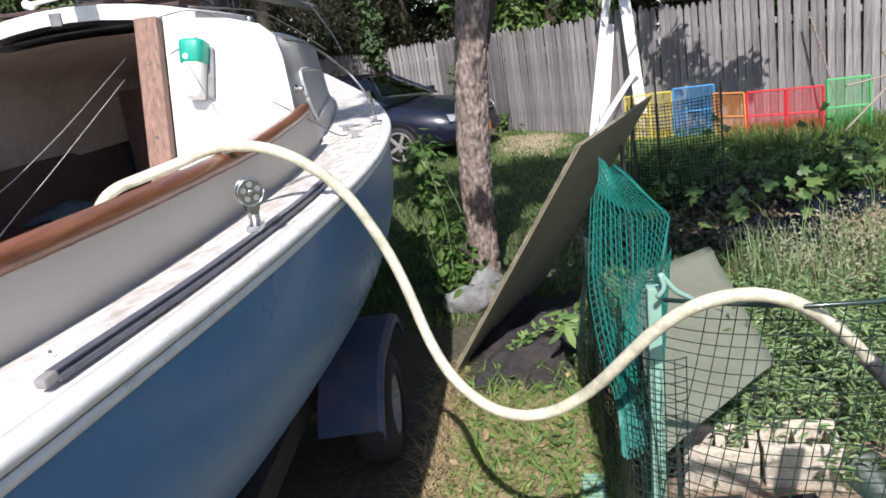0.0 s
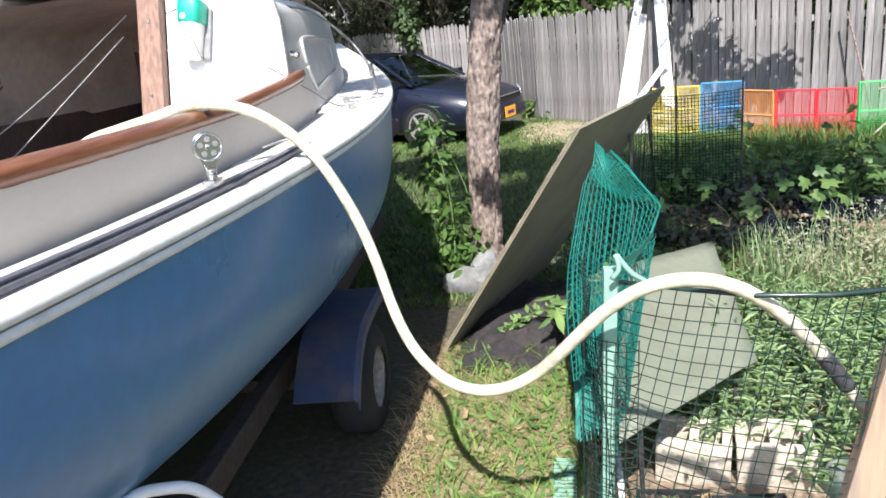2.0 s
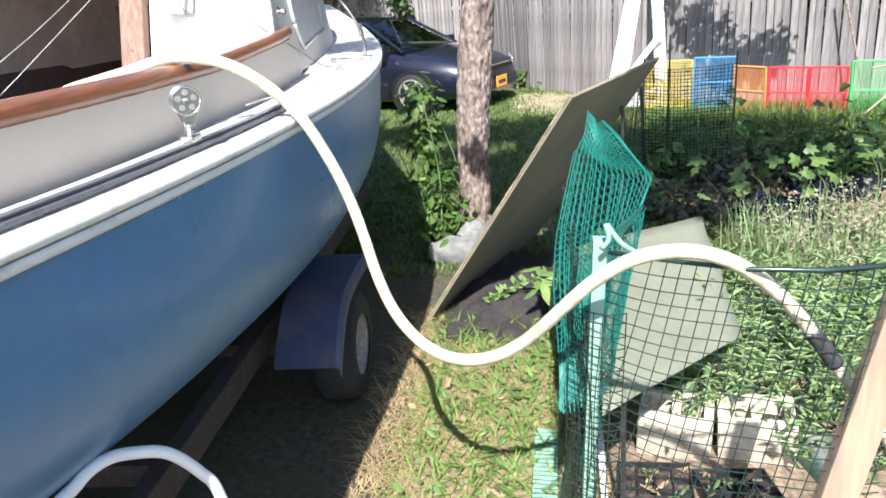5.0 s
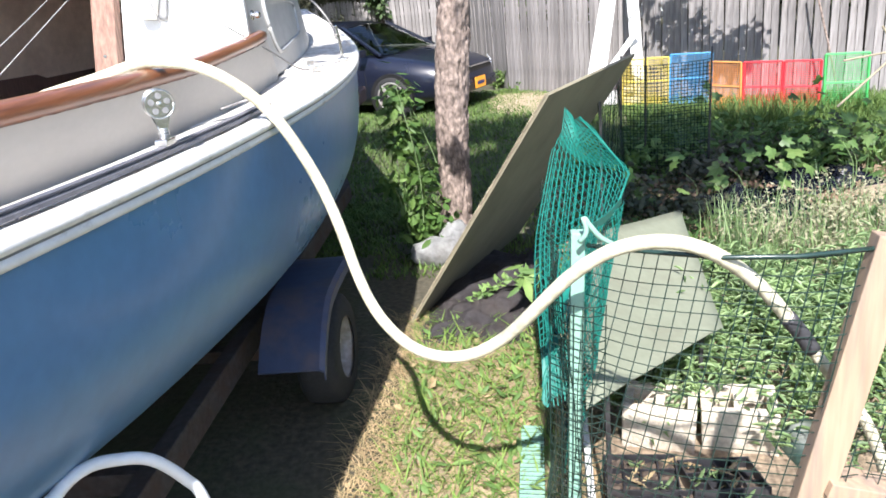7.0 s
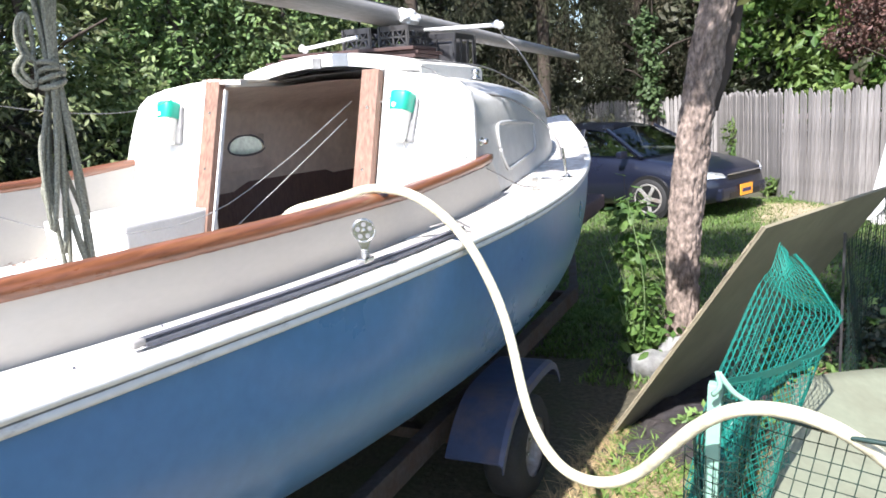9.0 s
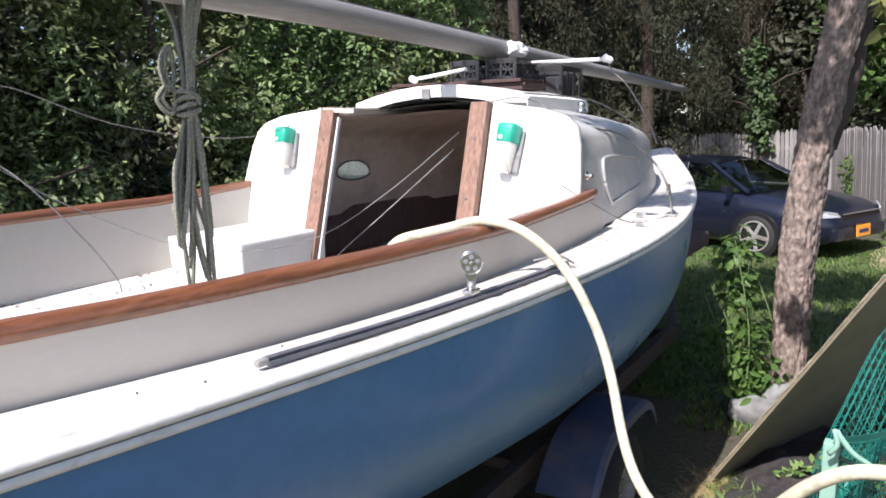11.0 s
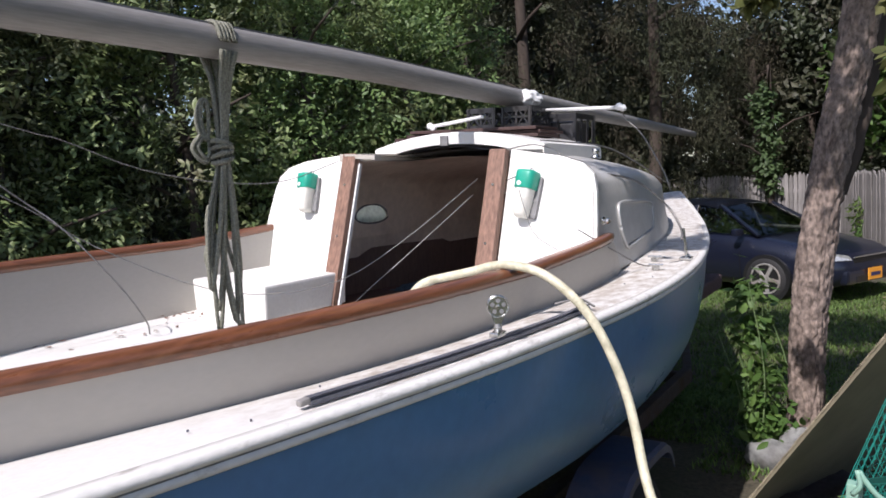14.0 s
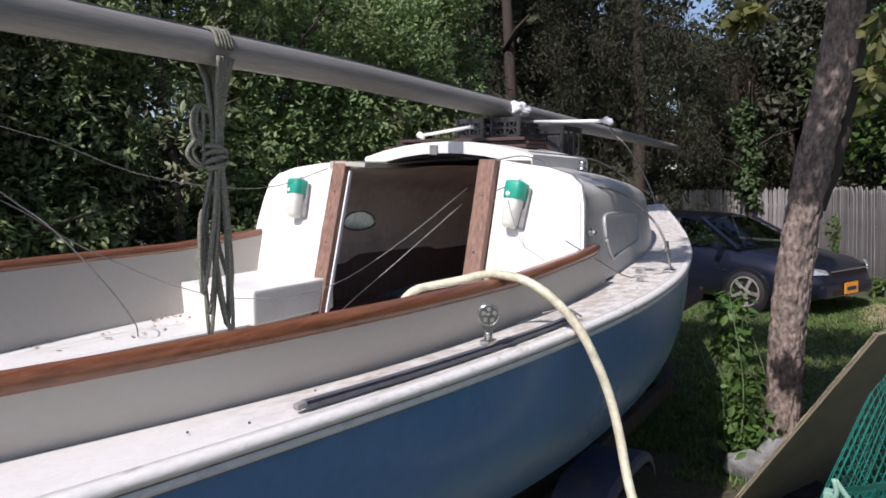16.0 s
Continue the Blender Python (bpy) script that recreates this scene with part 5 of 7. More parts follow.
def build_garden_fence():
    t = thing("mesh_fence", "green plastic garden mesh on pale mint posts", "fence")
    bm = bmesh.new()
    bar(bm, (0.645, 1.40, 0.0), (0.703, 1.39, 1.20), 0.033, 0.033, 0.004, (0, 1, 0))
    part("post", bm, "mint", t, "pale mint painted post")
    bm = bmesh.new()
    bar(bm, (0.68, 3.0, 0.0), (0.69, 3.0, 0.85), 0.025, 0.025, 0.004, (0, 1, 0))
    part("post", bm, "mesh_dark", t)
    bm = bmesh.new()
    tube(bm, curve_points([(0.715, 1.345, 1.245), (0.728, 1.345, 1.225), (0.750, 1.35, 1.195), (0.780, 1.36, 1.172), (0.80, 1.37, 1.15)], 14), 0.007, 8, 0.006)
    tube(bm, curve_points([(0.702, 1.34, 1.19), (0.718, 1.335, 1.215), (0.712, 1.34, 1.25)], 8), 0.006, 8)
    part("strap", bm, "mint", t, "pale strap round the post top", True)

    # along the path, two loose layers
    def side(u, v, off, amp):
        x = 0.645 + 0.055 * v + off + amp * math.sin(v * 7 + u * 5 + off * 90) + amp * 0.7 * math.sin(u * 17 + v * 3)
        return (x - 0.01 * u, 1.37 + 1.62 * u, 0.02 + (1.05 - 0.16 * u - 0.05 * math.sin(u * 3.1)) * v)
    net("side_mesh", lambda u, v: side(u, v * 0.86, 0.0, 0.012), 46, 34, 0.0018, "mesh_dark", t, "", 0.006, 2)
    net("side_mesh", lambda u, v: side(u, v, -0.028, 0.016), 44, 34, 0.0018, "mesh_dark", t, "dark loose second layer of mesh", 0.008, 9)
    # bright net slung along the top, folded over to the garden at its far end
    left = [(0.787, 2.95, 1.232), (0.755, 2.85, 1.172), (0.73, 2.75, 1.117), (0.652, 2.25, 0.958), (0.62, 1.85, 0.878), (0.609, 1.55, 0.85), (0.612, 1.47, 0.74)]
    right = [(0.845, 2.92, 1.19), (0.93, 2.84, 1.09), (1.011, 2.66, 0.992), (0.901, 2.30, 0.932), (0.771, 1.80, 1.005), (0.695, 1.48, 0.90), (0.675, 1.43, 0.78)]
    ends = np.array(left), np.array(right)
    at = np.linspace(0, 1, len(left))

    def slung(u, v, off):
        le, ri = (Vector([float(np.interp(u, at, e[:, i])) for i in range(3)]) for e in ends)
        p = le.lerp(ri, v)
        return p + Vector((0.012 * math.sin(v * 6 + u * 9 + off) + off, 0, -0.035 * math.sin(v * math.pi) + 0.01 * math.sin(u * 23 + off)))
    net("mesh_flap", lambda u, v: slung(u, v, 0.0), 46, 16, 0.0021, "mesh_green", t, "bright green mesh folded over the top", 0.002, 3, 0.22)
    net("mesh_fold", lambda u, v: slung(0.30 + 0.70 * u, v * 0.8, -0.018) - Vector((0, 0, 0.03)), 34, 10, 0.0019, "mesh_green", t, "", 0.004, 4, -0.2)
    S0, S1 = Vector((0.70, 1.40, 1.19)), Vector((0.945, 2.42, 0.955))
    bm = bmesh.new()
    tape = curve_points([S0, S0.lerp(S1, 0.5) - Vector((0, 0, 0.02)), S1], 12)
    loft(bm, [[p + Vector((0, 0, 0.011)), p + Vector((0.003, -0.001, 0.011)), p + Vector((0.003, -0.001, -0.011)), p - Vector((0, 0, 0.011))] for p in tape], True, True)
    bmesh.ops.recalc_face_normals(bm, faces=bm.faces)
    part("hem_tape", bm, "mesh_green", t, "flat green hem tape")
    net("hanging_mesh", lambda u, v: S0.lerp(S1, u).lerp(Vector((0.66, 1.42, 0.50)).lerp(Vector((0.83, 2.25, 0.50)), u), v) + Vector((0.02 * math.sin(u * 9 + v * 4), 0, -0.02 * math.sin(u * 3.1) * (1 - v))), 40, 30, 0.0016, "mesh_green", t, "", 0.004, 22, 0.2)
    bm = bmesh.new()
    tube(bm, right[:4], 0.005, 6)
    part("mesh_hem", bm, "mesh_green", t, "", True)
    net("corner_mesh", lambda u, v: (0.585 + 0.13 * u + 0.045 * v, 1.39 - 0.045 * math.sin(u * 2.4) - 0.02 * u, 0.03 + 1.0 * v), 5, 34, 0.0018, "mesh_dark", t, "", 0.006, 12)
    # front panel in dark wide mesh, sagging askew
    net("front_mesh", lambda u, v: (0.725 + 0.56 * u - 0.10 * (1 - v) * (1 - u), 1.365 - 0.33 * u + 0.165 * u * u + 0.012 * math.sin(u * 9 + v * 4), 0.03 + (1.145 - 0.015 * math.sin(u * 3.1)) * v + 0.01 * u - 0.08 * math.sin(u * 2.2) * (1 - v) * v * 2), 19, 36, 0.0016, "mesh_dark", t, "dark wide garden mesh", 0.006, 5, 0.30)
    net("front_mesh", lambda u, v: (1.31 + 0.62 * u, 1.20 + 0.05 * u + 0.012 * math.sin(u * 9 + v * 4), 0.03 + (1.13 - 0.20 * u) * v), 20, 34, 0.0016, "mesh_dark", t, "dark wide garden mesh", 0.006, 15, 0.25)
    bm = bmesh.new()
    tube(bm, [(0.722, 1.37, 1.17), (0.85, 1.27, 1.182), (0.98, 1.205, 1.185), (1.12, 1.185, 1.185), (1.29, 1.192, 1.19)], 0.0055, 6)
    part("top_cord", bm, "mesh_dark", t, "", True)
    # narrow white edging and a ribbed strip at the foot of the path side
    bm = bmesh.new()
    bar(bm, (0.73, 1.45, 0.05), (0.77, 2.35, 0.03), 0.025, 0.10, 0.005)
    part("edging", bm, "white_wood", t, "white edging board")
    st = thing("ribbed_strip", "pale green ribbed plastic strip lying on the ground", "strip", pose(0.545, 1.98, 0.03, 0, 3, -2))
    part("strip_base", new_box((0, 0, 0.008), (0.095, 0.66, 0.012)), "mesh_dark", st)
    for k in range(27):
        part("rib", new_box((0, -0.325 + 0.025 * k, 0.018), (0.09, 0.008, 0.012)), "mint", st)
    # second run farther back
    f2 = thing("mesh_fence", "dark green garden mesh on thin black stakes", "fence")
    P, Q, R = Vector((1.06, 4.15, 0)), Vector((1.46, 6.1, 0)), Vector((2.17, 5.98, 0))
    net("far_mesh", lambda u, v: P * (1 - u) + Q * u + Vector((0.03 * math.sin(u * 8 + v * 3), 0, 0.03 + (1.0 - 0.06 * math.sin(u * 3.1)) * v)), 50, 28, 0.0022, "mesh_dark", f2, "", 0.006, 6)
    net("far_mesh", lambda u, v: Q * (1 - u) + R * u + Vector((0, 0.03 * math.sin(u * 8 + v * 3), 0.03 + (1.0 - 0.03 * math.sin(u * 3.1)) * v)), 26, 34, 0.0034, "mesh_dark", f2, "", 0.006, 16)
    for p, h in ((P, 1.05), (Q, 1.1), (Q.lerp(R, 0.28), 1.28), (R, 1.12)):
        bm = bmesh.new()
        bar(bm, p, p + Vector((0.01, 0, h)), 0.014, 0.014, 0, (0, 1, 0))
        part("stake", bm, "black_plastic", f2)


build_garden_fence()


def slab(bm, o, e1, e2, th):
    n = Vector(e1).cross(Vector(e2)).normalized() * th
    o, e1, e2 = Vector(o), Vector(e1), Vector(e2)
    loft(bm, [[o, o + e1, o + e1 + e2, o + e2], [o + n, o + n + e1, o + n + e1 + e2, o + n + e2]], True, True)
    bmesh.ops.recalc_face_normals(bm, faces=bm.faces)


def build_board():
    t = thing("plywood_board", "large weathered olive plywood board leaning on the mesh fence", "board")
    bm = bmesh.new()
    slab(bm, (-0.10, 3.45, 0.01), (0.60, 1.37, 0.0), (0.815, -0.37, 1.27), 0.015)
    part("panel", bm, "plywood", t)
    bm = bmesh.new()
    o, e = Vector((-0.10, 3.45, 0.01)), Vector((0.815, -0.37, 1.27))
    for k in range(150):
        p = o + e * (k + 0.5) / 150
        box(bm, p + Vector((-0.001, -0.001, 0.002)), (0.007, 0.005, 0.011), (20 * k, 38 + 10 * math.sin(k), 33 * k))
    part("frayed_edge", bm, "ply_edge", t, "frayed pale edge")


build_board()


def build_sheet():
    t = thing("plastic_sheet", "stiff grey-green sheet propped over the bed behind the mesh", "sheet")
    bm = bmesh.new()
    a, b, c, d = Vector((0.725, 1.62, 0.575)), Vector((1.34, 2.45, 0.39)), Vector((1.485, 3.9, 0.42)), Vector((0.86, 3.05, 0.60))
    rows = []
    for j in range(13):
        row = []
        for i in range(9):
            u, v = i / 8, j / 12
            p = a.lerp(b, u).lerp(d.lerp(c, u), v)
            row.append(p + Vector((0.006 * noise.noise(Vector((v * 9, u * 3, 1))) * (u in (0, 1)), 0, -0.03 * math.sin(math.pi * u) * math.sin(math.pi * v) + 0.012 * noise.noise(p * 3))))
        rows.append(row)
    loft(bm, rows)
    bmesh.ops.recalc_face_normals(bm, faces=bm.faces)
    bmesh.ops.solidify(bm, geom=bm.faces[:], thickness=0.006)
    part("panel", bm, "sheet", t, "", True)
    for p, h in (((0.80, 1.75, 0), 0.55), ((1.25, 2.42, 0), 0.39), ((1.40, 3.7, 0), 0.40), ((0.88, 2.95, 0), 0.57)):
        bm = bmesh.new()
        bar(bm, p, (p[0], p[1] + 0.01, h), 0.015, 0.015, 0, (0, 1, 0))
        part("stake", bm, "black_plastic", t)


build_sheet()


def build_wood_frame():
    t = thing("timber_frame", "bare pine timber frame leaning at the garden edge", "timber frame")
    for a, b, w, h in (((1.085, 1.20, 0.0), (1.312, 1.20, 1.212), 0.078, 0.038), ((1.215, 1.205, 0.625), (1.95, 1.26, 0.40), 0.038, 0.085), ((1.25, 1.215, 0.57), (1.42, 1.24, 0.0), 0.05, 0.036),
                       ((1.90, 1.26, 0.95), (1.90, 1.26, 0.0), 0.078, 0.038)):
        bm = bmesh.new()
        bar(bm, a, b, w, h, 0.003, (0, 1, 0))
        part("timber", bm, "lumber", t)


build_wood_frame()


def build_blocks():
    def one(m):
        t = thing("concrete_block", "pale sunlit concrete block with rough hollow cores", "concrete block", m, "blocks edging the bed")
        w, d, h, k = 0.27, 0.19, 0.20, 0.034
        for y in (-d / 2 + k / 2, d / 2 - k / 2):
            part("face_shell", new_box((0, y, h / 2), (w, k, h), (0, 0, 0), 0.008), "block", t)
        for x in (-w / 2 + k / 2, 0, w / 2 - k / 2):
            part("web", new_box((x, 0, h / 2 - 0.006), (k, d - 2 * k + 0.012, h - 0.018)), "block", t)
        return t
    b = one(pose(1.05, 2.25, 0.01, 2, 2, -14))
    copy_thing(b, pose(1.345, 2.22, 0.01, 3, -2, -12))


build_blocks()


def build_trays():
    rr = random.Random(6)

    def one(label, m, nx=4, ny=3, cell=0.062, h=0.062):
        t = thing("seed_tray", label, "seed tray", m, "trays by the blocks")
        w, d = nx * cell, ny * cell
        part("base", new_box((0, 0, 0.004), (w, d, 0.006)), "black_plastic", t)
        for x, y, sx, sy in ((0, -d / 2, w + 0.012, 0.005), (0, d / 2, w + 0.012, 0.005), (-w / 2, 0, 0.005, d), (w / 2, 0, 0.005, d)):
            part("side", new_box((x, y, h / 2), (sx, sy, h), (0, 0, 0), 0.001), "black_plastic", t)
        for k in range(1, nx):
            part("divider", new_box((-w / 2 + k * cell, 0, h / 2 - 0.004), (0.006, d - 0.006, h - 0.012), (0, 0, 0), 0.001), "black_plastic", t)
        for k in range(1, ny):
            part("divider", new_box((0, -d / 2 + k * cell, h / 2 - 0.006), (w - 0.006, 0.006, h - 0.016), (0, 0, 0), 0.001), "black_plastic", t)
        for i in range(nx):
            for j in range(ny):
                if rr.random() < 0.3:
                    continue
                bm = bmesh.new()
                z0 = rr.uniform(0.025, 0.045)
                rows = [[(-w / 2 + (i + 0.08 + 0.84 * u / 3) * cell, -d / 2 + (j + 0.08 + 0.84 * q / 3) * cell, z0 + rr.uniform(-0.006, 0.008)) for u in range(4)] for q in range(4)]
                loft(bm, rows)
                bmesh.ops.recalc_face_normals(bm, faces=bm.faces)
                part("plug", bm, "soil", t, "crumbly dry potting soil")
        for k in range(5):
            x, y = rr.uniform(-w / 2, w / 2), rr.uniform(-d / 2, d / 2)
            n = 7
            rng = np.random.default_rng(40 + k)
            c = np.array((x, y, 0.05)) + rng.normal(0, 0.008, (n, 3))
            v, f = leaves(c, np.tile((0, -0.2, 1.0), (n, 1)) + rng.normal(0, 0.7, (n, 3)), 0.05, 0.3, rng, -0.4, True)
            raw("sprout", v.tolist(), f.tolist(), "bed" if k % 2 else "straw", t)
        return t
    one("black plastic cell tray with dry soil and sprouts", pose(0.935, 1.96, 0.02, 3, -2, -5))
    one("tilted black plastic cell tray beside the blocks", pose(1.205, 1.93, 0.022, -4, 3, 6))
    one("half-empty black cell tray under the mesh", pose(1.00, 1.745, 0.02, 2, 3, 12))
    one("weathered black seed tray with withered seedlings", pose(1.30, 1.72, 0.02, 3, -3, -14), 3, 3)
    t = thing("flower_pot", "dark green plastic flower pot beside the block", "pot", pose(1.56, 2.02, 0.012, 4, -6))
    bm = bmesh.new()
    lathe(bm, [(0.0, 0.0), (0.062, 0.0), (0.082, 0.15), (0.092, 0.15), (0.094, 0.185), (0.085, 0.187), (0.078, 0.12), (0.0, 0.118)], 28)
    part("pot", bm, "pot_green", t, "", True)
    bm = bmesh.new()
    lathe(bm, [(0.0, 0.16), (0.03, 0.152), (0.06, 0.158), (0.081, 0.148)], 16)
    part("potting_soil", bm, "soil", t)


build_trays()


def build_cloth_and_stone():
    bm = bmesh.new()
    rows = []
    for i in range(46):
        row = []
        for j in range(60):
            u, v = i / 45, j / 59
            x, y = -0.06 + 0.66 * u + 0.14 * v, 3.06 + 1.5 * v - 0.04 * u
            z = 0.02 + 0.085 * math.sin(math.pi * min(1, u * 1.0)) * math.sin(math.pi * v) + 0.045 * noise.noise(Vector((x * 5, y * 5, 1))) + 0.045 * abs(noise.noise(Vector((x * 7 + y * 4, y * 9 - x * 3, 2)))) + 0.012 * noise.noise(Vector((x * 22, y * 22, 2)))
            edge = min(u, v, 1 - u, 1 - v)
            row.append((x + 0.03 * noise.noise(Vector((u * 9, v * 9, 4))), y, z * min(1, edge * 6) + 0.012))
        rows.append(row)
    loft(bm, rows)
    bmesh.ops.recalc_face_normals(bm, faces=bm.faces)
    tagged(part("weed_cloth", bm, "weedcloth", None, "", True), "crumpled black weed cloth over a low mound", "weed cloth")
    for k, (x, y, s) in enumerate(((-0.02, 4.40, (0.19, 0.10, 0.11)), (0.10, 4.50, (0.14, 0.09, 0.15)), (0.22, 4.34, (0.12, 0.08, 0.08)))):
        bm = bmesh.new()
        bmesh.ops.create_icosphere(bm, subdivisions=4, radius=1.0)
        for v in bm.verts:
            q = v.co * (1 + 0.22 * noise.noise(v.co * 2.1 + Vector((k * 5, 0, 0))) + 0.07 * noise.noise(v.co * 6))
            v.co = Vector((q.x * s[0], q.y * s[1], q.z * s[2]))
        tagged(part("stone", bm, "stone", None, "", True), "rough pale grey stone at the foot of the tree", "stone", "stones by the tree").matrix_world = pose(x, y, s[2] * 0.7, 0, 0, 40 * k)
    for k, (x, y, rx, ry, h) in enumerate(((2.3, 5.0, 0.42, 0.50, 0.16), (2.95, 5.65, 0.42, 0.34, 0.18))):
        bm = bmesh.new()
        rows = []
        for j in range(48):
            row = []
            for i in range(48):
                u, v = i / 47 * 2 - 1, j / 47 * 2 - 1
                q = Vector((u * 2.2 + k * 9, v * 2.2, 3))
                fold = abs(noise.noise(q * 1.1)) * 0.7 + abs(noise.noise(q * 2.3 + Vector((4, 1, 0)))) * 0.5 + abs(noise.noise(q * 5.0)) * 0.22
                e = max(0.0, 1 - max(abs(u), abs(v)) ** 3)
                row.append((x + u * rx * (1 + 0.2 * noise.noise(q)), y + v * ry * (1 + 0.2 * noise.noise(q + Vector((0, 0, 7)))), 0.012 + h * e * (0.25 + fold)))
            rows.append(row)
        loft(bm, rows)
        bmesh.ops.recalc_face_normals(bm, faces=bm.faces)
        tagged(part("plastic_film", bm, "bag", None, "", True), "crumpled shiny black plastic film among the weeds", "plastic film", "film on the garden ground")


build_cloth_and_stone()
build_cloth_and_stone()


# ---- the tree by the path ----
def bark_trunk(path, r0, r1, seg=36, rows=140, rough=0.022, seed=0, flare=0.3):
    bm = bmesh.new()
    pts = curve_points(path, rows)
    out = []
    for i, p in enumerate(pts):
        f = i / rows
        r = r0 + (r1 - r0) * f + r0 * flare * math.exp(-f * rows / 9)
        ring = []
        for k in range(seg):
            a = 2 * math.pi * k / seg
            q = Vector((math.cos(a) * 2.4, math.sin(a) * 2.4, p.z * 5.5 + seed))
            d = noise.noise(q) * rough + rough * 0.8 * noise.noise(q * 2.7) + 0.35 * rough * math.sin(a * 5 + p.z * 0.7) + 0.45 * rough * abs(noise.noise(Vector((math.cos(a) * 7, math.sin(a) * 7, p.z * 13 + seed)))) * (1 if seg > 40 else 0)
            if seg > 40:
                flake = noise.noise(Vector((math.cos(a) * 6.5, math.sin(a) * 6.5, p.z * 11 + seed + 20)))
                d += 0.0065 * max(-1.0, min(1.0, flake * 7)) + 0.006 * noise.noise(Vector((math.cos(a) * 16, math.sin(a) * 16, p.z * 34)))
            ring.append(p + Vector((math.cos(a), math.sin(a), 0)) * (r + d))
        out.append(ring)
    loft(bm, out, True, True)
    bmesh.ops.recalc_face_normals(bm, faces=bm.faces)
    return bm


def build_path_tree():
    t = thing("tree", "leaning tree with flaky pinkish bark beside the path", "tree")
    path = [(0.09, 4.72, -0.05), (0.10, 4.70, 0.3), (0.137, 4.66, 1.0), (0.20, 4.65, 1.55), (0.30, 4.65, 2.15), (0.43, 4.65, 2.8), (0.52, 4.55, 3.6), (0.5, 4.4, 4.6)]
    part("trunk", bark_trunk(path, 0.108, 0.100, 72, 420, 0.008), "bark", t, "", True)
    part("limb", bark_trunk([(0.28, 4.68, 1.75), (0.40, 4.80, 2.2), (0.50, 4.95, 2.9), (0.6, 5.2, 4.0)], 0.075, 0.05, 16, 40, 0.01, 9, 0.0), "bark_dark", t, "", True)
    for k, (a, b) in enumerate((((0.5, 4.3, 4.4), (1.3, 2.6, 4.6)), ((0.53, 4.4, 3.6), (1.6, 2.4, 4.5)), ((0.5, 4.3, 4.5), (0.6, 6.2, 5.2)), ((0.5, 4.3, 4.3), (1.9, 3.2, 5.0)), ((0.55, 4.4, 3.5), (1.65, 2.9, 3.6)))):
        a, b = Vector(a), Vector(b)
        part("branch", new_tube(curve_points([a, a.lerp(b, 0.4) + Vector((0, 0, 0.25)), b], 12), 0.04, 8, 0.012), "bark_dark", t, "", True)
    rng = np.random.default_rng(3)
    # crown tufts out of view, set where their shadows reach weeds, lawn and trunk
    high = [(1.0, 0.9, 5.2, 0.6, 0.6, 0.3), (2.0, 1.2, 5.3, 0.9, 0.6, 0.3), (2.9, 1.6, 5.2, 0.8, 0.6, 0.3), (1.4, 2.2, 4.6, 0.8, 0.7, 0.35), (1.9, 2.7, 5.0, 1.0, 0.7, 0.4), (2.9, 2.6, 4.8, 0.8, 0.6, 0.4), (0.35, 2.3, 5.6, 0.35, 0.5, 0.2), (-0.1, 2.7, 4.8, 0.3, 0.5, 0.2), (-0.3, 3.3, 5.0, 0.3, 0.4, 0.2), (3.5, 2.3, 5.2, 0.6, 0.5, 0.3), (2.4, 3.5, 5.2, 0.8, 0.4, 0.3), (1.4, 3.6, 5.2, 0.7, 0.5, 0.3), (3.3, 3.2, 5.2, 0.5, 0.35, 0.3)]
    low = [(0.30, 2.25, 4.7, 0.3, 0.35, 0.14), (0.42, 2.5, 5.3, 0.3, 0.3, 0.14), (-0.42, 0.75, 5.0, 0.3, 0.38, 0.18), (-0.5, 3.2, 6.4, 0.4, 0.4, 0.2), (0.2, 1.6, 6.3, 0.4, 0.4, 0.2), (0.8, 1.9, 6.4, 0.5, 0.5, 0.2), (-0.9, 3.6, 6.4, 0.6, 0.4, 0.2), (0.3, 2.8, 6.4, 0.6, 0.4, 0.2), (-1.8, 3.2, 6.4, 0.6, 0.5, 0.2), (-0.9, 4.2, 5.6, 0.6, 0.5, 0.2), (0.05, 2.15, 4.9, 0.32, 0.4, 0.2), (0.18, 2.75, 4.95, 0.3, 0.35, 0.2)]
    blobs = high + low
    p, nr = cloud(blobs, 24000, rng, 0.95)
    v, f = leaves(p, nr, 0.11, 0.6, rng)
    raw("crown", v.tolist(), f.tolist(), "maple", t)
    # dense unseen leaf masses, added to shade a band of the lawn
    p, nr = cloud([(-1.6, 3.2, 6.4, 0.5, 0.8, 0.22), (-0.8, 3.3, 6.5, 0.5, 0.85, 0.22), (0.05, 3.2, 6.4, 0.5, 0.9, 0.22), (0.8, 3.2, 6.5, 0.5, 0.9, 0.22), (1.4, 3.0, 6.4, 0.45, 0.8, 0.22), (1.6, 0.3, 5.2, 0.5, 0.35, 0.22)], 8400, rng, 0.95)
    v, f = leaves(p, nr, 0.12, 0.6, rng)
    raw("dense_crown", v.tolist(), f.tolist(), "maple", t)
    # sparse unseen leaves, added to dapple the lower trunk
    p, nr = cloud([(-0.18, 1.3, 5.2, 0.35, 0.7, 0.25), (-0.22, 0.5, 5.3, 0.35, 0.6, 0.2), (-0.05, 1.9, 5.1, 0.3, 0.4, 0.2)], 150, rng, 0.95)
    v, f = leaves(p, nr, 0.12, 0.6, rng)
    raw("thin_crown", v.tolist(), f.tolist(), "maple", t)
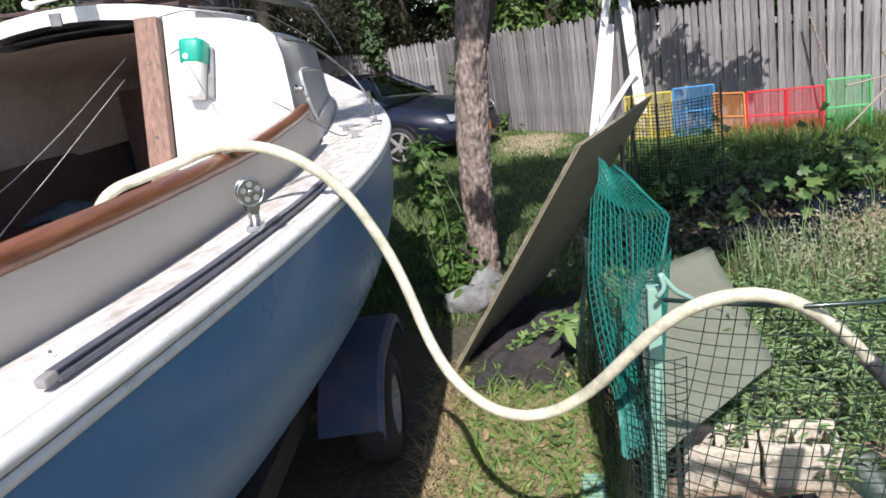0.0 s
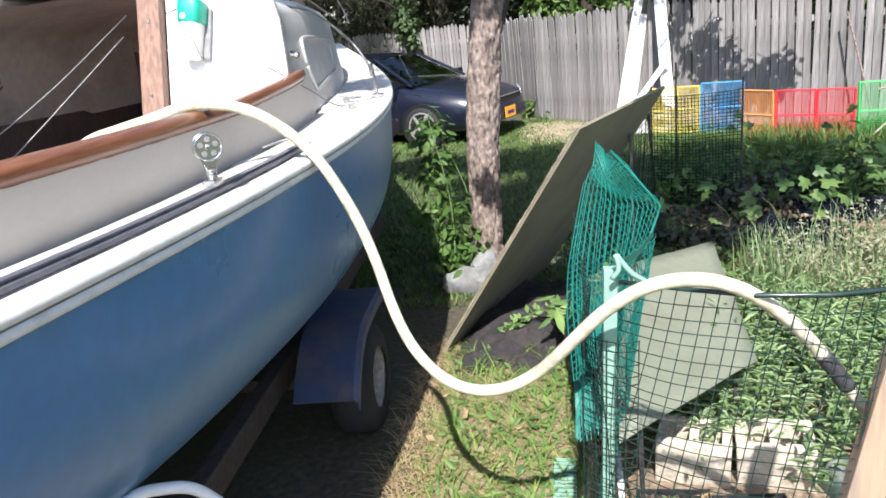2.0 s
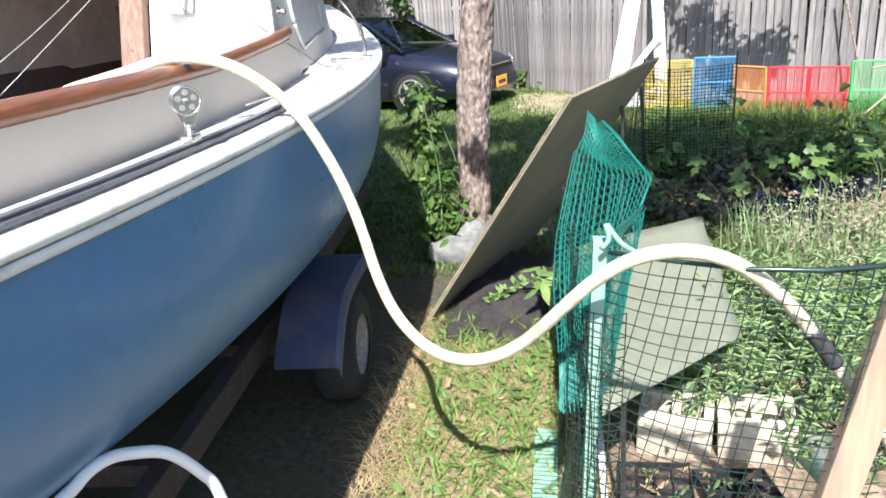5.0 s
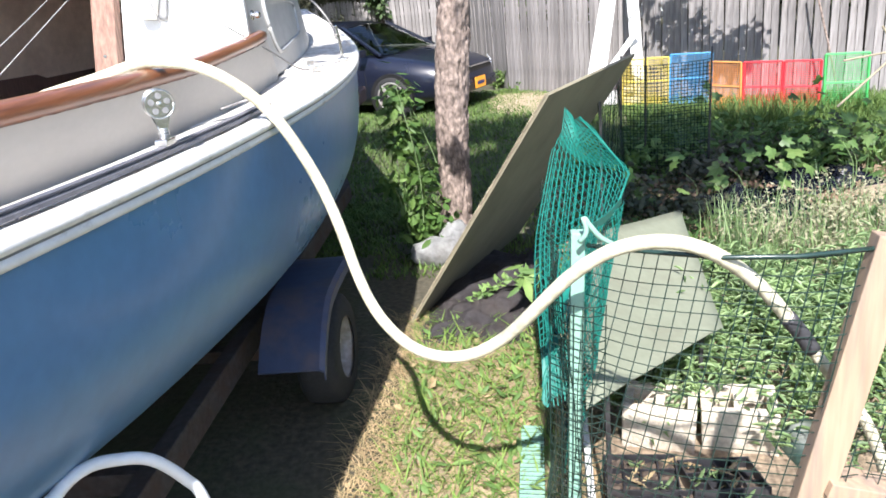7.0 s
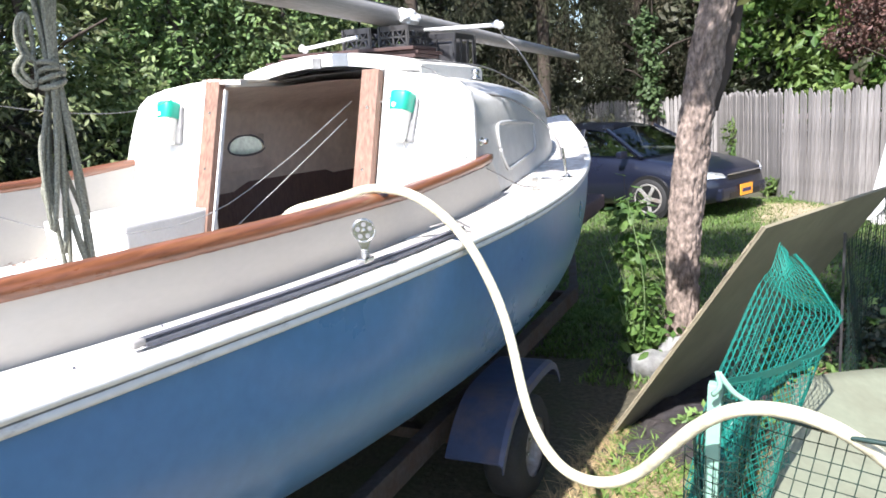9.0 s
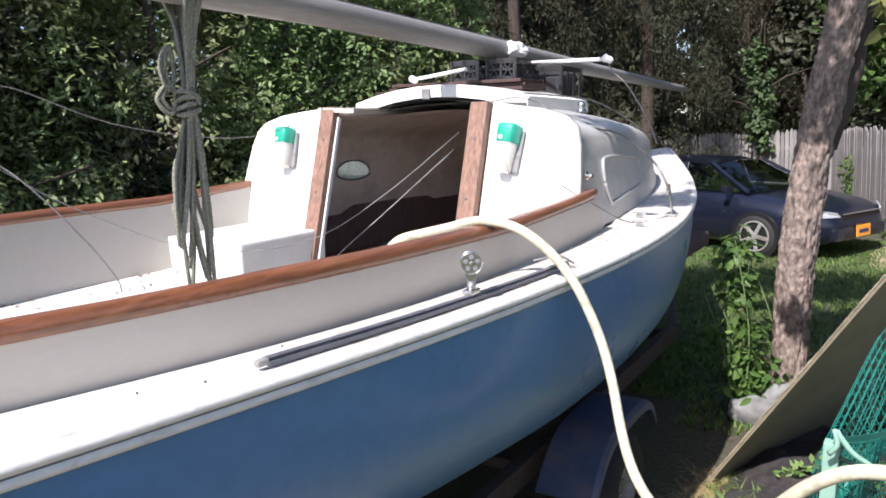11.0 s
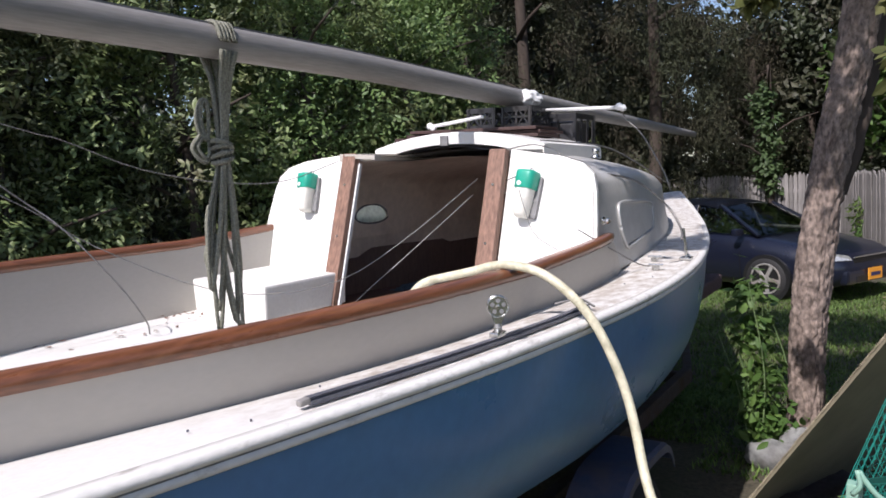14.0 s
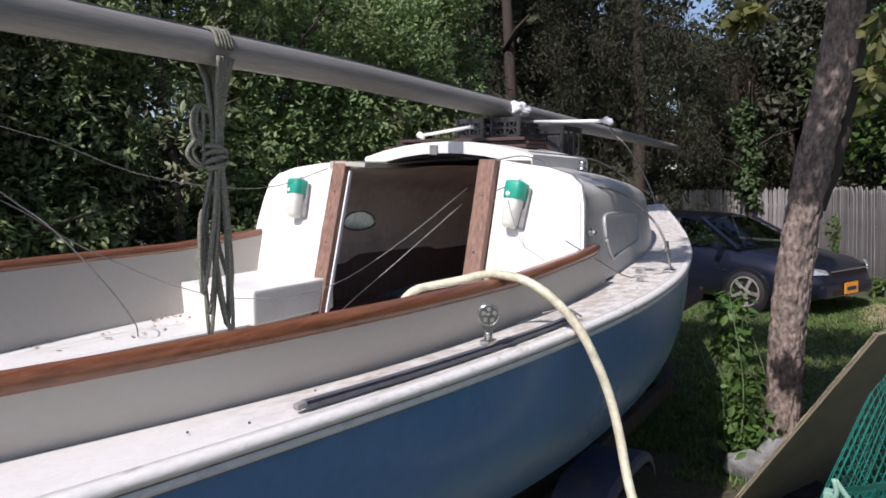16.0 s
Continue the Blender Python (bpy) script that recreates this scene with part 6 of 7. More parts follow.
    # a leafy spray hanging into view
    p, nr = cloud([(0.19, 2.8, 2.66, 0.06, 0.07, 0.05), (0.27, 2.8, 2.67, 0.06, 0.07, 0.05), (0.72, 2.8, 2.36, 0.045, 0.07, 0.10), (0.74, 2.8, 2.55, 0.05, 0.08, 0.10)], 130, rng, 0.95)
    v, f = leaves(p, nr, 0.088, 0.55, rng, 1.6, True)
    raw("hanging_spray", v.tolist(), f.tolist(), "hang", t, "bronze-green drooping leaves", "stuff")
    # leaves above the view, added to throw a dark blotch on the fence
    p, nr = cloud([(2.5, 8.9, 3.35, 0.10, 0.2, 0.16), (2.6, 8.8, 3.65, 0.14, 0.25, 0.18), (2.68, 8.7, 4.05, 0.18, 0.3, 0.2), (3.0, 8.6, 4.2, 0.28, 0.3, 0.2), (3.3, 8.5, 4.05, 0.22, 0.25, 0.16), (3.55, 8.4, 4.4, 0.3, 0.3, 0.16), (3.3, 8.5, 4.5, 0.3, 0.3, 0.16), (2.2, 8.9, 4.0, 0.3, 0.3, 0.14), (4.3, 7.9, 4.2, 0.5, 0.4, 0.2), (5.0, 7.6, 4.5, 0.5, 0.4, 0.25), (3.9, 8.2, 4.6, 0.4, 0.3, 0.2)], 2100, rng, 0.95)
    v, f = leaves(p, nr, 0.10, 0.6, rng, 0.8, True)
    raw("overhanging_leaves", v.tolist(), f.tolist(), "bronze", t, "unseen bronze leaves added to shade the fence")
    # branch added to carry those unseen leaves
    part("branch", new_tube(curve_points([(0.55, 4.4, 3.5), (1.6, 6.4, 4.3), (2.7, 8.5, 4.0), (2.55, 8.85, 3.1)], 14), 0.03, 8, 0.006), "bark_dark", t, "", True)
    part("twig", new_tube(curve_points([(1.65, 2.9, 3.6), (0.7, 2.9, 3.0), (0.22, 2.82, 2.62)], 10), 0.008, 5), "bark_dark", t)
    part("twig", new_tube(curve_points([(1.65, 2.9, 3.6), (1.1, 2.85, 3.0), (0.73, 2.8, 2.42)], 10), 0.008, 5), "bark_dark", t)


build_path_tree()


def build_shrub_by_tree():
    t = thing("sapling", "leafy green sapling growing against the tree", "shrub")
    rng = np.random.default_rng(11)
    r2 = random.Random(4)
    for k in range(7):
        x, y = -0.10 + r2.uniform(-0.16, 0.1), 4.60 + r2.uniform(-0.15, 0.15)
        h = r2.uniform(0.6, 1.25)
        part("stem", new_tube(curve_points([(x, y, 0), (x + r2.uniform(-0.08, 0.05), y, h * 0.5), (x + r2.uniform(-0.2, 0.08), y - 0.05, h)], 8), 0.006, 5, 0.003), "bed", t)
    blobs = [(-0.12, 4.55, 0.25, 0.18, 0.16, 0.2), (-0.18, 4.55, 0.55, 0.18, 0.16, 0.22), (-0.20, 4.58, 0.85, 0.17, 0.15, 0.2), (-0.22, 4.6, 1.12, 0.17, 0.12, 0.12), (0.0, 4.5, 0.2, 0.14, 0.12, 0.14)]
    v, f = sprigs(blobs, 105, 7, 0.09, 0.48, rng, 0.9, 0.07)
    raw("leaves", v.tolist(), f.tolist(), "sapling", t)


build_shrub_by_tree()


# ---- bed plants, weeds, grass ----
def blades(n, area, h, w, rng, lean=0.5):
    """Blades of grass: bent strips of two quads."""
    x = rng.uniform(area[0], area[1], n)
    y = rng.uniform(area[2], area[3], n)
    a = rng.uniform(0, 2 * np.pi, n)
    hh = h * rng.uniform(0.5, 1.3, n)
    ln = lean * hh * rng.uniform(0.3, 1.4, n)
    z = np.array([ground_height(float(p), float(q)) for p, q in zip(x, y)]) - 0.01
    dx, dy = np.cos(a), np.sin(a)
    sx, sy = -dy * w / 2, dx * w / 2
    v = np.stack([np.stack([x - sx, y - sy, z], 1), np.stack([x + sx, y + sy, z], 1),
                  np.stack([x + sx * 0.8 + dx * ln * 0.35, y + sy * 0.8 + dy * ln * 0.35, z + hh * 0.6], 1), np.stack([x - sx * 0.8 + dx * ln * 0.35, y - sy * 0.8 + dy * ln * 0.35, z + hh * 0.6], 1),
                  np.stack([x + dx * ln, y + dy * ln, z + hh], 1)], 1).reshape(-1, 3)
    f = []
    for k in range(n):
        b = k * 5
        f += [(b, b + 1, b + 2, b + 3), (b + 3, b + 2, b + 4)]
    return v.tolist(), f


def stalks(blobs, n, per, size, aspect, rng):
    """Upright stalks set round with narrow leaves that arch up and out."""
    b = np.array(blobs, float)
    area = b[:, 3] * b[:, 4]
    k = rng.choice(len(b), n, p=area / area.sum())
    a, q = rng.uniform(0, 2 * np.pi, n), np.sqrt(rng.random(n))
    foot = np.stack([b[k, 0] + b[k, 3] * q * np.cos(a), b[k, 1] + b[k, 4] * q * np.sin(a), np.full(n, 0.02)], 1)
    top = foot + np.stack([rng.normal(0, 0.05, n), rng.normal(0, 0.05, n), (b[k, 2] + b[k, 5] * (1 - 0.6 * q)) * rng.uniform(0.7, 1.1, n)], 1)
    h = np.linspace(0.25, 1.0, per)[None, :, None]
    c = (foot[:, None, :] * (1 - h) + top[:, None, :] * h).reshape(-1, 3)
    m = len(c)
    turn = rng.uniform(0, 2 * np.pi, m)
    rise = rng.uniform(0.1, 1.1, m)
    d = np.stack([np.cos(turn), np.sin(turn), rise], 1)
    d /= np.linalg.norm(d, axis=1, keepdims=True)
    s = np.stack([-np.sin(turn), np.cos(turn), np.zeros(m)], 1)
    up = np.cross(d, s)
    ln = (size * rng.uniform(0.6, 1.35, m))[:, None]
    w = ln * aspect * 0.5
    sag = np.array((0, 0, 1.0)) * ln
    v = np.stack([c, c + d * ln * 0.35 + s * w + up * w * 0.3, c + d * ln * 0.72 + s * w * 0.7 - sag * 0.07, c + d * ln - sag * 0.28, c + d * ln * 0.72 - s * w * 0.7 - sag * 0.07, c + d * ln * 0.35 - s * w + up * w * 0.3], axis=1).reshape(-1, 3)
    i = np.arange(m)[:, None] * 6
    return v, np.concatenate([i + np.array((0, 1, 2, 3)), i + np.array((0, 3, 4, 5))], axis=0)


def build_growth():
    rng = np.random.default_rng(21)
    v, f = blades(5500, (-0.06, 0.68, 1.4, 3.55), 0.05, 0.006, rng, 1.5)
    raw("grass", v, f, "grass", None, "trampled bright grass along the path", "stuff")["category"] = "grass"
    v, f = blades(900, (0.02, 0.66, 1.5, 3.5), 0.09, 0.009, rng, 1.6)
    raw("tall_grass", v, f, "grass", None, "longer bent grass tufts on the path", "stuff")["category"] = "grass"
    v, f = blades(10000, (-0.2, 0.8, 1.4, 3.6), 0.04, 0.005, rng, 3.2)
    raw("straw", v, f, "straw", None, "dry straw and clippings strewn on the path", "stuff")["category"] = "straw"
    v, f = blades(76000, (-3.6, 4.2, 6.0, 12.8), 0.055, 0.012, rng, 0.9)
    v2, f2 = blades(13000, (-0.5, 4.2, 4.1, 6.0), 0.05, 0.012, rng, 0.9)
    for v2, f2 in ((v2, f2), blades(2600, (-1.0, -0.5, 4.6, 6.0), 0.045, 0.012, rng, 1.0), blades(3600, (-2.4, -0.5, 5.5, 6.0), 0.045, 0.012, rng, 1.0), blades(1500, (-1.6, -0.9, 5.0, 6.0), 0.04, 0.012, rng, 1.0), blades(9000, (3.6, 6.2, 5.6, 9.4), 0.13, 0.012, rng, 0.9)):
        f = f + [tuple(q + len(v) for q in face) for face in f2]
        v = v + v2
    raw("lawn_grass", v, f, "lawn", None, "short lawn grass under the trees", "stuff")["category"] = "grass"
    v, f = [], []
    for n, area in ((24000, (0.95, 7.5, -6.5, 1.15)), (14000, (2.6, 7.5, 1.15, 5.6)), (14000, (-6.5, -2.9, -6.5, 6.0)), (7000, (-2.9, 0.0, -6.5, -0.7)), (2500, (-0.1, 1.0, -6.5, -3.2))):
        v2, f2 = blades(n, area, 0.055, 0.016, rng, 1.0)
        f = f + [tuple(q + len(v) for q in face) for face in f2]
        v = v + v2
    raw("yard_grass", v, f, "lawn", None, "short patchy grass of the yard", "stuff")["category"] = "grass"
    v, f = blades(3200, (1.9, 4.6, 7.7, 8.9), 0.26, 0.010, rng, 0.7)
    raw("rough_grass", v, f, "lawn", None, "rough uncut grass at the foot of the screens", "stuff")["category"] = "grass"
    # broad weeds on the path
    n = 620
    c = np.stack([rng.uniform(0.02, 0.68, n), rng.uniform(1.9, 3.4, n), rng.uniform(0.01, 0.06, n)], 1)
    nr = np.tile((0, -0.15, 1.0), (n, 1)) + rng.normal(0, 0.45, (n, 3))
    v, f = leaves(c, nr, 0.066, 0.34, rng, 0, True)
    raw("weeds", v.tolist(), f.tolist(), "weed", None, "low broad-leaved weeds on the path", "stuff")["category"] = "weeds"
    n = 60
    c = np.stack([rng.uniform(-0.05, 0.68, n), rng.uniform(2.0, 3.7, n), rng.uniform(0.03, 0.05, n)], 1)
    v, f = leaves(c, np.tile((0, 0, 1.0), (n, 1)) + rng.normal(0, 0.35, (n, 3)), 0.05, 0.6, rng, 0)
    raw("fallen_leaves", v.tolist(), f.tolist(), "straw", None, "curled brown fallen leaves", "stuff")["category"] = "leaves"
    # trailing weed over the cloth and a bright leafy seedling
    n = 90
    u = rng.random(n)
    c = np.stack([0.25 + 0.45 * u, 3.45 + 0.25 * u + rng.normal(0, 0.02, n), 0.10 + 0.07 * np.sin(u * 3.1) + rng.uniform(0, 0.03, n)], 1)
    v, f = leaves(c, np.tile((0, -0.3, 1.0), (n, 1)) + rng.normal(0, 0.4, (n, 3)), 0.045, 0.55, rng, 0)
    raw("creeper", v.tolist(), f.tolist(), "weed", None, "small green creeper trailing over the cloth", "stuff")["category"] = "weeds"
    t = thing("seedling", "bright green compound-leaved seedling beside the mesh", "plant")
    part("stem", new_tube([(0.68, 3.35, 0.0), (0.64, 3.30, 0.22), (0.60, 3.28, 0.34)], 0.005, 5), "weed", t)
    n = 26
    a = rng.uniform(0, 2 * np.pi, n)
    c = np.array((0.60, 3.28, 0.33)) + np.stack([0.06 * np.cos(a), 0.05 * np.sin(a), rng.uniform(-0.06, 0.05, n)], 1)
    v, f = leaves(c, np.stack([np.cos(a) * 0.3, np.sin(a) * 0.3 - 0.4, np.ones(n)], 1), 0.13, 0.33, rng, 0.2, True)
    raw("leaves", v.tolist(), f.tolist(), "weed", t)
    # the bed behind the blocks
    edge = [(1.14, 2.1, 0.19, 0.06, 0.05, 0.08), (1.42, 2.08, 0.2, 0.07, 0.05, 0.06), (0.95, 2.16, 0.21, 0.07, 0.05, 0.04), (1.15, 2.3, 0.22, 0.1, 0.07, 0.08), (1.5, 2.28, 0.2, 0.12, 0.07, 0.1), (0.93, 2.34, 0.16, 0.08, 0.06, 0.12), (1.0, 2.44, 0.18, 0.18, 0.12, 0.18), (1.28, 2.42, 0.2, 0.2, 0.14, 0.18), (1.6, 2.4, 0.22, 0.25, 0.15, 0.2), (1.85, 2.35, 0.2, 0.2, 0.2, 0.2)]
    middle = [(1.25, 2.85, 0.24, 0.26, 0.22, 0.2), (1.65, 2.85, 0.26, 0.3, 0.24, 0.22), (2.05, 2.95, 0.26, 0.32, 0.3, 0.24), (1.55, 3.3, 0.2, 0.36, 0.3, 0.2), (2.45, 3.1, 0.26, 0.36, 0.34, 0.25), (1.05, 2.66, 0.2, 0.16, 0.1, 0.13), (1.3, 2.62, 0.24, 0.2, 0.08, 0.1), (2.85, 3.0, 0.3, 0.36, 0.4, 0.3), (1.95, 2.6, 0.22, 0.3, 0.18, 0.22), (1.1, 3.2, 0.12, 0.2, 0.3, 0.14)]
    blobs = edge + middle
    blobs += [(1.75, 2.0, 0.16, 0.2, 0.18, 0.16), (2.1, 2.0, 0.2, 0.25, 0.25, 0.2), (2.3, 2.5, 0.25, 0.3, 0.3, 0.25), (2.0, 1.65, 0.14, 0.25, 0.2, 0.14)]
    v, f = stalks(blobs, 760, 17, 0.066, 0.20, rng)
    raw("bed_plants", v.tolist(), f.tolist(), "bed", None, "dense narrow-leaved plants filling the garden bed", "stuff")["category"] = "plants"
    # pale flowering weeds
    p, nr = cloud([(2.0, 4.0, 0.22, 0.3, 0.3, 0.24), (2.45, 4.1, 0.26, 0.36, 0.3, 0.28), (2.95, 4.0, 0.28, 0.4, 0.4, 0.3), (2.3, 3.6, 0.22, 0.36, 0.25, 0.24)], 5200, rng, 0.95)
    v, f = leaves(p, nr, 0.03, 0.42, rng, -0.2)
    raw("flowering_weeds", v.tolist(), f.tolist(), "dry_flower", None, "pale feathery flowering weeds", "stuff")["category"] = "weeds"
    v, f = blades(900, (1.7, 3.3, 3.5, 4.4), 0.40, 0.008, rng, 0.3)
    raw("weed_stalks", v, f, "bed", None, "upright weed stalks in the bed", "stuff")["category"] = "weeds"
    # vines with broad lobed leaves behind, over dry litter
    # small weeds in a dark leaf colour that stands for the shade there
    p, nr = cloud([(1.35, 5.0, 0.14, 0.3, 0.3, 0.14), (1.35, 5.6, 0.14, 0.4, 0.4, 0.14), (2.2, 5.9, 0.15, 0.6, 0.4, 0.15), (2.6, 6.4, 0.18, 0.6, 0.4, 0.16), (1.75, 4.9, 0.14, 0.3, 0.3, 0.14), (3.3, 6.1, 0.25, 0.3, 0.3, 0.2)], 2600, rng, 0.95)
    nr = nr + np.array((0, -0.3, 0.4)) + rng.normal(0, 0.4, nr.shape)
    v, f = leaves(p, nr, 0.058, 0.6, rng, 0.2, True)
    raw("dark_brambles", v.tolist(), f.tolist(), "dark_leaf", None, "small-leaved weeds tangled behind the bed, coloured dark for their shade", "stuff")["category"] = "weeds"
    spots = ((1.80, 5.25, 0.28), (2.15, 5.3, 0.28), (2.48, 4.98, 0.38), (2.88, 5.12, 0.46), (2.98, 5.3, 0.42), (3.15, 5.5, 0.46), (2.5, 7.1, 0.45), (3.3, 6.7, 0.5), (3.3, 4.5, 0.36), (2.76, 3.98, 0.40), (3.6, 5.8, 0.5), (1.4, 5.2, 0.2))
    for k, (x, y, z) in enumerate(spots):
        t = thing("vine", "leafy vine shoot with broad lobed leaves behind the bed", "plant", None, "vines behind the bed")
        part("stem", new_tube(curve_points([(x + 0.12, y + 0.06, 0.0), (x + 0.1, y + 0.02, z * 0.6), (x, y, z)], 8), 0.005, 5, 0.003), "bed", t)
        n = 4 + 3 * (k % 3)
        c = np.array((x, y, z)) + rng.normal(0, 1.0, (n, 3)) * np.array((0.12, 0.10, 0.09))
        c[:, 2] = np.maximum(c[:, 2], 0.05)
        v, f = lobed_leaves(c, np.tile((0, -0.55, 1.0), (n, 1)) + rng.normal(0, 0.5, (n, 3)), 0.12, rng)
        raw("leaves", v.tolist(), f.tolist(), "vine", t)
    n = 5200
    c = np.stack([rng.uniform(0.8, 3.6, n), rng.uniform(3.3, 6.2, n), rng.uniform(0.015, 0.05, n)], 1)
    v, f = leaves(c, np.tile((0, -0.2, 1.0), (n, 1)) + rng.normal(0, 0.6, (n, 3)), 0.07, 0.35, rng, 0.0, True)
    raw("dry_litter", v.tolist(), f.tolist(), "litter", None, "brown dry leaves and stalks on the ground", "stuff")["category"] = "litter"
    t = thing("squash_plant", "squash plant with a yellow blossom by the dry soil", "plant")
    part("stem", new_tube([(3.24, 4.6, 0.0), (3.22, 4.57, 0.3), (3.2, 4.55, 0.5)], 0.006, 5), "bed", t)
    n = 7
    a = np.arange(n) * 2 * np.pi / n
    c = np.tile((3.2, 4.55, 0.5), (n, 1))
    v, f = leaves(c, np.stack([np.cos(a), np.sin(a) - 0.4, np.ones(n) * 0.7], 1), 0.07, 0.8, rng, 0.0, True)
    raw("blossom", v.tolist(), f.tolist(), "blossom", t, "bright yellow blossom")
    n = 1300
    c = np.stack([rng.uniform(0.85, 2.1, n), rng.uniform(2.9, 4.9, n), rng.uniform(0.01, 0.13, n)], 1)
    v, f = leaves(c, np.tile((0, -0.3, 1.0), (n, 1)) + rng.normal(0, 0.6, (n, 3)), 0.06, 0.5, rng, 0.0, True)
    raw("ground_weeds", v.tolist(), f.tolist(), "sapling", None, "low dark weeds and litter behind the sheet", "stuff")["category"] = "weeds"
    p, nr = cloud([(2.3, 6.6, 0.2, 0.7, 0.5, 0.25), (1.6, 6.3, 0.2, 0.6, 0.6, 0.22), (3.0, 6.0, 0.2, 0.6, 0.5, 0.3), (2.2, 7.4, 0.12, 0.7, 0.6, 0.18)], 3200, rng, 0.9)
    v, f = leaves(p, nr, 0.09, 0.5, rng, 0.2)
    raw("shaded_weeds", v.tolist(), f.tolist(), "sapling", None, "shaded weeds in front of the crates", "stuff")["category"] = "weeds"


build_growth()


# ---- coloured mesh panels in a row before the fence ----
def build_panels():
    row = [("yellow", (2.04, 10.1), (2.34, 9.98), 0.62), ("yellow", (2.35, 9.98), (2.62, 9.86), 0.63), ("blue", (2.63, 9.85), (3.12, 9.66), 0.66), ("orange", (3.0, 9.2), (3.27, 8.86), 0.60),
           ("red", (3.29, 8.84), (3.66, 8.62), 0.60), ("red", (3.67, 8.61), (4.0, 8.42), 0.60), ("green", (4.05, 8.4), (4.45, 8.25), 0.66)]
    for k, (col, a, b, top) in enumerate(row):
        t = thing("plastic_screen", "upright %s plastic lattice screen standing along the fence" % col, "screen", None, "screens along the fence")
        a, b = Vector((*a, 0.0)), Vector((*b, 0.0))
        up = Vector((0.01 * (k % 3), 0.03, top))
        mat = "crate_" + col
        d = (b - a)
        w = d.length
        for p, q in ((a, a + up), (b, b + up), (a + up, b + up), (a + up * 0.04, b + up * 0.04), (a + up * 0.52, b + up * 0.52)):
            bm = bmesh.new()
            bar(bm, p, q, 0.022, 0.022, 0.003, (0.3, -1, 0.2))
            part("frame_bar", bm, mat, t)
        verts, faces = [], []

        def strip(p, q, wd):
            s = (q - p).cross(Vector((0.57, -0.8, 0))).normalized() * wd
            base = len(verts)
            n = Vector((-d.y, d.x, 0)).normalized() * -0.003
            for o in (n, -n):
                verts.extend(tuple(v) for v in (p - s + o, p + s + o, q + s + o, q - s + o))
            faces.extend(((base, base + 1, base + 2, base + 3), (base + 7, base + 6, base + 5, base + 4), (base, base + 3, base + 7, base + 4), (base + 1, base + 5, base + 6, base + 2)))
        nx, nz = int(w / 0.024), int(top / 0.024)
        for i in range(1, nx):
            p = a + d * i / nx
            strip(p, p + up, 0.0028)
        for j in range(1, nz):
            strip(a + up * j / nz, b + up * j / nz, 0.0028)
        raw("lattice", verts, faces, mat, t, "", "stuff")


build_panels()


# ---- picket fence ----
FENCE_RUNS = [[(-7.5, 19.6), (-1.15, 18.3)], [(-1.15, 18.3), (0.47, 12.75), (1.5, 11.45), (2.9, 10.4), (4.4, 9.5), (6.5, 8.3), (9.0, 6.9)]]


def build_fence():
    t = thing("picket_fence", "tall weathered grey stockade fence with pointed pickets", "fence")
    meshes = []
    for k in range(4):
        bm = bmesh.new()
        w, h, d = 0.083 + 0.004 * (k % 2), 1.72 + 0.025 * k, 0.018
        prof = [(-w / 2, 0), (w / 2, 0), (w / 2, h - 0.07), (w * 0.12, h), (-w * 0.12, h), (-w / 2, h - 0.075)]
        loft(bm, [[(x, -d * (0.5 if abs(x) > w * 0.4 else 0.8), z) for x, z in prof], [(x, d / 2, z) for x, z in prof]], True, True)
        bmesh.ops.recalc_face_normals(bm, faces=bm.faces)
        me = bpy.data.meshes.new("picket")
        bm.to_mesh(me)
        bm.free()
        me.materials.append(M["fence"])
        meshes.append(me)
    r = random.Random(8)
    for run in FENCE_RUNS:
        for a, b in zip(run, run[1:]):
            a, b = Vector((*a, 0)), Vector((*b, 0))
            d = b - a
            n = int(d.length / 0.094)
            ang = math.degrees(math.atan2(d.y, d.x))
            flip = 180 if ang > -20 else 0
            for k in range(n):
                p = a + d * (k + 0.5) / n
                ob = new("picket", r.choice(meshes))
                ob.parent = t
                ob.matrix_world = pose(p.x, p.y, 0.0 + r.uniform(-0.015, 0.015), r.uniform(-0.6, 0.6), r.uniform(-0.7, 0.7), ang + r.uniform(-2, 2))
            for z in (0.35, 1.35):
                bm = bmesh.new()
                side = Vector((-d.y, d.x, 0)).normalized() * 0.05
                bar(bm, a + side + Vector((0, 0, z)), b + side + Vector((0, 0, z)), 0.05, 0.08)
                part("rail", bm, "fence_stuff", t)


build_fence()


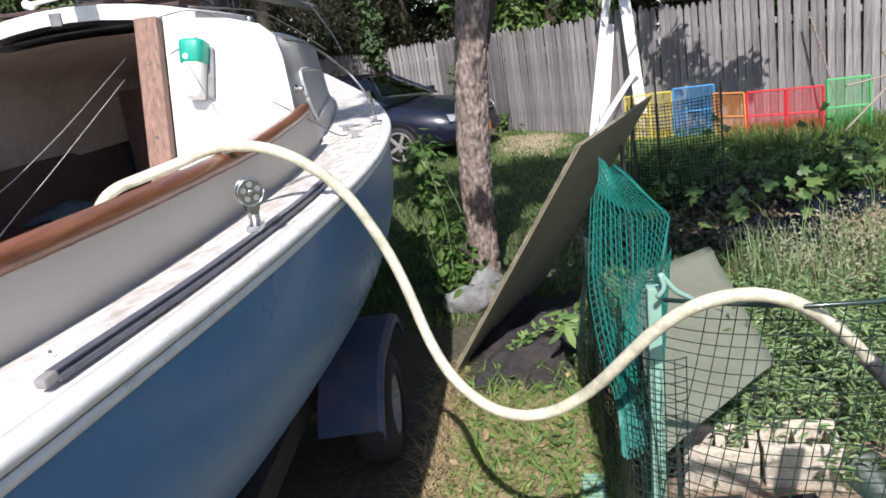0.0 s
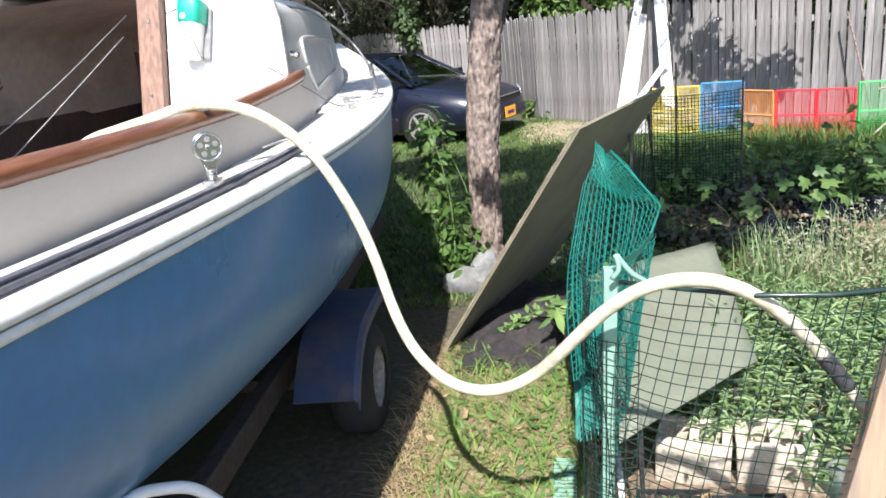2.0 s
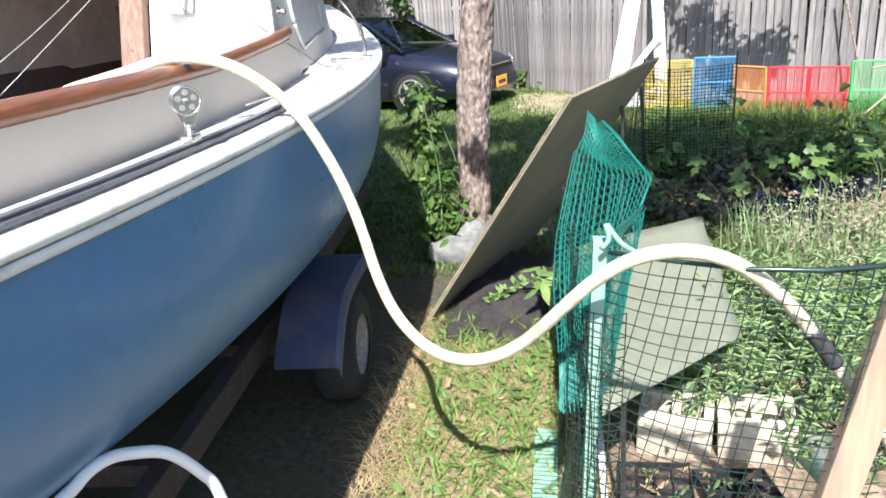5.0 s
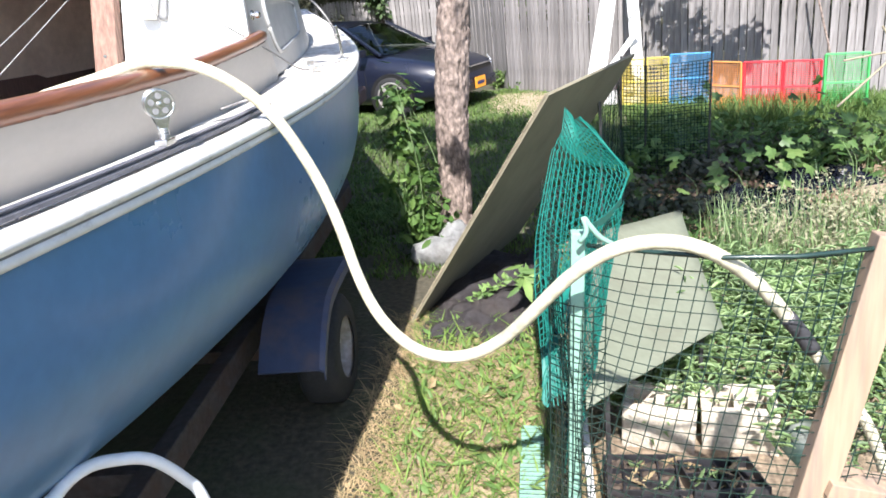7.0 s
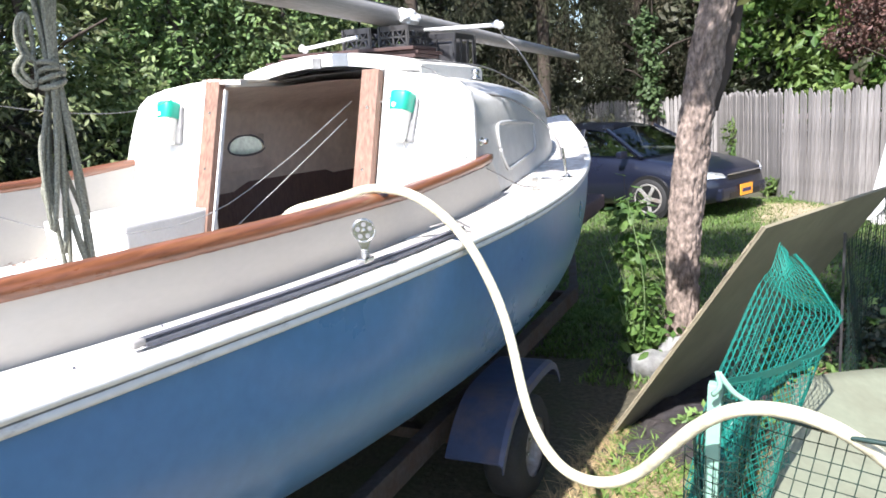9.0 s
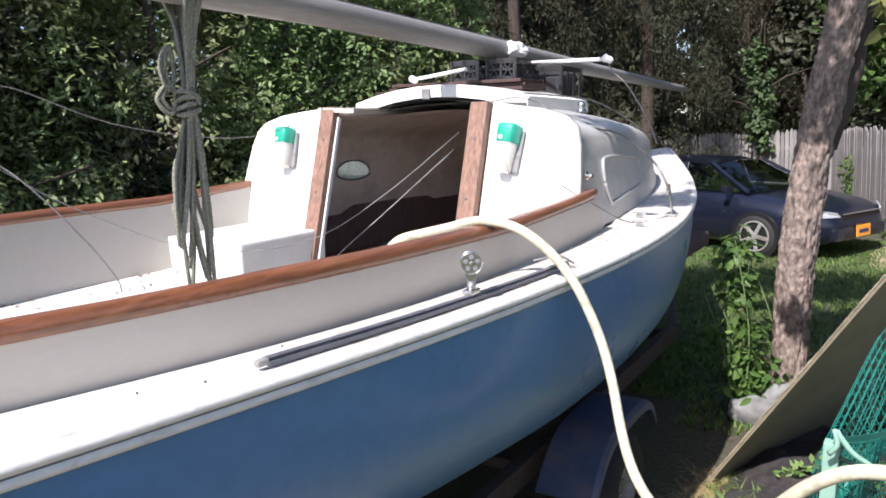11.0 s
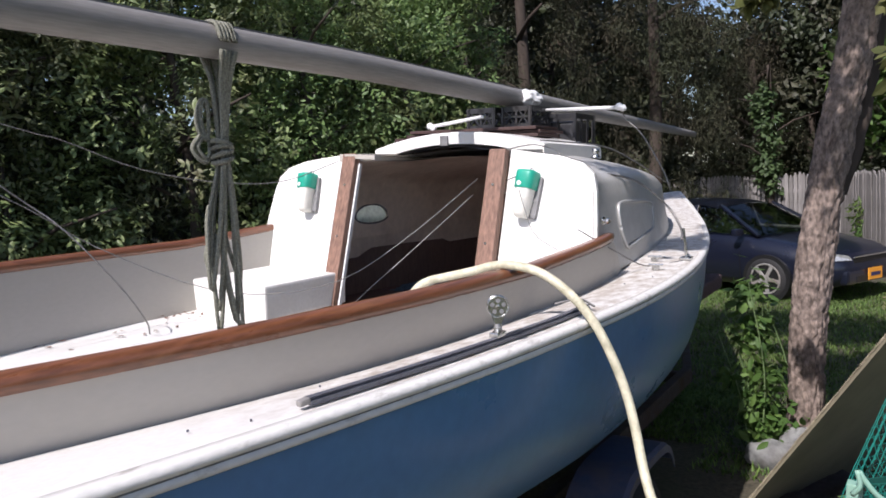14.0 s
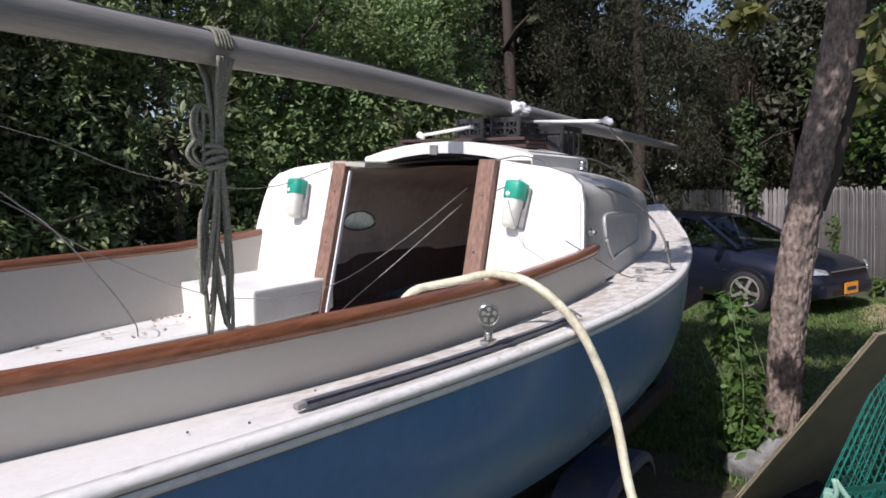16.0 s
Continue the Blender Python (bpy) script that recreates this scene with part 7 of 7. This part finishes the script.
def build_white_boards():
    for k, (a, b, w) in enumerate((((1.60, 10.6, 0.0), (2.10, 10.95, 2.24), 0.12), ((1.74, 10.5, 0.0), (2.05, 10.9, 1.62), 0.14), ((2.30, 10.2, 0.0), (2.26, 10.8, 2.1), 0.17))):
        t = thing("leaning_board", "long white painted board leaning on the fence", "board", None, "boards leaning on the fence")
        bm = bmesh.new()
        bar(bm, a, b, w, 0.02, 0.003, (0.3, -1, 0.3))
        part("plank", bm, "white_wood", t)
    for a, b, w in (((1.60, 10.4, 0.02), (2.2, 10.2, 0.22), 0.10), ((1.62, 10.45, 0.10), (2.30, 10.3, 1.0), 0.08), ((1.65, 10.3, 0.05), (2.3, 10.1, 0.06), 0.09)):
        t = thing("leaning_board", "short white painted board in a heap by the fence", "board", None, "boards leaning on the fence")
        bm = bmesh.new()
        bar(bm, a, b, 0.02, w, 0.003)
        part("plank", bm, "white_wood", t)
    t = thing("pole", "thin weathered pole leaning on the fence", "pole")
    part("shaft", new_tube([(4.49, 9.02, 0.0), (4.36, 9.2, 0.75), (4.235, 9.36, 1.40)], 0.012, 6), "bark", t)
    t = thing("trellis", "pale crossed garden stakes above the vines", "trellis")
    for a, b in (((4.86, 7.5, 0.0), (4.19, 7.5, 1.0)), ((4.33, 7.5, 0.0), (4.80, 7.5, 0.86)), ((3.85, 7.5, 0.70), (4.95, 7.45, 0.83)), ((4.30, 7.45, 0.50), (5.0, 7.4, 0.12)), ((3.70, 7.2, 0.30), (4.55, 7.6, 0.85))):
        part("stake", new_tube([a, b], 0.011, 6), "ply_edge", t)


build_white_boards()


# ---- car ----
def build_car():
    t = thing("car", "dark navy sedan parked beside the fence", "car", pose(-2.29, 12.30, 0, 0, 0, -24) @ Matrix.Diagonal((1.08, 1.08, 1.0, 1)))
    st = [(-2.30, 0.60, 0.42, 0.78), (-2.2, 0.78, 0.30, 0.96), (-1.9, 0.85, 0.22, 1.02), (-1.35, 0.88, 0.20, 1.02), (-0.4, 0.89, 0.19, 0.98), (0.5, 0.89, 0.19, 0.95), (1.0, 0.885, 0.19, 0.93), (1.5, 0.87, 0.20, 0.86), (1.95, 0.82, 0.22, 0.77), (2.2, 0.70, 0.24, 0.68), (2.32, 0.52, 0.30, 0.58)]
    bm = bmesh.new()
    rows = []
    for x, w, zb, zt in st:
        rows.append([(x, -w * 0.90, zb), (x, -w, zb + 0.12), (x, -w * 1.0, zb + (zt - zb) * 0.62), (x, -w * 0.93, zt - 0.03), (x, -w * 0.75, zt + 0.005), (x, 0, zt + 0.03),
                     (x, w * 0.75, zt + 0.005), (x, w * 0.93, zt - 0.03), (x, w, zb + (zt - zb) * 0.62), (x, w, zb + 0.12), (x, w * 0.90, zb)])
    loft(bm, rows, True, True)
    bmesh.ops.recalc_face_normals(bm, faces=bm.faces)
    part("body", bm, "car", t, "navy painted body", True)
    # cabin: roof skin, pillars and glass
    gh = [(1.22, 0.72, 0.93, 0.93), (0.48, 0.70, 0.95, 1.37), (0.15, 0.69, 0.95, 1.43), (-0.5, 0.685, 0.96, 1.46), (-1.05, 0.67, 0.98, 1.37), (-1.95, 0.62, 1.0, 1.01)]
    bm = bmesh.new()
    roof = []
    for x, w, zb, zt in gh[1:5]:
        ww = w * 0.84
        roof.append([(x, -ww - 0.03, zt - 0.05), (x, -ww * 0.8, zt - 0.008), (x, 0, zt + 0.02), (x, ww * 0.8, zt - 0.008), (x, ww + 0.03, zt - 0.05)])
    loft(bm, roof)
    bmesh.ops.solidify(bm, geom=bm.faces[:], thickness=0.03)
    bmesh.ops.recalc_face_normals(bm, faces=bm.faces)
    part("roof", bm, "car", t, "", True)
    bm = bmesh.new()
    loft(bm, [[(1.20, -0.74, 0.93), (1.27, -0.4, 0.94), (1.29, 0, 0.945), (1.27, 0.4, 0.94), (1.20, 0.74, 0.93)], [(0.49, -0.60, 1.34), (0.52, -0.3, 1.375), (0.53, 0, 1.385), (0.52, 0.3, 1.375), (0.49, 0.60, 1.34)]])
    part("windscreen", bm, "glass_car", t, "tinted windscreen", True)
    bm = bmesh.new()
    loft(bm, [[(-1.95, -0.62, 1.0), (-1.98, 0, 1.02), (-1.95, 0.62, 1.0)], [(-1.05, -0.57, 1.34), (-1.06, 0, 1.38), (-1.05, 0.57, 1.34)]])
    part("rear_window", bm, "glass_car", t, "", True)
    for s in (-1, 1):
        for x0, x1, nm in ((1.10, 0.10, "front"), (0.02, -0.95, "rear")):
            bm = bmesh.new()
            top0, top1 = (min(x0, 0.45), 1.335), (max(x1, -1.0), 1.35)
            loft(bm, [[(x0, s * 0.79, 0.95), (x1, s * 0.81, 0.97)], [(top0[0], s * 0.612, top0[1]), (top1[0], s * 0.600, top1[1])]])
            part("side_window", bm, "glass_car", t)
        for a, b, w in (((1.20, s * 0.78, 0.93), (0.46, s * 0.60, 1.375), 0.06), ((0.06, s * 0.80, 0.95), (0.02, s * 0.61, 1.385), 0.07), ((-1.0, s * 0.78, 0.98), (-1.0, s * 0.59, 1.37), 0.05), ((-1.95, s * 0.66, 1.0), (-1.02, s * 0.59, 1.36), 0.09)):
            bm = bmesh.new()
            bar(bm, a, b, w, 0.03, 0.004)
            part("pillar", bm, "car", t)
        bm = bmesh.new()
        box(bm, (0.98, s * 0.95, 0.99), (0.10, 0.17, 0.11), (0, 0, 0), 0.03)
        part("wing_mirror", bm, "car", t)
        for x in (1.38, -1.30):
            m = pose(x, s * 0.80, 0.315)
            bm = bmesh.new()
            lathe(bm, [(0.355, -0.10), (0.355, 0.105)], 30, m)
            bm.faces.new(bm.verts[:30][::-1])
            bm.faces.new(bm.verts[30:60])
            part("wheel_well", bm, "car_trim", t)
            bm = bmesh.new()
            lathe(bm, [(0.22, -0.11), (0.29, -0.11), (0.315, -0.08), (0.315, 0.08), (0.29, 0.11), (0.22, 0.11)], 30, m)
            w = part("wheel", bm, "rubber", t, "black car tyre", True)
            for k in range(5):
                bm = bmesh.new()
                box(bm, (0.11, s * 0.105, 0), (0.22, 0.02, 0.055), (0, 0, 0), 0.008)
                bmesh.ops.transform(bm, matrix=m @ pose(0, 0, 0, 0, 72 * k + 10, 0), verts=bm.verts)
                part("spoke", bm, "rim", w, "silver alloy spoke")
            bm = bmesh.new()
            lathe(bm, [(0.205, s * 0.115), (0.225, s * 0.118), (0.235, s * 0.10)], 30, m)
            lathe(bm, [(0.0, s * 0.122), (0.05, s * 0.12), (0.055, s * 0.09)], 16, m)
            part("rim", bm, "rim", w)
        bm = bmesh.new()
        loft(bm, [[(2.12, s * 0.72, 0.72), (2.28, s * 0.50, 0.67), (2.30, s * 0.46, 0.60), (2.16, s * 0.73, 0.60)], [(2.14, s * 0.735, 0.715), (2.30, s * 0.515, 0.665), (2.32, s * 0.47, 0.605), (2.18, s * 0.745, 0.605)]], True, True)
        bmesh.ops.recalc_face_normals(bm, faces=bm.faces)
        part("headlight", bm, "headlight", t, "clear headlight")
        for x in (0.98, 0.03, -0.98):
            bm = bmesh.new()
            bar(bm, (x, s * 0.893, 0.30), (x - 0.02, s * 0.892, 0.70), 0.008, 0.006)
            part("door_seam", bm, "car_trim", t)
        for x in (0.16, -0.86):
            part("door_handle", new_box((x, s * 0.885, 0.80), (0.15, 0.03, 0.025), bevel=0.006), "car", t)
    part("grille", new_box((2.315, 0, 0.60), (0.03, 0.86, 0.06), bevel=0.008), "car_trim", t)
    part("grille_bar", new_box((2.335, 0, 0.645), (0.02, 0.90, 0.02), bevel=0.004), "chrome", t, "chrome grille bar")
    part("bumper", new_box((2.22, 0, 0.36), (0.22, 1.2, 0.20), bevel=0.05), "car", t)
    part("air_intake", new_box((2.322, 0, 0.33), (0.03, 0.8, 0.09), bevel=0.01), "car_trim", t)
    pl = part("number_plate", new_box((2.352, 0.0, 0.38), (0.012, 0.32, 0.165), bevel=0.003), "plate", t, "orange number plate")
    part("plate_bar", new_box((2.361, 0.0, 0.375), (0.004, 0.22, 0.05)), "plate_bar", pl)
    for y in (-0.38, 0.38):
        part("seat", new_box((0.0, y, 0.98), (0.18, 0.46, 0.52), bevel=0.05), "car_trim", t)


build_car()


# ---- hedge and trees behind ----
def shrub(name, label, blobs, n, size, mat, seed, aspect=0.45, category="shrub", group="", stems=(), droop=0.35, per=0):
    t = thing(name, label, category, None, group)
    rng = np.random.default_rng(seed)
    for a, b, r in stems:
        a, b = Vector(a), Vector(b)
        part("trunk", new_tube(curve_points([a, a.lerp(b, 0.5) + Vector((0.1, 0.05, 0)), b], 14), r, 10, r * 0.5), "bark_dark", t, "", True)
        for k in range(5):
            o = a.lerp(b, 0.35 + 0.13 * k)
            e = o + Vector((math.cos(seed + k * 2.4) * 1.1, math.sin(seed + k * 2.4) * 1.1, 0.5))
            part("limb", new_tube([o, o.lerp(e, 0.5) + Vector((0, 0, 0.1)), e], r * 0.4, 6, r * 0.12), "bark_dark", t, "", True)
    if per:
        v, f = sprigs(blobs, n // per, per, size, aspect, rng)
    else:
        p, nr = cloud(blobs, n, rng, 0.6)
        keep = p[:, 2] > 0.02
        v, f = leaves(p[keep], nr[keep], size, aspect, rng, droop)
    raw("crown", v.tolist(), f.tolist(), mat, t)
    return t


def build_hedge():
    r = random.Random(12)
    line = [(-6.4, -1.5), (-6.1, 0.6), (-5.9, 2.4), (-5.7, 4.2), (-5.6, 6.0), (-5.4, 7.8), (-5.3, 9.4)]
    for k, (x, y) in enumerate(line):
        blobs = []
        for j in range(46):
            z = r.uniform(0.2, 5.2)
            s = r.uniform(0.35, 0.75)
            blobs.append((x + r.uniform(-0.7, 0.55) - 0.08 * z, y + r.uniform(-1.1, 1.1), z, s, s, s * 0.85))
        shrub("laurel_shrub", "tall dense dark-green laurel shrub with glossy leaves", blobs, 27000, 0.082, "laurel" if k < 4 else "hedge_green", 30 + k, 0.42, "shrub", "shrubs along the yard",
              [((x, y, 0), (x - 0.2, y, 4.0), 0.07)], 0.35, 9)
    # a second, darker rank closes the gaps
    for k, (x, y) in enumerate(((-8.5, -2.0), (-8.3, 1.5), (-8.0, 5.0), (-7.8, 8.5))):
        blobs = [(x + r.uniform(-0.8, 0.8), y + r.uniform(-2.0, 2.0), r.uniform(0.5, 7.0), 0.9, 0.9, 0.8) for j in range(40)]
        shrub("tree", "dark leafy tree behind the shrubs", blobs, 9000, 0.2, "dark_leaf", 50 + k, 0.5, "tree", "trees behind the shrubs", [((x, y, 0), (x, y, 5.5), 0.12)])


build_hedge()


def build_dirt(cx, cy, rx, ry, h, label):
    bm = bmesh.new()
    rows = []
    for j in range(9):
        f = j / 8
        row = []
        for k in range(40):
            q = 2 * math.pi * k / 40
            rr = (1 + 0.35 * noise.noise(Vector((math.cos(q) * 2, math.sin(q) * 2, 7)))) * max(f, 0.01)
            x, y = cx + rx * rr * math.cos(q), cy + ry * rr * math.sin(q)
            row.append((x, y, ground_height(x, y) + h * (1 - f ** 2) + 0.02 * noise.noise(Vector((x * 4, y * 4, 8))) * (1 - f) - 0.008 * f))
        rows.append(row)
    loft(bm, rows, True)
    bmesh.ops.recalc_face_normals(bm, faces=bm.faces)
    tagged(part("dirt_patch", bm, "dirt", None, "", True), label, "ground", "", "structure")


build_dirt(0.75, 11.3, 0.7, 1.4, 0.03, "bare pale dirt patch in the lawn")
build_dirt(3.45, 5.0, 0.5, 0.55, 0.12, "low mound of pale dry garden soil")


def build_trees():
    r = random.Random(14)
    # brown-green conifers with drooping sprays
    for k, (x, y, h) in enumerate(((-6.6, 13.2, 9.0), (-4.6, 15.6, 9.5), (-8.6, 11.0, 9.0), (-3.7, 21.5, 6.0))):
        blobs = []
        for j in range(120):
            z = r.uniform(0.6, h)
            a = r.uniform(0, 6.28)
            rad = 1.9 * (1 - 0.45 * z / h) * r.uniform(0.55, 1.0)
            blobs.append((x + rad * math.cos(a), y + rad * math.sin(a), z, 0.42, 0.42, 0.55))
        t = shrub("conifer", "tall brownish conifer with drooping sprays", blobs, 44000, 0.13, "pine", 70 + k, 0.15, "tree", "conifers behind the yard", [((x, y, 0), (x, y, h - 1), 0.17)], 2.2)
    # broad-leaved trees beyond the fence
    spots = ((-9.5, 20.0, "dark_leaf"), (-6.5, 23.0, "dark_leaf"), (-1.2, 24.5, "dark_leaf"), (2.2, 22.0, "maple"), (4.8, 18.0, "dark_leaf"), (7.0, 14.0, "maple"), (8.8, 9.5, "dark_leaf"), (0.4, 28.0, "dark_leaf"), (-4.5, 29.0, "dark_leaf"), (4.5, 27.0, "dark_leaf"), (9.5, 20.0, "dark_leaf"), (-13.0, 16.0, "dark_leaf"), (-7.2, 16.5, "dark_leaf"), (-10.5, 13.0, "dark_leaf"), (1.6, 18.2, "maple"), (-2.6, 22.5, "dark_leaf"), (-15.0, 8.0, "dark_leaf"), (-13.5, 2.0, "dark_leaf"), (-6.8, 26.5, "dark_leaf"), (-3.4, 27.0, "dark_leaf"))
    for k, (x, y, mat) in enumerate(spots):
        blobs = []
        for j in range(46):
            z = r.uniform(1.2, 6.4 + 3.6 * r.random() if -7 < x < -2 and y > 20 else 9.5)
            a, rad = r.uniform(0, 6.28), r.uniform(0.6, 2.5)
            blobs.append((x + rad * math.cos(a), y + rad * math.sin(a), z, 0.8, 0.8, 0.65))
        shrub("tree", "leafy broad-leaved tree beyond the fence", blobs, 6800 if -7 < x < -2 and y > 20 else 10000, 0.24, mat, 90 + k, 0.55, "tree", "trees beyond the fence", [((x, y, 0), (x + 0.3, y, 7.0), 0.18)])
    for k, (x, y) in enumerate(((-5.6, 11.3), (-6.0, 13.2), (-6.6, 15.0))):
        blobs = [(x + r.uniform(-0.8, 0.6), y + r.uniform(-1.0, 1.0), r.uniform(0.3, 2.6), 0.6, 0.6, 0.5) for j in range(24)]
        shrub("laurel_shrub", "lower dark-green shrub closing the yard", blobs, 6400, 0.13, "laurel", 140 + k, 0.45, "shrub", "shrubs along the yard", [((x, y, 0), (x, y, 2.0), 0.05)], 0.35, 8)
    for k in range(16):
        a = radians(-75 + 10 * k)
        x, y = 34 * math.sin(a) - 6, 34 * math.cos(a) + 2
        if -13 < x < -3:
            continue
        blobs = []
        for j in range(40):
            q, rad = r.uniform(0, 6.28), r.uniform(0.5, 4.2)
            blobs.append((x + rad * math.cos(q), y + rad * math.sin(q), r.uniform(0.8, 11.5), 1.6, 1.6, 1.3))
        shrub("tree", "tall dark tree in the wood behind", blobs, 7000, 0.6, "dark_leaf", 160 + k, 0.6, "tree", "wood behind the yard", [((x, y, 0), (x, y, 9.0), 0.3)])
    # sunlit vines and bushes near the fence
    shrub("bush", "green bush at the end of the fence", [(-5.2, 16.6, 0.9, 0.9, 0.7, 0.8), (-5.6, 16.8, 1.8, 0.8, 0.7, 0.7), (-4.6, 16.9, 0.6, 0.7, 0.6, 0.6)], 5000, 0.12, "laurel", 120, 0.5)
    shrub("vine_tree", "slim tree wrapped in bright vines", [(-2.75 + 0.1 * math.sin(z * 5), 18.5, z, 0.30, 0.3, 0.42) for z in (1.7, 2.2, 2.7, 3.2, 3.6)], 1800, 0.13, "ivy", 121, 0.6, "tree", "", [((-2.75, 18.5, 0), (-2.7, 18.5, 4.4), 0.08)], 0.35, 6)
    shrub("bush", "weeds at the foot of the fence", [(0.45, 13.2, 0.15, 0.35, 0.3, 0.22), (0.75, 12.8, 0.1, 0.3, 0.3, 0.15)], 700, 0.10, "maple", 122, 0.5)
    shrub("bush", "tall weed growing against the fence", [(-0.55, 16.3, 0.9, 0.3, 0.2, 0.4), (-0.5, 16.3, 0.4, 0.3, 0.2, 0.4)], 500, 0.12, "maple", 123, 0.4)
    shrub("bush", "bush with bronze leaves hanging over the fence", [(2.75, 9.7, 2.0, 0.25, 0.2, 0.16), (2.95, 9.3, 2.02, 0.28, 0.2, 0.2), (3.25, 8.8, 2.05, 0.3, 0.25, 0.2), (3.6, 8.6, 2.1, 0.3, 0.25, 0.2)], 1500, 0.10, "bronze", 124, 0.5)


build_trees()


def build_house():
    t = thing("house", "pale sided house behind the trees", "house", pose(4.5, 34.0, 0, 0, 0, -10))
    for z in range(18):
        part("siding_board", new_box((0, -4.0 - 0.004 * (z % 2), 0.15 + 0.3 * z), (9.0, 0.04, 0.29)), "house", t)
    part("wall", new_box((0, 0, 2.7), (9.0, 7.96, 5.4)), "house", t)
    bm = bmesh.new()
    loft(bm, [[(-4.9, -4.6, 5.3), (-4.9, 0, 7.8), (-4.9, 4.6, 5.3)], [(4.9, -4.6, 5.3), (4.9, 0, 7.8), (4.9, 4.6, 5.3)]], True, True)
    part("roof", bm, "roof", t)
    for x in (-3.0, -0.5, 2.4):
        for z in (1.6, 4.2):
            w = part("window", new_box((x, -4.04, z), (1.1, 0.06, 1.4)), "white_wood", t)
            part("pane", new_box((x, -4.065, z), (0.95, 0.03, 1.25)), "dark_glass", w)


build_house()
shrub("bush", "reddish-bronze ornamental tree behind the fence", [(1.6, 14.6, 2.6, 0.6, 0.5, 0.4), (2.2, 13.8, 2.7, 0.6, 0.5, 0.45), (2.7, 13.0, 2.5, 0.5, 0.5, 0.4), (1.9, 14.2, 3.2, 0.7, 0.6, 0.4)], 4200, 0.10, "bronze", 125, 0.5, "tree", "", [((2.2, 14.0, 0), (2.2, 13.9, 3.0), 0.06)])
